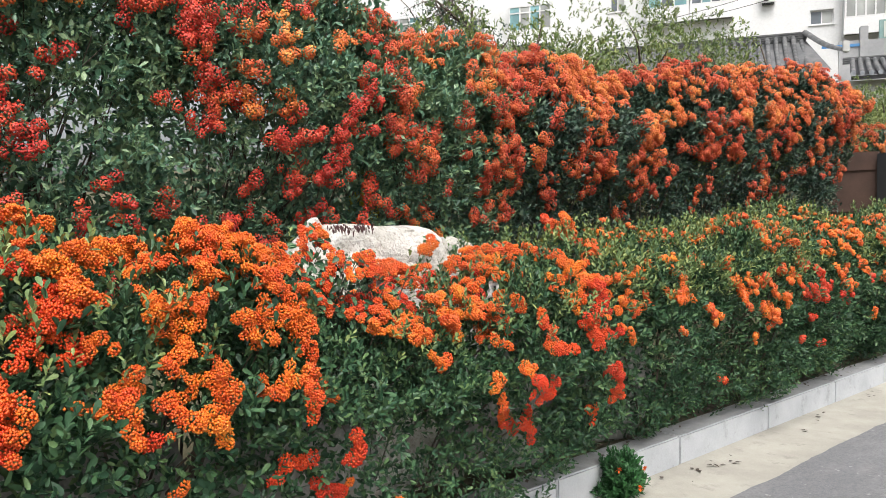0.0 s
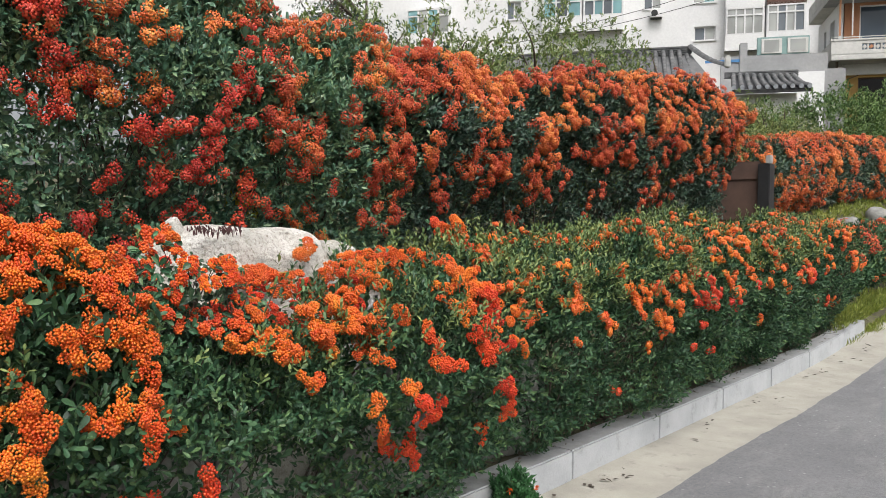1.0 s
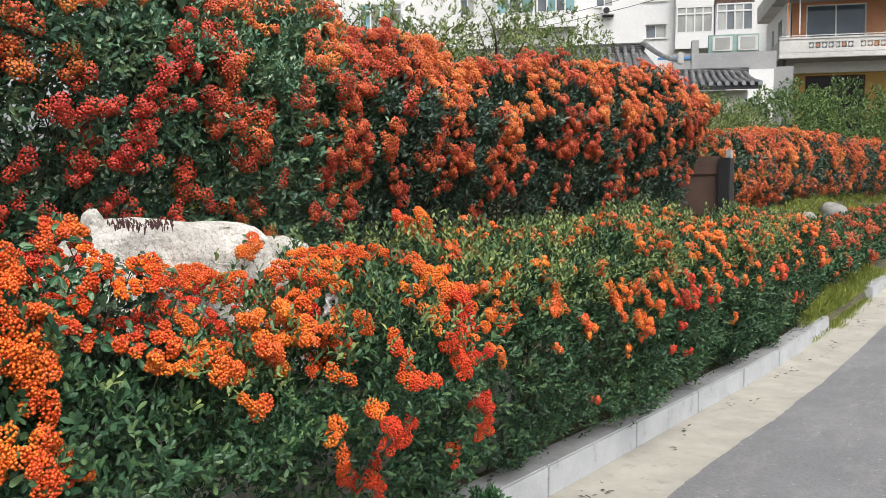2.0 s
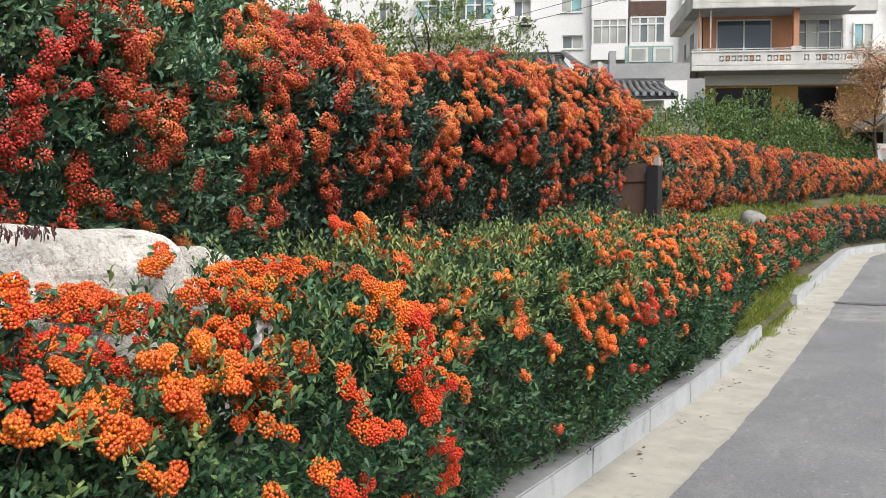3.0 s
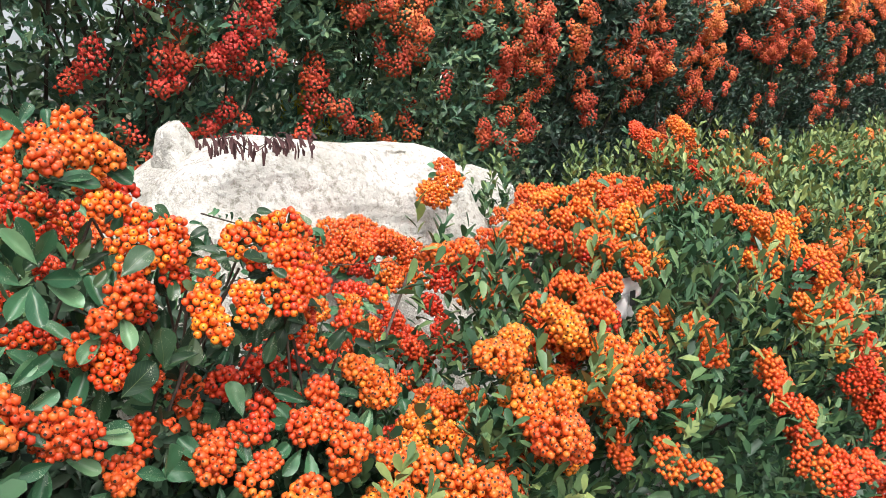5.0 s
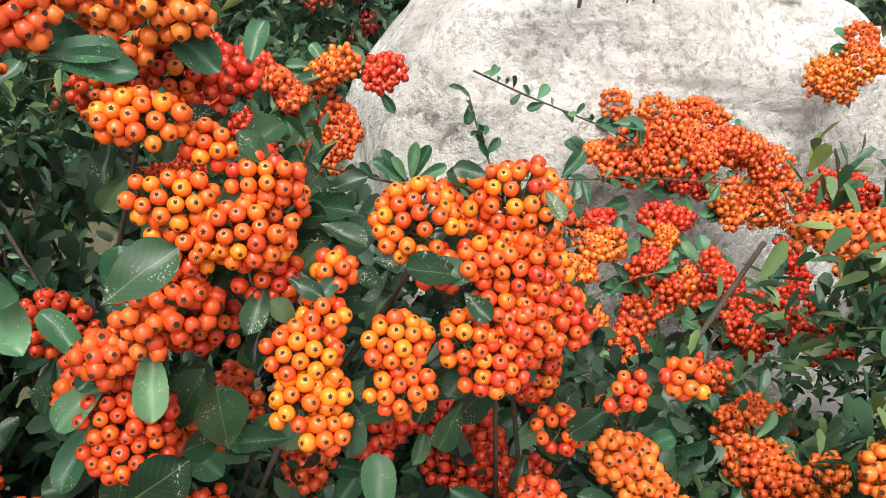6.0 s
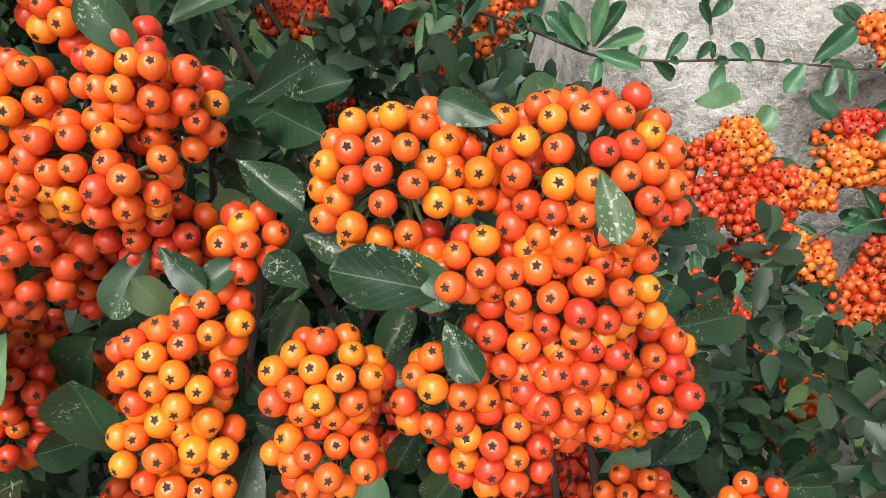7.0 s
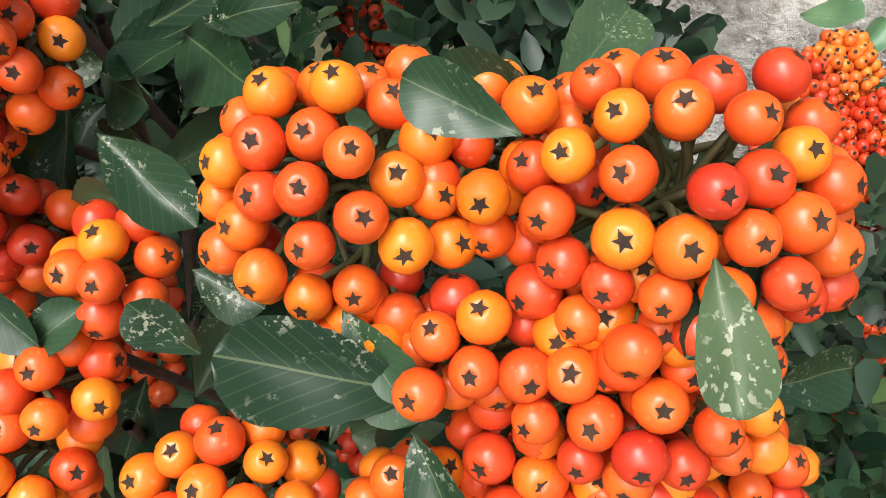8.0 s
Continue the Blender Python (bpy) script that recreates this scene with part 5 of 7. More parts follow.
LEAVES_BEFORE_STONE = [
    ((-0.070, 1.984, 1.102), (-0.026, 2.000, 1.126), 0.50),
    ((-0.177, 1.938, 1.091), (-0.196, 1.901, 1.140), 0.30),
    ((-0.177, 1.939, 1.092), (-0.179, 1.924, 1.114), 0.35),
    ((-0.176, 1.943, 1.092), (-0.179, 1.948, 1.150), 0.32),
    ((-0.176, 1.944, 1.092), (-0.181, 1.966, 1.136), 0.32),
    ((-0.178, 1.947, 1.091), (-0.172, 1.975, 1.107), 0.35),
    ((-0.176, 1.936, 1.089), (-0.189, 1.899, 1.118), 0.35),
    ((-0.178, 1.943, 1.088), (-0.161, 1.979, 1.085), 0.35),
    ((0.133, 1.988, 1.022), (0.201, 1.927, 1.108), 0.50),
    ((0.133, 1.996, 1.024), (0.165, 1.977, 1.079), 0.50),
    ((-0.024, 2.155, 0.906), (-0.022, 2.167, 0.942), 0.50),
    ((0.091, 2.050, 0.981), (0.122, 2.058, 1.021), 0.45),
]
LEAVES_AT_SIDE = [
    ((0.090, 2.059, 0.968), (0.118, 2.072, 0.991), 0.45),
    ((0.086, 2.077, 0.948), (0.134, 2.020, 0.987), 0.45),
    ((-0.186, 2.102, 1.088), (-0.185, 2.123, 1.116), 0.45),
    ((-0.186, 2.097, 1.088), (-0.172, 2.084, 1.070), 0.50),
    ((-0.184, 2.117, 1.088), (-0.169, 2.110, 1.071), 0.50),
    ((-0.185, 2.039, 1.084), (-0.170, 2.031, 1.067), 0.50),
    ((-0.185, 2.059, 1.086), (-0.185, 2.041, 1.097), 0.50),
    ((-0.218, 2.172, 1.136), (-0.202, 2.201, 1.136), 0.55),
    ((-0.134, 2.187, 1.039), (-0.136, 2.164, 1.050), 0.50),
    ((-0.238, 1.831, 1.087), (-0.227, 1.854, 1.110), 0.50),
    ((-0.235, 1.856, 1.088), (-0.227, 1.874, 1.114), 0.50),
]
TWIG_LINES = [
    [(-0.261, 1.812, 1.073), (-0.247, 1.863, 1.090), (-0.212, 1.910, 1.087), (-0.178, 1.944, 1.085), (-0.185, 1.997, 1.082), (-0.188, 2.060, 1.087), (-0.188, 2.137, 1.085), (-0.189, 2.181, 1.087), (-0.165, 2.305, 1.083)],
    [(-0.299, 2.045, 1.173), (-0.271, 2.090, 1.155), (-0.249, 2.135, 1.140), (-0.220, 2.176, 1.127), (-0.201, 2.198, 1.115)],
    [(-0.205, 2.033, 1.097), (-0.224, 2.023, 1.131), (-0.242, 2.018, 1.161)],
    [(-0.246, 1.730, 1.044), (-0.248, 1.791, 1.041), (-0.253, 1.834, 1.040)],
    [(-0.031, 1.635, 1.116), (-0.008, 1.659, 1.073), (-0.013, 1.663, 1.079)],
    [(-0.105, 2.069, 0.958), (-0.123, 2.128, 0.993), (-0.122, 2.179, 1.006), (-0.117, 2.217, 1.017)],
]
MIDDLE_TWIGS = {}
MIDDLE_TWIGS["twig_arching"] = [
    (0.121, 1.671, 1.288, 0.0185, 0.0167, 0.80),
    (0.129, 1.696, 1.282, 0.0208, 0.0188, 0.75),
    (0.136, 1.718, 1.272, 0.0208, 0.0188, 0.70),
    (0.138, 1.724, 1.257, 0.0185, 0.0167, 0.40),
    (0.138, 1.659, 1.263, 0.0170, 0.0154, 0.70),
    (0.163, 1.672, 1.253, 0.0194, 0.0176, 0.60),
    (0.111, 1.761, 1.231, 0.0157, 0.0142, 0.10),
    (0.154, 1.639, 1.238, 0.0173, 0.0156, 0.60),
]
MIDDLE_TWIGS["twig_hanging"] = [
    (0.188, 1.717, 1.156, 0.0181, 0.0164, 0.25),
    (0.189, 1.709, 1.139, 0.0147, 0.0133, 0.10),
    (0.170, 1.699, 1.114, 0.0214, 0.0194, 0.12),
    (0.159, 1.715, 1.094, 0.0157, 0.0142, 0.12),
    (0.218, 1.665, 1.066, 0.0229, 0.0208, 0.50),
    (0.216, 1.649, 1.058, 0.0175, 0.0158, 0.45),
    (0.213, 1.619, 1.106, 0.0185, 0.0167, 0.50),
    (0.220, 1.621, 1.088, 0.0177, 0.0160, 0.45),
    (0.216, 1.609, 1.090, 0.0153, 0.0138, 0.40),
]
MIDDLE_TWIGS["twig_lower"] = [
    (0.207, 1.814, 1.031, 0.0172, 0.0155, 0.50),
    (0.201, 1.797, 1.022, 0.0181, 0.0164, 0.50),
    (0.223, 1.777, 1.005, 0.0212, 0.0192, 0.50),
    (0.241, 1.801, 0.998, 0.0175, 0.0159, 0.45),
    (0.215, 1.885, 1.036, 0.0220, 0.0199, 0.50),
    (0.225, 1.865, 1.010, 0.0236, 0.0213, 0.50),
    (0.224, 1.897, 1.007, 0.0203, 0.0183, 0.45),
    (0.191, 1.946, 1.047, 0.0236, 0.0213, 0.50),
    (0.211, 1.957, 1.023, 0.0236, 0.0213, 0.40),
    (0.142, 1.902, 1.019, 0.0187, 0.0170, 0.10),
    (0.218, 2.000, 0.973, 0.0272, 0.0246, 0.50),
    (0.233, 1.974, 0.958, 0.0253, 0.0229, 0.50),
    (0.237, 2.058, 0.942, 0.0274, 0.0248, 0.50),
    (0.249, 2.078, 0.910, 0.0256, 0.0232, 0.70),
]
MIDDLE_TWIGS["twig_golden"] = [
    (0.089, 2.147, 0.953, 0.0283, 0.0256, 0.95),
    (0.123, 2.168, 0.932, 0.0311, 0.0282, 0.95),
    (0.151, 2.230, 0.926, 0.0321, 0.0291, 0.85),
    (0.175, 2.257, 0.888, 0.0313, 0.0283, 0.50),
    (0.152, 2.238, 0.883, 0.0268, 0.0243, 0.60),
    (0.163, 2.022, 0.951, 0.0208, 0.0188, 0.30),
    (0.148, 2.285, 1.049, 0.0265, 0.0240, 0.95),
    (0.154, 2.267, 1.015, 0.0277, 0.0251, 0.90),
    (0.184, 2.304, 0.985, 0.0194, 0.0175, 0.15),
]
MIDDLE_TWIGS["twig_before_stone"] = [
    (-0.323, 2.269, 1.114, 0.0329, 0.0298, 0.70),
    (-0.279, 2.327, 1.122, 0.0407, 0.0368, 0.60),
    (-0.226, 2.354, 1.106, 0.0400, 0.0362, 0.50),
    (-0.261, 2.277, 1.083, 0.0319, 0.0289, 0.30),
    (-0.206, 2.277, 1.066, 0.0273, 0.0247, 0.12),
    (-0.279, 2.511, 1.173, 0.0423, 0.0383, 0.80),
    (-0.280, 2.555, 1.219, 0.0367, 0.0332, 0.80),
    (-0.209, 2.394, 1.066, 0.0426, 0.0385, 0.45),
    (-0.152, 2.420, 1.051, 0.0400, 0.0362, 0.20),
    (-0.197, 2.162, 1.032, 0.0257, 0.0232, 0.40),
    (-0.157, 2.213, 1.030, 0.0257, 0.0232, 0.35),
    (-0.159, 2.193, 0.979, 0.0291, 0.0263, 0.30),
    (-0.136, 2.227, 0.993, 0.0240, 0.0217, 0.30),
]
MIDDLE_TWIGS["twig_red_arc"] = [
    (-0.029, 2.418, 1.044, 0.0429, 0.0388, 0.50),
    (-0.051, 2.393, 1.018, 0.0375, 0.0340, 0.35),
    (-0.005, 2.441, 1.061, 0.0322, 0.0291, 0.50),
    (-0.179, 2.320, 0.957, 0.0354, 0.0320, 0.20),
    (-0.142, 2.333, 0.927, 0.0388, 0.0351, 0.25),
    (-0.105, 2.377, 0.946, 0.0425, 0.0384, 0.30),
    (-0.142, 2.384, 0.989, 0.0281, 0.0255, 0.25),
    (-0.127, 2.447, 1.073, 0.0324, 0.0293, 0.30),
    (-0.080, 2.453, 1.100, 0.0316, 0.0286, 0.40),
    (-0.077, 2.525, 1.130, 0.0329, 0.0298, 0.60),
]
MIDDLE_TWIGS["twig_right"] = [
    (0.199, 2.389, 1.037, 0.0313, 0.0283, 0.30),
    (0.206, 2.361, 1.007, 0.0261, 0.0236, 0.15),
    (0.245, 2.446, 1.024, 0.0338, 0.0306, 0.50),
    (0.285, 2.458, 0.996, 0.0370, 0.0335, 0.60),
    (0.245, 2.409, 0.976, 0.0347, 0.0314, 0.85),
    (0.245, 2.389, 0.952, 0.0313, 0.0283, 0.85),
    (0.275, 2.403, 0.948, 0.0313, 0.0283, 0.70),
    (0.283, 2.405, 0.909, 0.0332, 0.0300, 0.70),
    (0.301, 2.482, 0.978, 0.0279, 0.0252, 0.50),
    (0.121, 2.477, 1.123, 0.0360, 0.0325, 0.70),
    (0.136, 2.525, 1.151, 0.0351, 0.0318, 0.60),
    (0.192, 2.481, 1.105, 0.0350, 0.0317, 0.75),
]
MIDDLE_TWIGS["twig_crest"] = [
    (0.020, 2.598, 1.179, 0.0349, 0.0315, 0.70),
    (0.034, 2.665, 1.185, 0.0382, 0.0346, 0.60),
    (-0.291, 3.491, 1.296, 0.0558, 0.0505, 0.40),
    (-0.357, 3.457, 1.261, 0.0531, 0.0481, 0.35),
    (-0.413, 3.425, 1.291, 0.0505, 0.0457, 0.25),
    (-0.263, 3.505, 1.195, 0.0345, 0.0312, 0.15),
    (0.121, 2.416, 1.113, 0.0246, 0.0222, 0.25),
    (0.100, 2.397, 1.086, 0.0197, 0.0178, 0.10),
    (0.214, 2.803, 1.123, 0.0271, 0.0245, 0.40),
]
MIDDLE_TWIGS["twig_under"] = [
    (0.131, 1.824, 1.053, 0.0209, 0.0189, 0.15),
    (0.128, 1.865, 1.060, 0.0193, 0.0175, 0.15),
    (0.129, 1.883, 1.020, 0.0209, 0.0189, 0.12),
    (0.138, 1.783, 1.042, 0.0182, 0.0165, 0.40),
    (0.135, 1.753, 1.076, 0.0197, 0.0178, 0.15),
    (0.160, 1.794, 1.002, 0.0203, 0.0183, 0.40),
    (0.170, 1.744, 1.033, 0.0191, 0.0172, 0.30),
    (0.100, 1.926, 1.042, 0.0197, 0.0179, 0.30),
    (0.208, 1.704, 1.015, 0.0197, 0.0178, 0.50),
]
BIG_LEAVES = [
    ((0.179, 1.658, 1.189), (0.187, 1.646, 1.224), 0.35),
    ((0.180, 1.659, 1.187), (0.206, 1.666, 1.216), 0.35),
    ((0.192, 1.657, 1.187), (0.189, 1.632, 1.217), 0.35),
    ((0.184, 1.662, 1.175), (0.235, 1.688, 1.178), 0.42),
    ((0.187, 1.664, 1.171), (0.235, 1.683, 1.150), 0.42),
    ((0.180, 1.656, 1.171), (0.192, 1.634, 1.151), 0.45),
    ((0.190, 1.652, 1.172), (0.220, 1.648, 1.142), 0.42),
    ((0.175, 1.650, 1.171), (0.174, 1.623, 1.189), 0.45),
    ((0.152, 1.642, 1.120), (0.194, 1.656, 1.107), 0.42),
    ((0.152, 1.643, 1.123), (0.160, 1.619, 1.111), 0.45),
    ((0.159, 1.700, 1.072), (0.166, 1.684, 1.099), 0.50),
    ((0.161, 1.703, 1.072), (0.185, 1.706, 1.104), 0.50),
    ((0.194, 1.647, 1.068), (0.199, 1.627, 1.085), 0.50),
    ((0.224, 1.646, 1.050), (0.230, 1.621, 1.050), 0.50),
    ((0.241, 1.719, 1.021), (0.259, 1.717, 1.057), 0.50),
    ((0.243, 1.720, 1.021), (0.246, 1.697, 1.034), 0.45),
    ((0.217, 1.648, 1.280), (0.224, 1.630, 1.295), 0.40),
    ((0.212, 1.643, 1.283), (0.223, 1.622, 1.270), 0.40),
]

twigs = tagged(empty("fruiting_branches", (0, 0, 0)), "firethorn branches heavy with orange berry bunches and glossy leaves", "shrub", "front hedge")
hero_rng = np.random.default_rng(99)
for kind, spots in NEAR_TWIGS.items():
    for x, y, z, wide, tall, ripe in spots:
        hero_bunch(twigs, (x, y, z, wide, tall), ripe, hero_rng, "red berry bunch" if ripe < 0.2 else "")
        c = np.array((x, y, z)) - FACING[2] * 0.024
        for k in range(2):
            a = k * 3.1 + hero_rng.uniform(0, 1.5)
            o = FACING[0] * math.cos(a) + FACING[1] * math.sin(a)
            b = c + o * 0.012 - FACING[2] * hero_rng.uniform(0.0, 0.03)
            hero_leaf(twigs, b, b + o * hero_rng.uniform(0.018, 0.03) - FACING[2] * hero_rng.uniform(0.0, 0.018), hero_rng.uniform(0.42, 0.58), hero_rng)
for group_ in (LEAVES_ROUND_CENTRE, LEAVES_ROUND_EDGE, LEAVES_BEFORE_STONE, LEAVES_AT_SIDE, BIG_LEAVES):
    for base, tip, wide in group_:
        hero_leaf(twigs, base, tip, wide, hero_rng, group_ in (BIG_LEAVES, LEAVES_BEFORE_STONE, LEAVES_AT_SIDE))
for kind, spots in [*FURTHER_TWIGS.items(), *MIDDLE_TWIGS.items()]:
    spots = np.array(spots)
    fine = 1 if kind.startswith("twig") else 2
    whole = spots
    spots = np.repeat(spots, 3, 0)
    shift = hero_rng.uniform(-0.75, 0.75, (len(spots), 2)) * spots[:, 3:5]
    spots[:, :3] += shift[:, :1] * FACING[0] + shift[:, 1:] * FACING[1] + hero_rng.uniform(-0.35, 0.2, (len(spots), 1)) * spots[:, 3:4] * FACING[2]
    spots[:, 3:5] *= hero_rng.uniform(0.5, 0.75, (len(spots), 1))
    ripe = spots[:, 5] > 0.3
    for pick, mat_ in ((ripe, BERRY_ORANGE), (~ripe, BERRY_RED)):
        if pick.any():
            V, T, slots = berries_at(spots[pick, :3], np.tile(FACING[2], (pick.sum(), 1)), spots[pick, 3:5].mean(1), 0.0042, fine, hero_rng, 2.3, True)
            raw("fruit", V, T, [mat_, CALYX], twigs, "bunches of small round berries", slots=slots, kind="stuff")
    for x, y, z, wide, tall, ripe in whole:
        for k in range(3):
            a = hero_rng.uniform(0, 6.28)
            o = FACING[0] * math.cos(a) + FACING[1] * math.sin(a)
            b = np.array((x, y, z)) - FACING[2] * 0.012 + o * 0.01
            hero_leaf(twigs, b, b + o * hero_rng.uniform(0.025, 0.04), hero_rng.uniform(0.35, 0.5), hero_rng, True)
for pts in TWIG_LINES:
    p = np.array(pts)
    f = np.linspace(0, len(p) - 1, len(p) * 5)
    line = np.stack([np.interp(f, np.arange(len(p)), p[:, k]) for k in range(3)], 1)
    line[1:-1] = (line[:-2] + line[1:-1] * 2 + line[2:]) / 4
    V, T = tubes([line], [0.0014], [0.0007], 6)
    raw("twig", V, T, BARK, twigs)
    for q in line[1:]:
        o = unit(hero_rng.normal(size=3) + np.array((0.4, 0, 0.4)))
        hero_leaf(twigs, q, q + o * hero_rng.uniform(0.009, 0.024), hero_rng.uniform(0.35, 0.5), hero_rng, True)
# backing leaves behind the bunches; their shade is put into the dark colour
n = 330
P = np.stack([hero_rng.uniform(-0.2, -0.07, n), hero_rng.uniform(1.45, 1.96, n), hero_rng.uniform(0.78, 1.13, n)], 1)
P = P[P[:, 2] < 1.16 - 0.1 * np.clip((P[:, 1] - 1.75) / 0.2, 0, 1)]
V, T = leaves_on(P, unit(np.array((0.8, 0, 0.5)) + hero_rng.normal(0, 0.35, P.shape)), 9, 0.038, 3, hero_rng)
raw("foliage", V, T, LEAF_SHADED, twigs, kind="stuff")
n = 260
P = np.stack([hero_rng.uniform(-0.12, 0.05, n), hero_rng.uniform(1.9, 2.5, n), hero_rng.uniform(0.6, 0.98, n)], 1)
V, T = leaves_on(P, unit(np.array((0.8, 0, 0.6)) + hero_rng.normal(0, 0.4, P.shape)), 9, 0.03, 2, hero_rng)
raw("foliage", V, T, LEAF_NEAR, twigs, kind="stuff")
n = 150
P = np.stack([hero_rng.uniform(-0.1, 0.22, n), hero_rng.uniform(1.9, 2.3, n), hero_rng.uniform(0.6, 0.9, n)], 1)
P = P[P[:, 2] < 0.93 - 0.5 * np.clip(P[:, 0], 0, 1)]
V, T = leaves_on(P, unit(np.array((0.7, -0.2, 0.8)) + hero_rng.normal(0, 0.35, P.shape)), 9, 0.031, 2, hero_rng)
raw("foliage", V, T, LEAF_NEAR, twigs, kind="stuff")
n = 230
P = np.stack([hero_rng.uniform(-0.02, 0.26, n), hero_rng.uniform(1.5, 2.08, n), hero_rng.uniform(0.66, 1.06, n)], 1)
P = P[P[:, 2] < 1.07 - 0.22 * np.clip(P[:, 0], 0, 1) - 0.5 * np.clip(P[:, 1] - 1.85, 0, 1)]
V, T = leaves_on(P, unit(np.array((0.75, -0.1, 0.7)) + hero_rng.normal(0, 0.35, P.shape)), 9, 0.029, 2, hero_rng)
raw("foliage", V, T, LEAF_NEAR, twigs, kind="stuff")
# leaves under the near bunches, shade again painted in through the darker green
n = 260
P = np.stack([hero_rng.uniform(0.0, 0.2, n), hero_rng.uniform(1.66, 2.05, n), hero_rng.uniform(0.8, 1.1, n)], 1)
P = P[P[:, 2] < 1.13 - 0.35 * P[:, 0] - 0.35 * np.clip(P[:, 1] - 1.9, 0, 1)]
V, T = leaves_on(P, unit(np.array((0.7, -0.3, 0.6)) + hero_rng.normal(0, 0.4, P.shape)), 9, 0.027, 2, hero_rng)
raw("foliage", V, T, LEAF_SHADED, twigs, kind="stuff")
lines = [bend((-0.1 - 0.25 * hero_rng.uniform(), hero_rng.uniform(1.6, 2.1), 0.2), (x - 0.03, y, z - 0.01), 0.05, 9, hero_rng)
         for spots in list(NEAR_TWIGS.values()) for x, y, z, *_ in spots[::3]]
V, T = tubes(lines, [0.0026] * len(lines), [0.0013] * len(lines), 6)
raw("branchwork", V, T, BARK, twigs, kind="stuff")

# ------------------------------------------------------------ the houses behind, in a frame that faces the road's end
def window(name, parent, x0, x1, z0, z1, y, panes, glass, frame_mat=FRAME_WHITE, bar=0.06, transom=None):
    """A glazed opening: recessed panes in a frame with mullions."""
    w = (x1 - x0 - 2 * bar) / panes
    rows = [(z0 + bar, z1 - bar)] if not transom else [(z0 + bar, transom - bar / 2), (transom + bar / 2, z1 - bar)]
    holes = [(x0 + bar + i * w + (bar / 2 if i else 0), x0 + bar + (i + 1) * w - (bar / 2 if i < panes - 1 else 0), c, d) for i in range(panes) for c, d in rows]
    bm = wall_with_holes(x0, x1, z0, z1, y - 0.05, y + 0.06, holes)
    fr = part(name, bm, frame_mat, parent)
    for i in range(panes):
        boxed("pane", x0 + bar + i * w + 0.01, x0 + bar + (i + 1) * w - 0.01, y + 0.0, y + 0.02, z0 + bar * 0.5, z1 - bar * 0.5, glass[i % len(glass)], fr)
    return fr


def wall_with_holes(x0, x1, z0, z1, y0, y1, holes):
    """A wall in the x-z plane with through openings (x0, x1, z0, z1)."""
    bm = bmesh.new()
    xs = sorted({x0, x1, *[h[0] for h in holes], *[h[1] for h in holes]})
    zs = sorted({z0, z1, *[h[2] for h in holes], *[h[3] for h in holes]})
    for a, b in zip(xs, xs[1:]):
        for c, d in zip(zs, zs[1:]):
            m, n = (a + b) / 2, (c + d) / 2
            if not any(h[0] < m < h[1] and h[2] < n < h[3] for h in holes):
                box(bm, a, b, y0, y1, c, d)
    bmesh.ops.remove_doubles(bm, verts=bm.verts, dist=0.001)
    return bm


def in_bg(ob, dx=0.0, dz=0.0):
    ob.matrix_basis = BG @ pose(dx, 0, dz)
    return ob


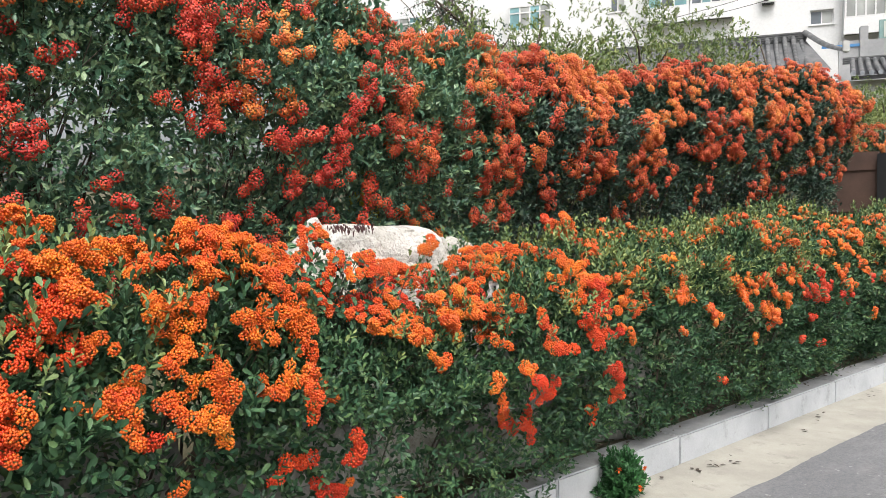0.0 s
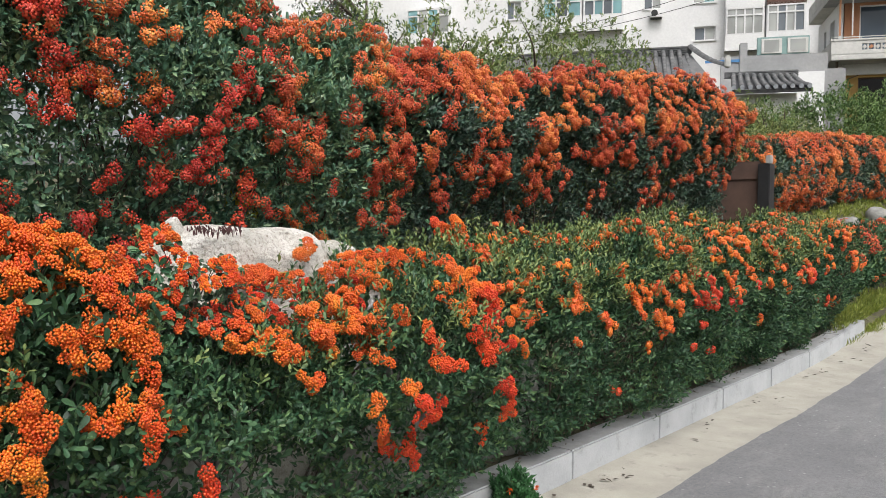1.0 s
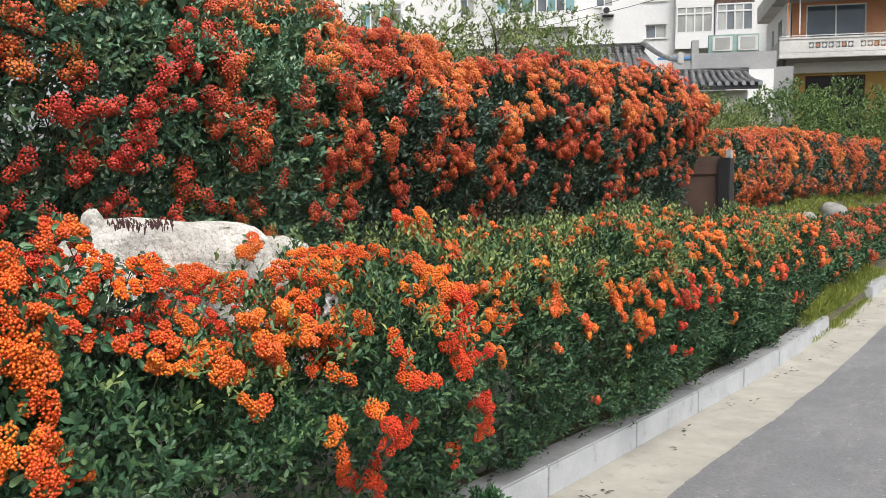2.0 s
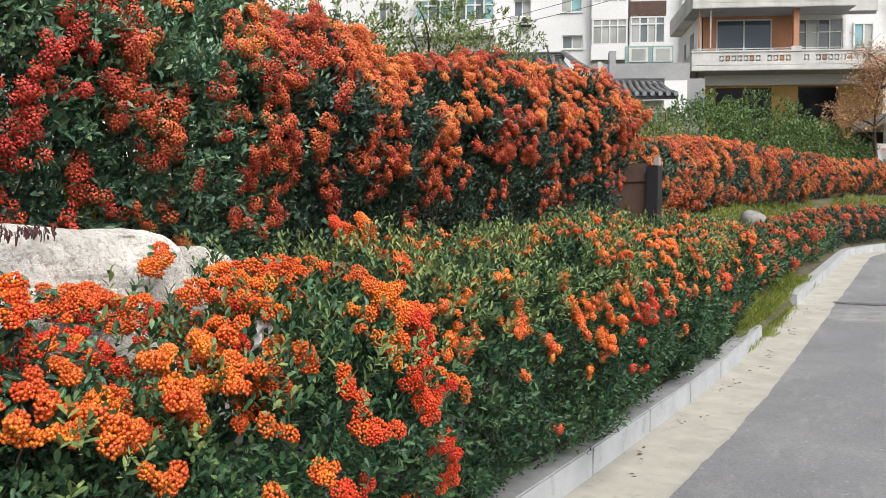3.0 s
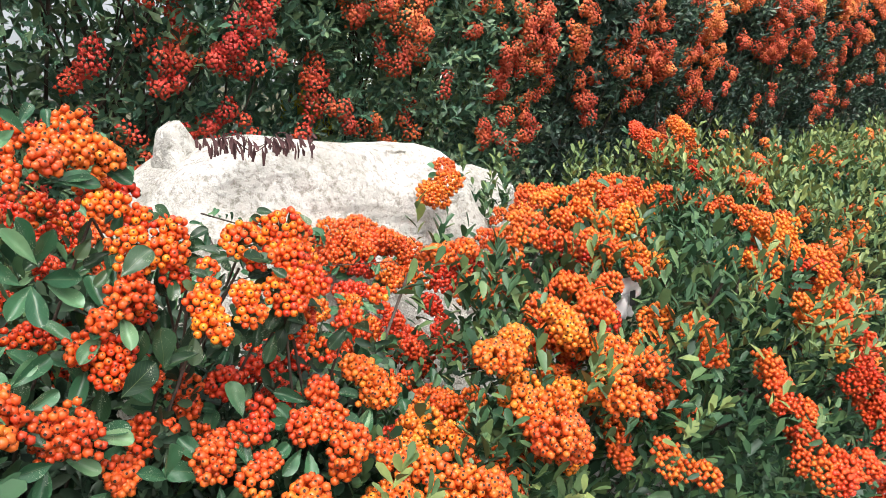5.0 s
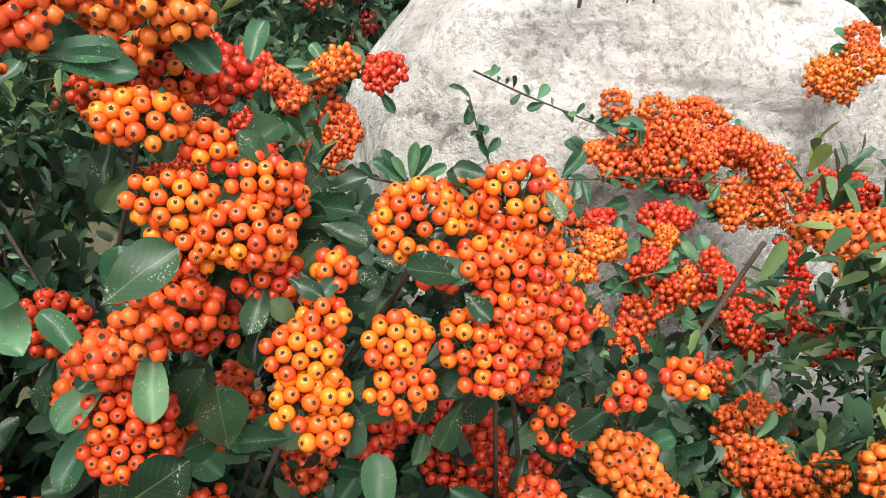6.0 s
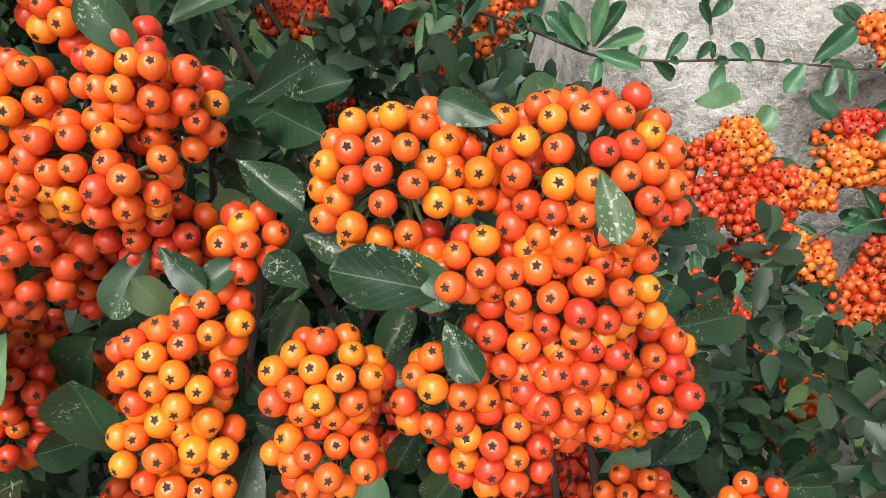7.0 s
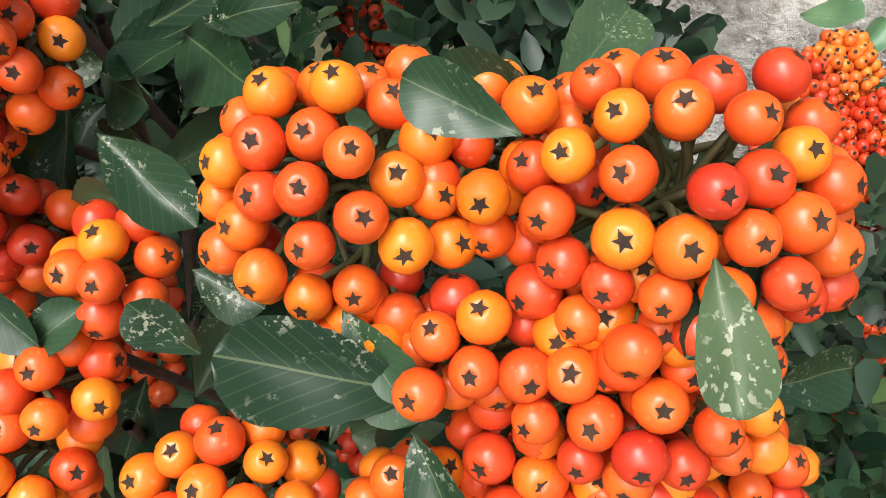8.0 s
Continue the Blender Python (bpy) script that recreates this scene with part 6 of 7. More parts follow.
def villa():
    h = in_bg(tagged(new("terraced_house"), "terraced house with ochre walls and weathered white balconies", "house"), -0.38, -0.15)
    # lower storey
    low = [(9.45, 11.95, 4.6, 7.2), (13.1, 14.9, 4.6, 7.25)]
    part("lower_wall", wall_with_holes(8.9, 16.8, 2.5, 7.45, 35.3, 35.5, low), OCHRE, h, "ochre rendered wall")
    boxed("dark_room", 9.0, 16.8, 37.8, 37.9, 2.5, 7.4, DARK_ROOM, h)
    for x0, x1, z0, z1 in low:
        window("window", h, x0, x1, z0, z1, 35.45, 2 if x0 < 12 else 1, [GLASS_BLACK], RUST, 0.06)
    boxed("beam", 8.9, 16.8, 35.1, 35.55, 7.3, 7.8, WHITE_WALL, h, "white beam under the balcony", 0.02)
    part("side_wall", wall_with_holes(0.0, 4.5, 2.5, 10.5, 0.0, 0.2, [(0.8, 1.7, 8.7, 10.0), (2.6, 3.1, 8.8, 9.9)]), WHITE_WALL, h, "white side wall").matrix_basis = pose(8.85, 35.5, 0, 0, 0, 90)
    boxed("side_room", 9.2, 9.3, 35.7, 39.9, 2.5, 10.4, DARK_ROOM, h)
    # upper storey
    up = [(9.5, 12.0, 8.15, 10.38), (12.95, 15.1, 8.1, 10.35)]
    part("upper_wall", wall_with_holes(8.9, 12.9, 8.05, 10.5, 35.5, 35.7, up[:1]), TERRACOTTA, h, "orange brick wall")
    part("glazed_bay", wall_with_holes(12.9, 15.2, 8.05, 10.5, 35.5, 35.7, up[1:]), OLD_WALL, h)
    boxed("right_wall", 15.2, 16.8, 35.5, 35.7, 8.05, 10.5, WHITE_WALL, h)
    boxed("room_back", 8.9, 16.8, 37.9, 38.0, 8.0, 10.5, GREY_WALL, h)
    window("picture_window", h, 9.5, 12.0, 8.15, 10.38, 35.6, 2, [GLASS_NAVY], FRAME_WHITE, 0.06)
    window("balcony_glazing", h, 12.95, 15.1, 8.1, 10.35, 35.6, 4, [GLASS, GLASS_PALE, GLASS, GLASS], OLD_WALL, 0.05, 9.75)
    window("side_window", h, 15.5, 16.4, 8.8, 10.1, 35.43, 2, [GLASS_TEAL, GLASS_PALE], FRAME_WHITE, 0.07)
    # balconies
    for z0, x1, name in ((7.76, 18.5, "balcony"), (10.52, 15.1, "upper_balcony")):
        boxed(name, 8.1, x1, 34.0, 36.2, z0, z0 + 0.24, OLD_WALL, h, "weathered white balcony slab", 0.02)
        # thin grey sheet over the slab's underside
        boxed("slab_underside", 8.12, x1 - 0.02, 34.01, 36.1, z0 - 0.012, z0 - 0.002, GREY_WALL, h)
        boxed("balcony_side", 8.1, 9.0, 36.2, 39.5, z0, z0 + 0.24, OLD_WALL, h, "", 0.02)
        holes, a, k = [], 9.3, 0
        while a + 0.3 < x1 - 0.2:
            if not 12.3 < a < 12.75:
                holes.append((a, a + 0.2, z0 + 0.4, z0 + 0.66))
            k += 1
            a += 0.26 if k % 7 else 0.5
        part("parapet", wall_with_holes(8.1, x1, z0 + 0.24, z0 + 0.8, 34.0, 34.12, holes), OLD_WALL, h, "stained white parapet with cut openings")
        for j, (a, b, c, d) in enumerate(holes):
            bm = bmesh.new()
            bmesh.ops.create_cube(bm, size=0.17, matrix=Matrix.Translation(((a + b) / 2, 34.06, (c + d) / 2)) @ Matrix.Rotation(radians(45), 4, "Y") @ Matrix.Diagonal((0.8, 0.5, 0.8, 1)))
            part("ornament", bm, TERRACOTTA if j % 4 == 1 else OLD_WALL, h)
        boxed("coping", 8.06, x1 + 0.04, 33.97, 34.16, z0 + 0.8, z0 + 0.88, OLD_WALL, h, "", 0.01)
        boxed("side_parapet", 8.1, 8.22, 34.13, 39.5, z0 + 0.24, z0 + 0.8, OLD_WALL, h)
        part("hand_rail", raw_rail(8.1, x1, 34.05, z0 + 0.95), OLD_WALL, h)
    for x, w, z0, z1, m in ((8.35, 0.1, 4.5, 7.76, BARK), (8.45, 0.07, 8.85, 10.52, TERRACOTTA), (8.95, 0.05, 8.85, 10.52, OLD_WALL), (12.55, 0.24, 8.85, 10.52, TERRACOTTA)):
        boxed("pillar", x, x + w, 34.3, 34.3 + w, z0, z1, m, h)
    boxed("pillar_foot", 12.42, 12.88, 34.2, 34.65, 8.56, 8.85, OLD_WALL, h, "", 0.02)
    for x in (8.66, 8.78):
        boxed("drain_pipe", x, x + 0.06, 35.2, 35.26, 4.5, 7.76, OLD_WALL, h)
    # storey above
    boxed("top_wall", 9.0, 16.8, 36.0, 40.0, 10.8, 13.6, OLD_WALL, h)
    boxed("roof", 8.4, 17.2, 35.2, 40.4, 13.6, 13.85, GREY_WALL, h, "flat concrete roof")


def raw_rail(x0, x1, y, z):
    bm = bmesh.new()
    box(bm, x0, x1, y - 0.015, y + 0.015, z, z + 0.03)
    n = int((x1 - x0) / 1.1)
    for i in range(n + 1):
        x = x0 + 0.02 + (x1 - x0 - 0.04) * i / n
        box(bm, x - 0.012, x + 0.012, y - 0.012, y + 0.012, z - 0.1, z)
    return bm


def apartment():
    h = in_bg(tagged(new("apartment_block"), "long white apartment block with glazed balconies", "apartment building"), 0.25, 0.46)
    small = [(-0.65, 0.45, 13.84, 14.9), (2.4, 3.76, 14.05, 15.2), (2.5, 3.8, 11.68, 12.55), (-9.6, -8.6, 13.7, 14.9), (-19.5, -18.4, 13.0, 14.2)]
    part("facade", wall_with_holes(-30, 26, 1.0, 18.0, 50.0, 50.3, small), WHITE_WALL, h, "white rendered facade")
    boxed("back_room", -30, 26, 50.8, 51.0, 1.0, 18.0, GREY_WALL, h)
    boxed("roof", -30.3, 26.3, 49.7, 60, 18.0, 18.4, GREY_WALL, h)
    for x0, x1, z0, z1 in small:
        window("window", h, x0, x1, z0, z1, 50.2, 2, [GLASS, GLASS_PALE] if x0 < 2 or z0 < 13 else [GLASS_PALE, GLASS_TEAL], FRAME_WHITE, 0.07)
        boxed("window_sill", x0 - 0.08, x1 + 0.08, 49.92, 50.05, z0 - 0.08, z0, WHITE_WALL, h)
    for x0, x1, z0, z1, glass, n in ((-7.05, -4.55, 13.45, 14.85, [GLASS_TEAL, GLASS, GLASS_TEAL], 3), (-4.4, -1.9, 13.45, 14.85, [GLASS, GLASS_TEAL], 4),
                                     (4.35, 6.55, 11.75, 13.42, [GLASS_PALE], 4), (6.75, 8.92, 11.8, 13.5, [GLASS_PALE, GLASS], 4),
                                     (4.35, 6.55, 14.4, 16.0, [GLASS_PALE], 4), (6.75, 8.92, 14.45, 16.0, [GLASS, GLASS_PALE], 4),
                                     (-16.4, -13.4, 12.9, 14.6, [GLASS_TEAL, GLASS_PALE], 4), (10.0, 12.4, 14.4, 16.0, [GLASS_TEAL], 3), (10.0, 12.4, 11.75, 13.4, [GLASS_PALE], 3),
                                     (-26.5, -23.0, 13.0, 14.7, [GLASS_PALE, GLASS_TEAL], 4)):
        window("balcony_window", h, x0, x1, z0, z1, 49.35, n, glass, FRAME_WHITE, 0.09, z0 + (z1 - z0) * 0.72)
        brown = x0 == 6.75 and z0 > 14
        boxed("balcony_front", x0 - 0.05, x1 + 0.05, 49.3, 49.42, z0 - 0.95, z0, RUST if brown else WHITE_WALL, h)
        for x in (x0 - 0.05, x1 - 0.02):
            boxed("balcony_cheek", x, x + 0.07, 49.43, 50.0, z0 - 0.95, z1 + 0.1, WHITE_WALL, h)
        boxed("balcony_lintel", x0 - 0.05, x1 + 0.05, 49.3, 50.0, z1, z1 + 0.12, WHITE_WALL, h)
        boxed("balcony_back", x0, x1, 49.9, 49.98, z0 - 0.9, z1, GREY_WALL, h)
    air_unit(h, -0.25, 49.55, 13.2)


def air_unit(parent, x, y, z):
    u = boxed("air_conditioner", x, x + 0.8, y, y + 0.35, z, z + 0.55, WHITE_WALL, parent, "white outdoor air unit", 0.03)
    bm = bmesh.new()
    bmesh.ops.create_cone(bm, cap_ends=True, segments=20, radius1=0.2, radius2=0.2, depth=0.03, matrix=Matrix.Translation((x + 0.3, y - 0.01, z + 0.27)) @ Matrix.Rotation(radians(90), 4, "X"))
    part("fan_grille", bm, DARK_METAL, u)
    boxed("bracket", x + 0.05, x + 0.75, y + 0.1, y + 0.45, z - 0.06, z, DARK_METAL, u)


def neighbour():
    h = in_bg(tagged(new("neighbour_house"), "plain white house beside the terraced one", "house"))
    part("wall", wall_with_holes(17.6, 28.0, 2.0, 14.5, 39.0, 39.3, [(19.0, 20.3, 8.2, 9.6)]), WHITE_WALL, h)
    boxed("back_room", 17.7, 28.0, 39.6, 39.7, 2.0, 14.4, GREY_WALL, h)
    window("window", h, 19.0, 20.3, 8.2, 9.6, 39.2, 2, [GLASS_TEAL, GLASS], FRAME_WHITE, 0.08)
    boxed("roof", 17.3, 28.3, 38.7, 46, 14.5, 14.8, GREY_WALL, h)
    air_unit(h, 18.2, 38.5, 11.6)


def tile_run(bm, a, b, sag, r, tiles):
    """A run of overlapping half-round tiles from ridge a down to eave b."""
    a, b = Vector(a), Vector(b)
    for i in range(tiles):
        def at(f):
            return a.lerp(b, f) - Vector((0, 0, sag * math.sin(f * math.pi)))
        p, q = at(i / tiles), at((i + 1.12) / tiles if i < tiles - 1 else 1)
        d = (q - p).normalized()
        s = d.cross(Vector((0, 0, 1))).normalized()
        n = s.cross(d)
        ring = []
        for e, rr in ((p, r * 0.88), (q, r)):
            ring.append([bm.verts.new(e + s * rr * math.cos(t) + n * rr * math.sin(t)) for t in np.linspace(0, math.pi, 6)])
        for j in range(5):
            bm.faces.new((ring[0][j], ring[0][j + 1], ring[1][j + 1], ring[1][j]))
        bm.faces.new(ring[1])


def tiled_house():
    h = in_bg(tagged(new("tiled_roof_house"), "old low house with grey curved clay tile roof", "house"))
    # main roof: ridge at the back, slope towards the road, hip at the end
    for k in range(27):
        x = -5.4 + k * 0.28
        end = 7.1 if x < 1.6 else 6.93 - (x - 1.6) * 0.75
        bm = bmesh.new()
        top = (min(x, 1.75), 27.2 - max(0, x - 1.75) * 1.3, end - 0.12)
        tile_run(bm, top, (x + 0.12, 24.4, 5.35 + 0.04 * k / 27), 0.16, 0.085, 11)
        tagged(part("roof_tiling", bm, TILE, h, "", True), kind="stuff")
    bm = bmesh.new()
    box(bm, -5.5, 2.3, 24.3, 27.25, 5.1, 5.12)
    vs = [bm.verts.new(v) for v in ((-5.5, 24.4, 5.25), (2.4, 24.4, 5.28), (1.75, 27.2, 6.78), (-5.5, 27.2, 6.98))]
    bm.faces.new(vs)
    part("roof_bed", bm, TILE, h)
    for i in range(5):
        boxed("ridge_course", -5.5, 1.72 + 0.03 * i, 27.1 - 0.012 * i, 27.4 + 0.012 * i, 6.72 + i * 0.075, 6.785 + i * 0.075, TILE, h, "", 0.012)
    bm = bmesh.new()
    tile_run(bm, (1.7, 27.15, 7.05), (2.85, 25.2, 5.95), 0.12, 0.13, 9)
    part("hip_ridge", bm, TILE, h, "", True)
    bm = bmesh.new()
    box(bm, 2.75, 2.95, 25.05, 25.25, 5.9, 6.3, 0.04)
    part("ridge_end", bm, OLD_WALL, h, "pale ridge end stone")
    # lower wing
    for k in range(10):
        x = 2.9 + k * 0.26
        bm = bmesh.new()
        tile_run(bm, (x * 0.86 + 0.7, 27.0, 5.98 - 0.012 * k), (x + 0.15, 25.0, 5.22 - 0.003 * k), 0.08, 0.085, 8)
        tagged(part("roof_tiling", bm, TILE, h, "", True), kind="stuff")
        bm = bmesh.new()
        bmesh.ops.create_cone(bm, cap_ends=True, segments=12, radius1=0.075, radius2=0.075, depth=0.03, matrix=Matrix.Translation((x + 0.15, 24.97, 5.2 - 0.003 * k)) @ Matrix.Rotation(radians(90), 4, "X"))
        part("eave_tile", bm, EAVE, h, "grey round eave tile")
    bm = bmesh.new()
    vs = [bm.verts.new(v) for v in ((3.0, 25.0, 5.14), (5.5, 25.0, 5.1), (5.3, 27.0, 5.82), (3.1, 27.0, 5.92))]
    bm.faces.new(vs)
    box(bm, 3.0, 5.45, 25.02, 25.1, 5.0, 5.12)
    part("wing_bed", bm, DARK_METAL, h)
    for i in range(3):
        boxed("wing_ridge", 2.9, 5.35, 26.95, 27.2, 5.86 + i * 0.07, 5.92 + i * 0.07, TILE, h, "", 0.01)
    boxed("house_wall", -5.2, 5.1, 25.6, 26.6, 2.0, 5.05, WHITE_WALL, h)
    boxed("house_body", -5.2, 5.0, 26.6, 30.0, 2.0, 5.0, WHITE_WALL, h)


def yard():
    w = in_bg(tagged(new("yard_wall"), "grey cement yard wall with white lower face", "wall", kind="structure"))
    boxed("white_face", 5.0, 6.75, 30.0, 30.25, 2.0, 6.5, WHITE_WALL, w)
    boxed("cement_face", 3.0, 6.9, 30.3, 30.55, 2.0, 7.25, GREY_WALL, w)
    boxed("gate_pillar", 3.7, 3.98, 30.2, 30.6, 6.4, 7.75, GREY_WALL, w, "", 0.02)
    boxed("dark_side", 6.76, 8.1, 33.0, 33.2, 2.0, 7.1, GREY_WALL, w)
    boxed("blue_pipe", 2.4, 3.7, 30.25, 30.29, 7.02, 7.12, BLUE, w)
    cab = in_bg(tagged(new("yard_cabinet"), "weathered teal cabinet with two glazed doors", "cabinet"))
    boxed("body", 4.35, 6.25, 30.32, 30.52, 7.25, 7.95, TEAL, cab, "", 0.01)
    for x in (4.5, 5.45):
        d = boxed("door", x, x + 0.75, 30.28, 30.315, 7.3, 7.88, OLD_WALL, cab, "", 0.01)
        boxed("pane", x + 0.1, x + 0.65, 30.27, 30.285, 7.36, 7.82, GLASS_PALE, d)
    shed = in_bg(tagged(new("concrete_shed"), "open concrete shed with weathered white slab roof", "shed"), 1.6)
    boxed("slab", 11.4, 14.3, 27.0, 30.0, 4.38, 4.75, OLD_WALL, shed, "", 0.02)
    boxed("beam", 11.5, 14.2, 27.15, 27.4, 4.15, 4.38, OLD_WALL, shed, "", 0.01)
    boxed("post", 13.9, 14.2, 27.15, 27.4, 2.4, 4.15, OLD_WALL, shed, "", 0.01)
    boxed("post", 11.5, 11.75, 27.15, 27.4, 2.4, 4.15, OLD_WALL, shed, "", 0.01)
    boxed("back_wall", 11.4, 14.3, 29.8, 30.0, 2.4, 4.38, DARK_METAL, shed)
    ban = in_bg(tagged(new("banner"), "white printed banner with pale red marks hung on the shed", "banner"), 0.95, -0.2)
    bm = bmesh.new()
    bmesh.ops.create_grid(bm, x_segments=24, y_segments=8, size=1.0)
    for v in bm.verts:
        x, z = v.co.x, v.co.y
        v.co = Vector((12.65 + 0.97 * x, 26.95 + 0.03 * math.sin(5 * x + z), 3.58 + 0.32 * z - 0.05 * (1 - x * x) + 0.03 * x))
    part("cloth", bm, BANNER, ban, "", True)
    for x0, x1, z in ((11.9, 12.7, 3.68), (12.0, 12.9, 3.5), (13.0, 13.4, 3.6)):
        boxed("printed_bar", x0, x1, 26.89, 26.905, z - 0.035, z + 0.035, PINK, ban)
    for x in (11.7, 13.6):
        boxed("cord", x - 0.01, x + 0.01, 26.96, 27.2, 3.85, 4.2, DARK_METAL, ban)
    st = in_bg(tagged(new("outdoor_stair"), "dark outdoor stair with a thin metal rail", "stairs"), 1.6)
    for i in range(10):
        boxed("step", 14.5 + i * 0.24, 16.6, 28.0 + i * 0.02, 29.2, 4.6 - 0.18 * (i + 1), 4.6 - 0.18 * i, GREY_WALL, st)
    for i in range(10):
        x = 14.55 + i * 0.24
        boxed("baluster", x, x + 0.025, 27.94, 27.965, 4.6 - 0.18 * i - 0.15, 5.3 - 0.18 * i, DARK_METAL, st)
    part("handrail", tubes_bm((14.5, 27.95, 5.35), (16.8, 27.95, 3.6), 0.025), DARK_METAL, st)


def tubes_bm(a, b, r):
    bm = bmesh.new()
    a, b = Vector(a), Vector(b)
    bmesh.ops.create_cone(bm, cap_ends=True, segments=8, radius1=r, radius2=r, depth=(b - a).length,
                          matrix=Matrix.Translation((a + b) / 2) @ (b - a).to_track_quat("Z", "Y").to_matrix().to_4x4())
    return bm


villa()
apartment()
neighbour()
tiled_house()
yard()

# ------------------------------------------------------------ the gate between the hedges
gate = tagged(empty("iron_gate", (-1.9, 12.4, 1.02)), "rusty brown sheet-iron gate with a dark post", "gate")
boxed("panel", -0.75, -0.11, 0.03, 0.07, 0.0, 1.16, RUST, gate, "rusty sheet panel", 0.01)
boxed("post", -0.11, 0.06, -0.05, 0.17, -0.1, 1.12, DARK_METAL, gate, "dark steel post", 0.01)
boxed("post_cap", -0.02, 0.06, 0.0, 0.1, 1.12, 1.24, GREY_WALL, gate, "pale box on the post", 0.01)
for z in (0.3, 0.9):
    boxed("rail", -0.73, -0.112, 0.012, 0.028, z, z + 0.05, RUST, gate)

# ------------------------------------------------------------ roadside things
def lathe(prof, seg=24):
    bm = bmesh.new()
    rings = [[bm.verts.new((r * math.cos(a), r * math.sin(a), z)) for a in np.arange(seg) * 2 * math.pi / seg] for r, z in prof]
    for p, q in zip(rings, rings[1:]):
        for j in range(seg):
            bm.faces.new((p[j], p[(j + 1) % seg], q[(j + 1) % seg], q[j]))
    bm.faces.new(rings[0][::-1])
    bm.faces.new(rings[-1])
    return bm


def pin_cone(label):
    ob = tagged(new("road_cone"), label, "traffic cone", "road cones")
    part("body", lathe([(0.15, 0.0), (0.155, 0.05), (0.145, 0.14), (0.105, 0.26), (0.058, 0.37), (0.05, 0.43), (0.072, 0.5), (0.098, 0.57)]), CONE, ob, "", True)
    part("band", lathe([(0.1, 0.57), (0.105, 0.63), (0.1, 0.68)]), CONE_PALE, ob, "pale band", True)
    part("head", lathe([(0.099, 0.68), (0.088, 0.72), (0.06, 0.75), (0.03, 0.76)]), CONE, ob, "", True)
    part("grip", lathe([(0.025, 0.755), (0.03, 0.78), (0.015, 0.79)]), DARK_METAL, ob, "", True)
    return ob


cone = pin_cone("upright pin-shaped faded orange plastic road cone")
cone.matrix_basis = pose(1.38, 23.2, float(road_z(23.2)) + 0.01, 0, 0, 20)
fallen = copy_thing(cone, pose(1.75, 24.0, float(road_z(24.0)) + 0.15, 0, 88, 60))
tagged(fallen, "faded orange plastic road cone lying on its side")


def blades(name, label, spots, height, mat, seed, cat, per=60, thin=0.004, kind=""):
    rng = np.random.default_rng(seed)
    P = np.repeat(np.array(spots, float), per, 0) + rng.normal(0, 1, (len(spots) * per, 3)) * np.array((0.05, 0.09, 0))
    P[:, 2] = np.maximum(ground_z(P[:, 0], P[:, 1]), road_z(P[:, 1])) - 0.01
    D = unit(rng.normal(0, 0.45, P.shape) + np.array((0.15, 0, 1.0)))
    Lh = height * rng.uniform(0.4, 1.2, len(P))
    N = unit(rng.normal(size=P.shape) + np.array((0.5, 0, 0)))
    V, T = stamp(LEAF_SHAPES[1], P, frames_of(D, N, Lh, np.full(len(P), thin)))
    return tagged(raw(name, V, T, mat), label, cat, kind=kind)


gr = np.random.default_rng(3)
blades("grass", "long yellow-green grass along the kerb", [(-0.26 + gr.normal(0, 0.08), y, 0) for y in np.arange(9.7, 14.5, 0.06)], 0.11, GRASS, 4, "grass", 60, 0.0045, "stuff")
blades("grass", "grass spilling over the gap in the kerb", [(-0.12 + gr.normal(0, 0.045), y, 0) for y in np.arange(9.25, 12.2, 0.035)], 0.075, GRASS, 14, "grass", 40, 0.0045, "stuff")
blades("weeds", "short weeds and grass at the foot of the hedge", [(-0.27 + gr.normal(0, 0.04), y, 0) for y in np.arange(3.2, 9.5, 0.06)], 0.08, LEAF_NEAR, 5, "grass", 10, 0.006, "stuff")
blades("bank_grass", "grass on the bank below the far hedge", [(float(kerb_x(y)) - 1.5 + gr.normal(0, 0.35), y, 0) for y in np.arange(11.5, 26, 0.05)], 0.14, GRASS, 6, "grass", 36, 0.009, "stuff")

# feathery plant at the kerb with a few orange flowers
tuft = tagged(empty("marigold_plant", (0.1, 3.38, 0.0)), "feathery green marigold plant with small orange flowers at the kerb", "plant")
rng = np.random.default_rng(12)
d = unit(rng.normal(size=(240, 3)) + np.array((0.15, 0, 0.35)))
d[:, 2] = np.abs(d[:, 2])
tips = d * np.array((0.12, 0.14, 0.2)) * rng.uniform(0.5, 1.05, (240, 1)) + np.array((0, 0, 0.03))
V, T = leaves_on(tips, d + np.array((0, 0, 0.4)), 14, 0.035, 0, rng, 0.8)
fol = raw("foliage", V, T, TUFT, tuft, kind="stuff")
for p in ((0.1, 0.05, 0.14), (0.06, -0.1, 0.16), (0.12, -0.02, 0.07)):
    q = np.tile(np.array(p), (14, 1))
    V, T = stamp(LEAF_SHAPES[1], q, frames_of(unit(np.random.default_rng(int(p[2] * 1000)).normal(size=(14, 3)) + np.array((0.3, 0, 0.6))), np.tile((0, 0, 1.0), (14, 1)) + 0.01, np.full(14, 0.016), np.full(14, 0.012)))
    raw("flower", V, T, BERRY_ORANGE, tuft, "small orange flower")

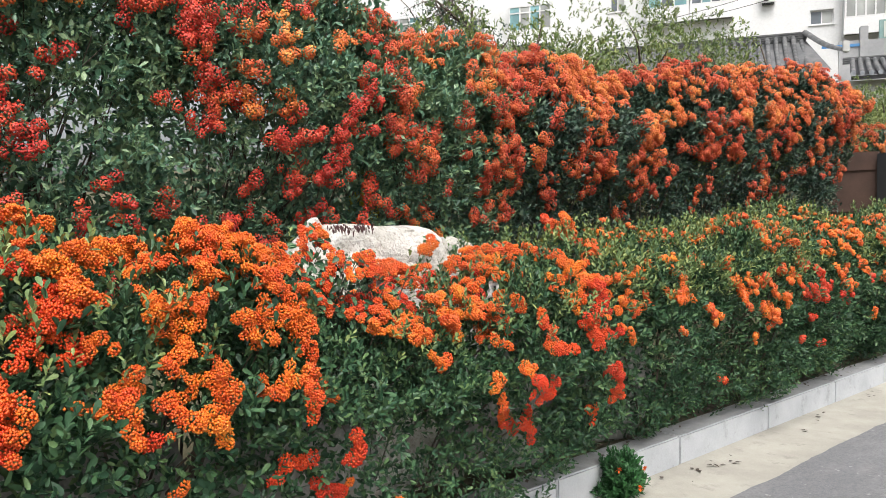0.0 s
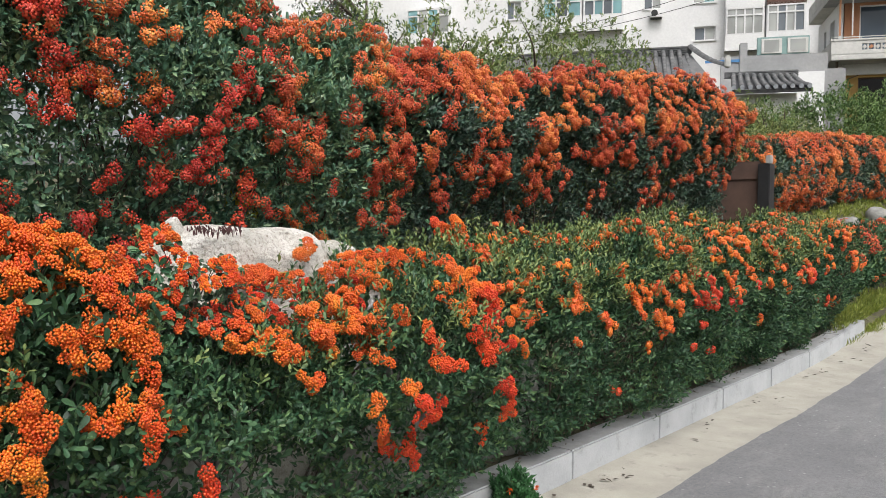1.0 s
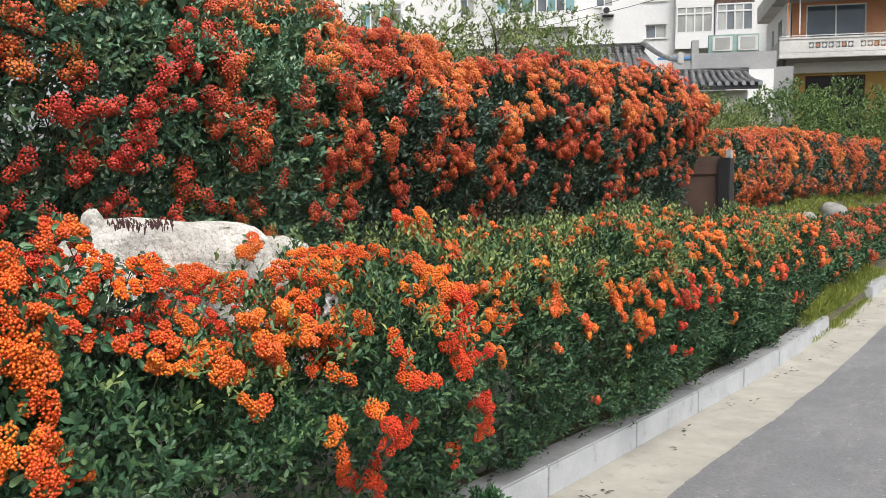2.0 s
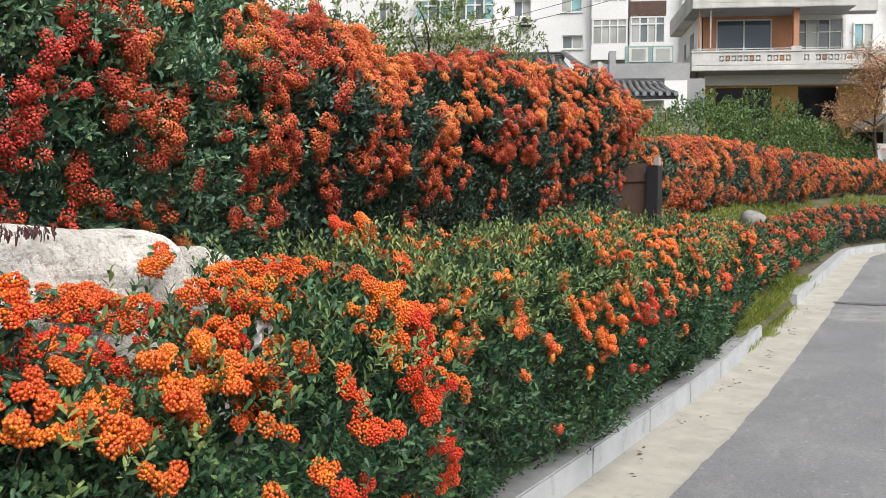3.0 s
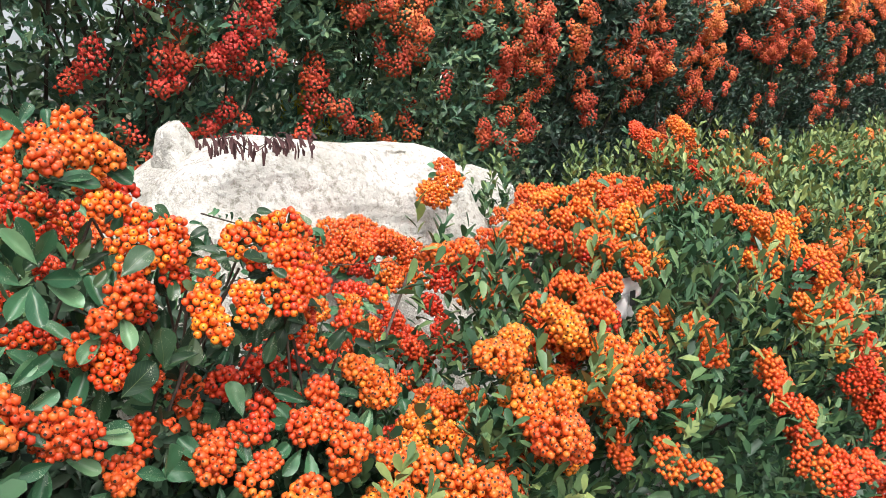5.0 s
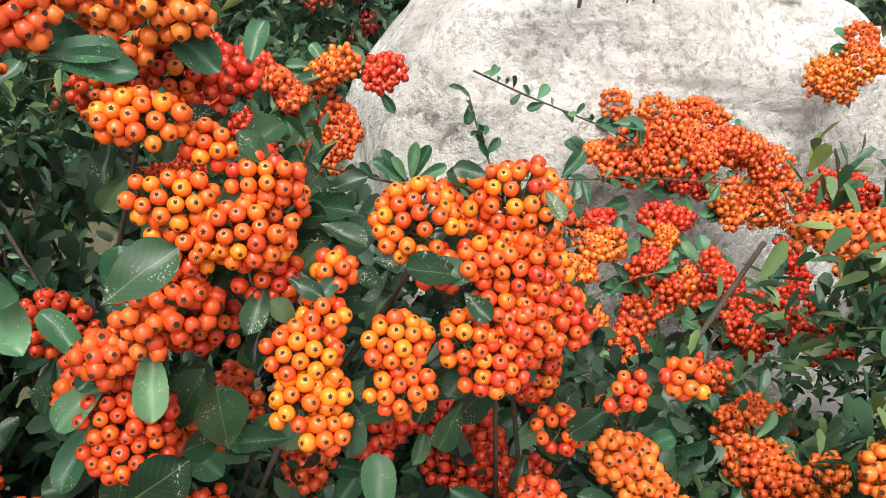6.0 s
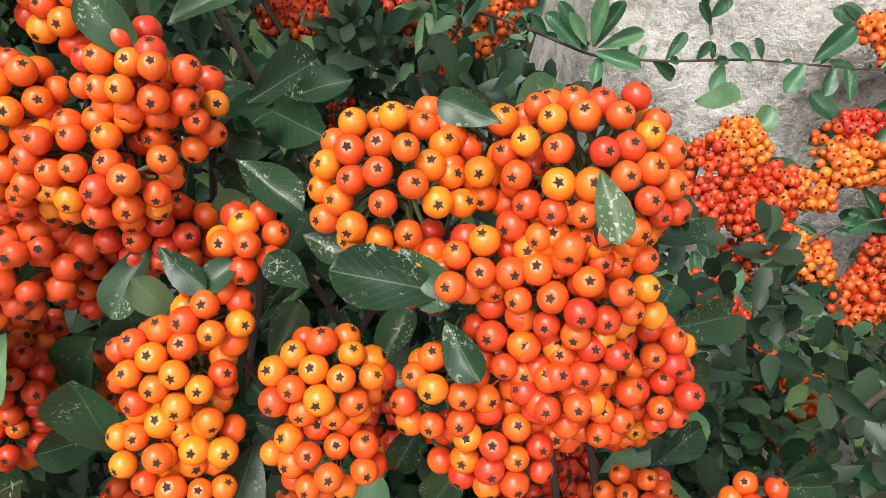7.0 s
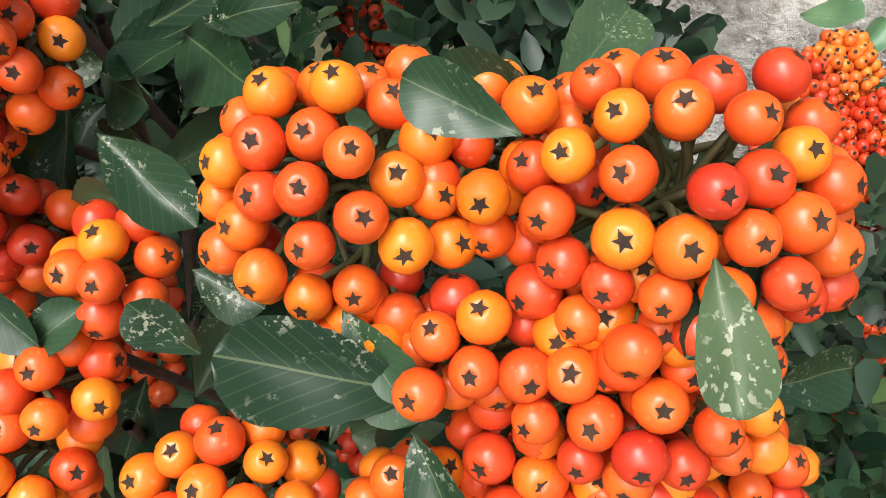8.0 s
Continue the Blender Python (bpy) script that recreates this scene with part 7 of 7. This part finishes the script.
# stones at the foot of the far hedge, and dry litter in the gutter
for i, (x, y, r) in enumerate(((-1.35, 14.6, 0.24), (-1.3, 16.5, 0.3), (-1.1, 17.6, 0.25), (-0.95, 18.9, 0.34), (-0.8, 20.2, 0.28))):
    rock("bank_stone", "pale grey stone below the far hedge", (x, y, float(ground_z(x, y)) + r * 0.3), (r * 0.8, r * 1.3, r * 0.8), 20 + i, ROCK_GREY, 10 * i, sub=3)["group"] = "bank stones"
lit = np.random.default_rng(31)
P = []
for y in (3.9, 4.2, 5.42, 6.5, 7.6, 8.5, 9.3, 10.6, 12.2, 13.0):
    n = lit.integers(3, 9)
    P.append(np.stack([lit.normal(0.16, 0.08, n), y + lit.normal(0, 0.16, n), np.zeros(n)], 1))
P = np.concatenate(P)
P = P[P[:, 0] > 0.02]
P[:, 2] = road_z(P[:, 1]) + 0.006
n = 1100
Q = np.stack([-0.13 - np.abs(lit.normal(0, 0.13, n)) + 0.12 * (lit.uniform(0, 1, n) < 0.12), lit.uniform(2.8, 10.5, n), np.zeros(n)], 1)
Q[:, 2] = np.maximum(ground_z(Q[:, 0], Q[:, 1]), road_z(Q[:, 1]) + 0.148) + 0.012
P = np.concatenate([P, Q])
V, T = stamp(LEAF_SHAPES[1], P, frames_of(unit(lit.normal(size=P.shape) * (1, 1, 0.12)), np.tile((0.0, 0.1, 1.0), (len(P), 1)), lit.uniform(0.02, 0.05, len(P)), lit.uniform(0.01, 0.025, len(P))))
tagged(raw("dry_leaves", V, T, BARK), "dry brown leaves fallen in the gutter", "leaf litter", kind="stuff")

# yellow bush seen through the tall hedge
bush("yellow_bush", "small bright yellow-leaved bush among dark shrubs", (-1.78, 3.28, float(ground_z(-1.78, 3.28))), (0.16, 0.16, 1.53 - float(ground_z(-1.78, 3.28))), 420, 0.035, LEAF_YELLOW, 170, crown_only=True)

# moss stain on the boulder's top, its strokes built as added withered leaves
creeper = tagged(empty("dry_creeper", (-0.335, 2.225, 1.262)), "dark maroon moss stain on the boulder's top, modelled as leaf strokes", "creeper")
cr = np.random.default_rng(44)
for k in range(2):
    p = np.stack([np.linspace(-0.04, 0.0, 12) + 0.012 * k, np.linspace(-0.1, 0.01, 12), 0.02 - 0.008 * k + 0.012 * np.sin(np.linspace(0, 9, 12) + k)], 1)
    V, T = tubes([p], [0.0013], [0.0008], 5)
    raw("vine", V, T, MOSS_MAROON, creeper)
n = 90
f = cr.uniform(0, 1, n)
P = np.stack([-0.04 + 0.04 * f + cr.uniform(0, 0.03, n), -0.15 + 0.19 * f, 0.022 + cr.normal(0, 0.006, n)], 1)
D = unit(np.array((0.25, 0, -1.0)) + cr.normal(0, 0.25, (n, 3)))
V, T = stamp(LEAF_SHAPES[1], P, frames_of(D, np.tile((1.0, 0, 0.2), (n, 1)), cr.uniform(0.012, 0.036, n), cr.uniform(0.004, 0.009, n)))
raw("withered_leaf", V, T, MOSS_MAROON, creeper, kind="stuff")

# cables between the houses
for k, (a, b) in enumerate((((-9.0, 47.5, 12.2), (9.0, 44.0, 15.4)), ((-9.0, 47.6, 12.0), (9.0, 44.0, 14.6)), ((4.5, 34.5, 6.9), (9.0, 35.0, 7.1)))):
    t = np.linspace(0, 1, 20)[:, None]
    p = np.array(a) + (np.array(b) - np.array(a)) * t - np.array((0, 0, 0.5)) * np.sin(t * math.pi)
    V, T = tubes([p], [0.018], [0.018], 5)
    in_bg(tagged(raw("power_cable", V, T, DARK_METAL), "thin dark overhead cable between houses", "cable", "cables"))

# torn white scrap caught in the hedge
scrap = tagged(empty("plastic_scrap", (0.175, 2.43, 1.02)), "torn white plastic scrap caught among the berries", "litter", "torn scraps")
for at_, wide_, tall_, seed_ in (((0.0, 0.03, 0.02), 0.024, 0.03, 2), ((0.0, -0.05, -0.02), 0.018, 0.024, 6)):
    bm = bmesh.new()
    bmesh.ops.create_grid(bm, x_segments=12, y_segments=12, size=1.0)
    for v in bm.verts:
        a, b = v.co.x, v.co.y
        w = 1 + 0.35 * noise.noise(Vector((a * 1.6, b * 1.6, seed_)))
        v.co = Vector((0.012 * noise.noise(Vector((a * 2.2, b * 2.2, seed_ + 4))) + 0.006 * b, a * wide_ * w, b * tall_ * w)) + Vector(at_)
    sheet = part("sheet", bm, BANNER, scrap, "crumpled white film", True)
boxed("printed_mark", 0.008, 0.0095, 0.028, 0.04, 0.012, 0.034, DARK_METAL, scrap, "dark printed mark")
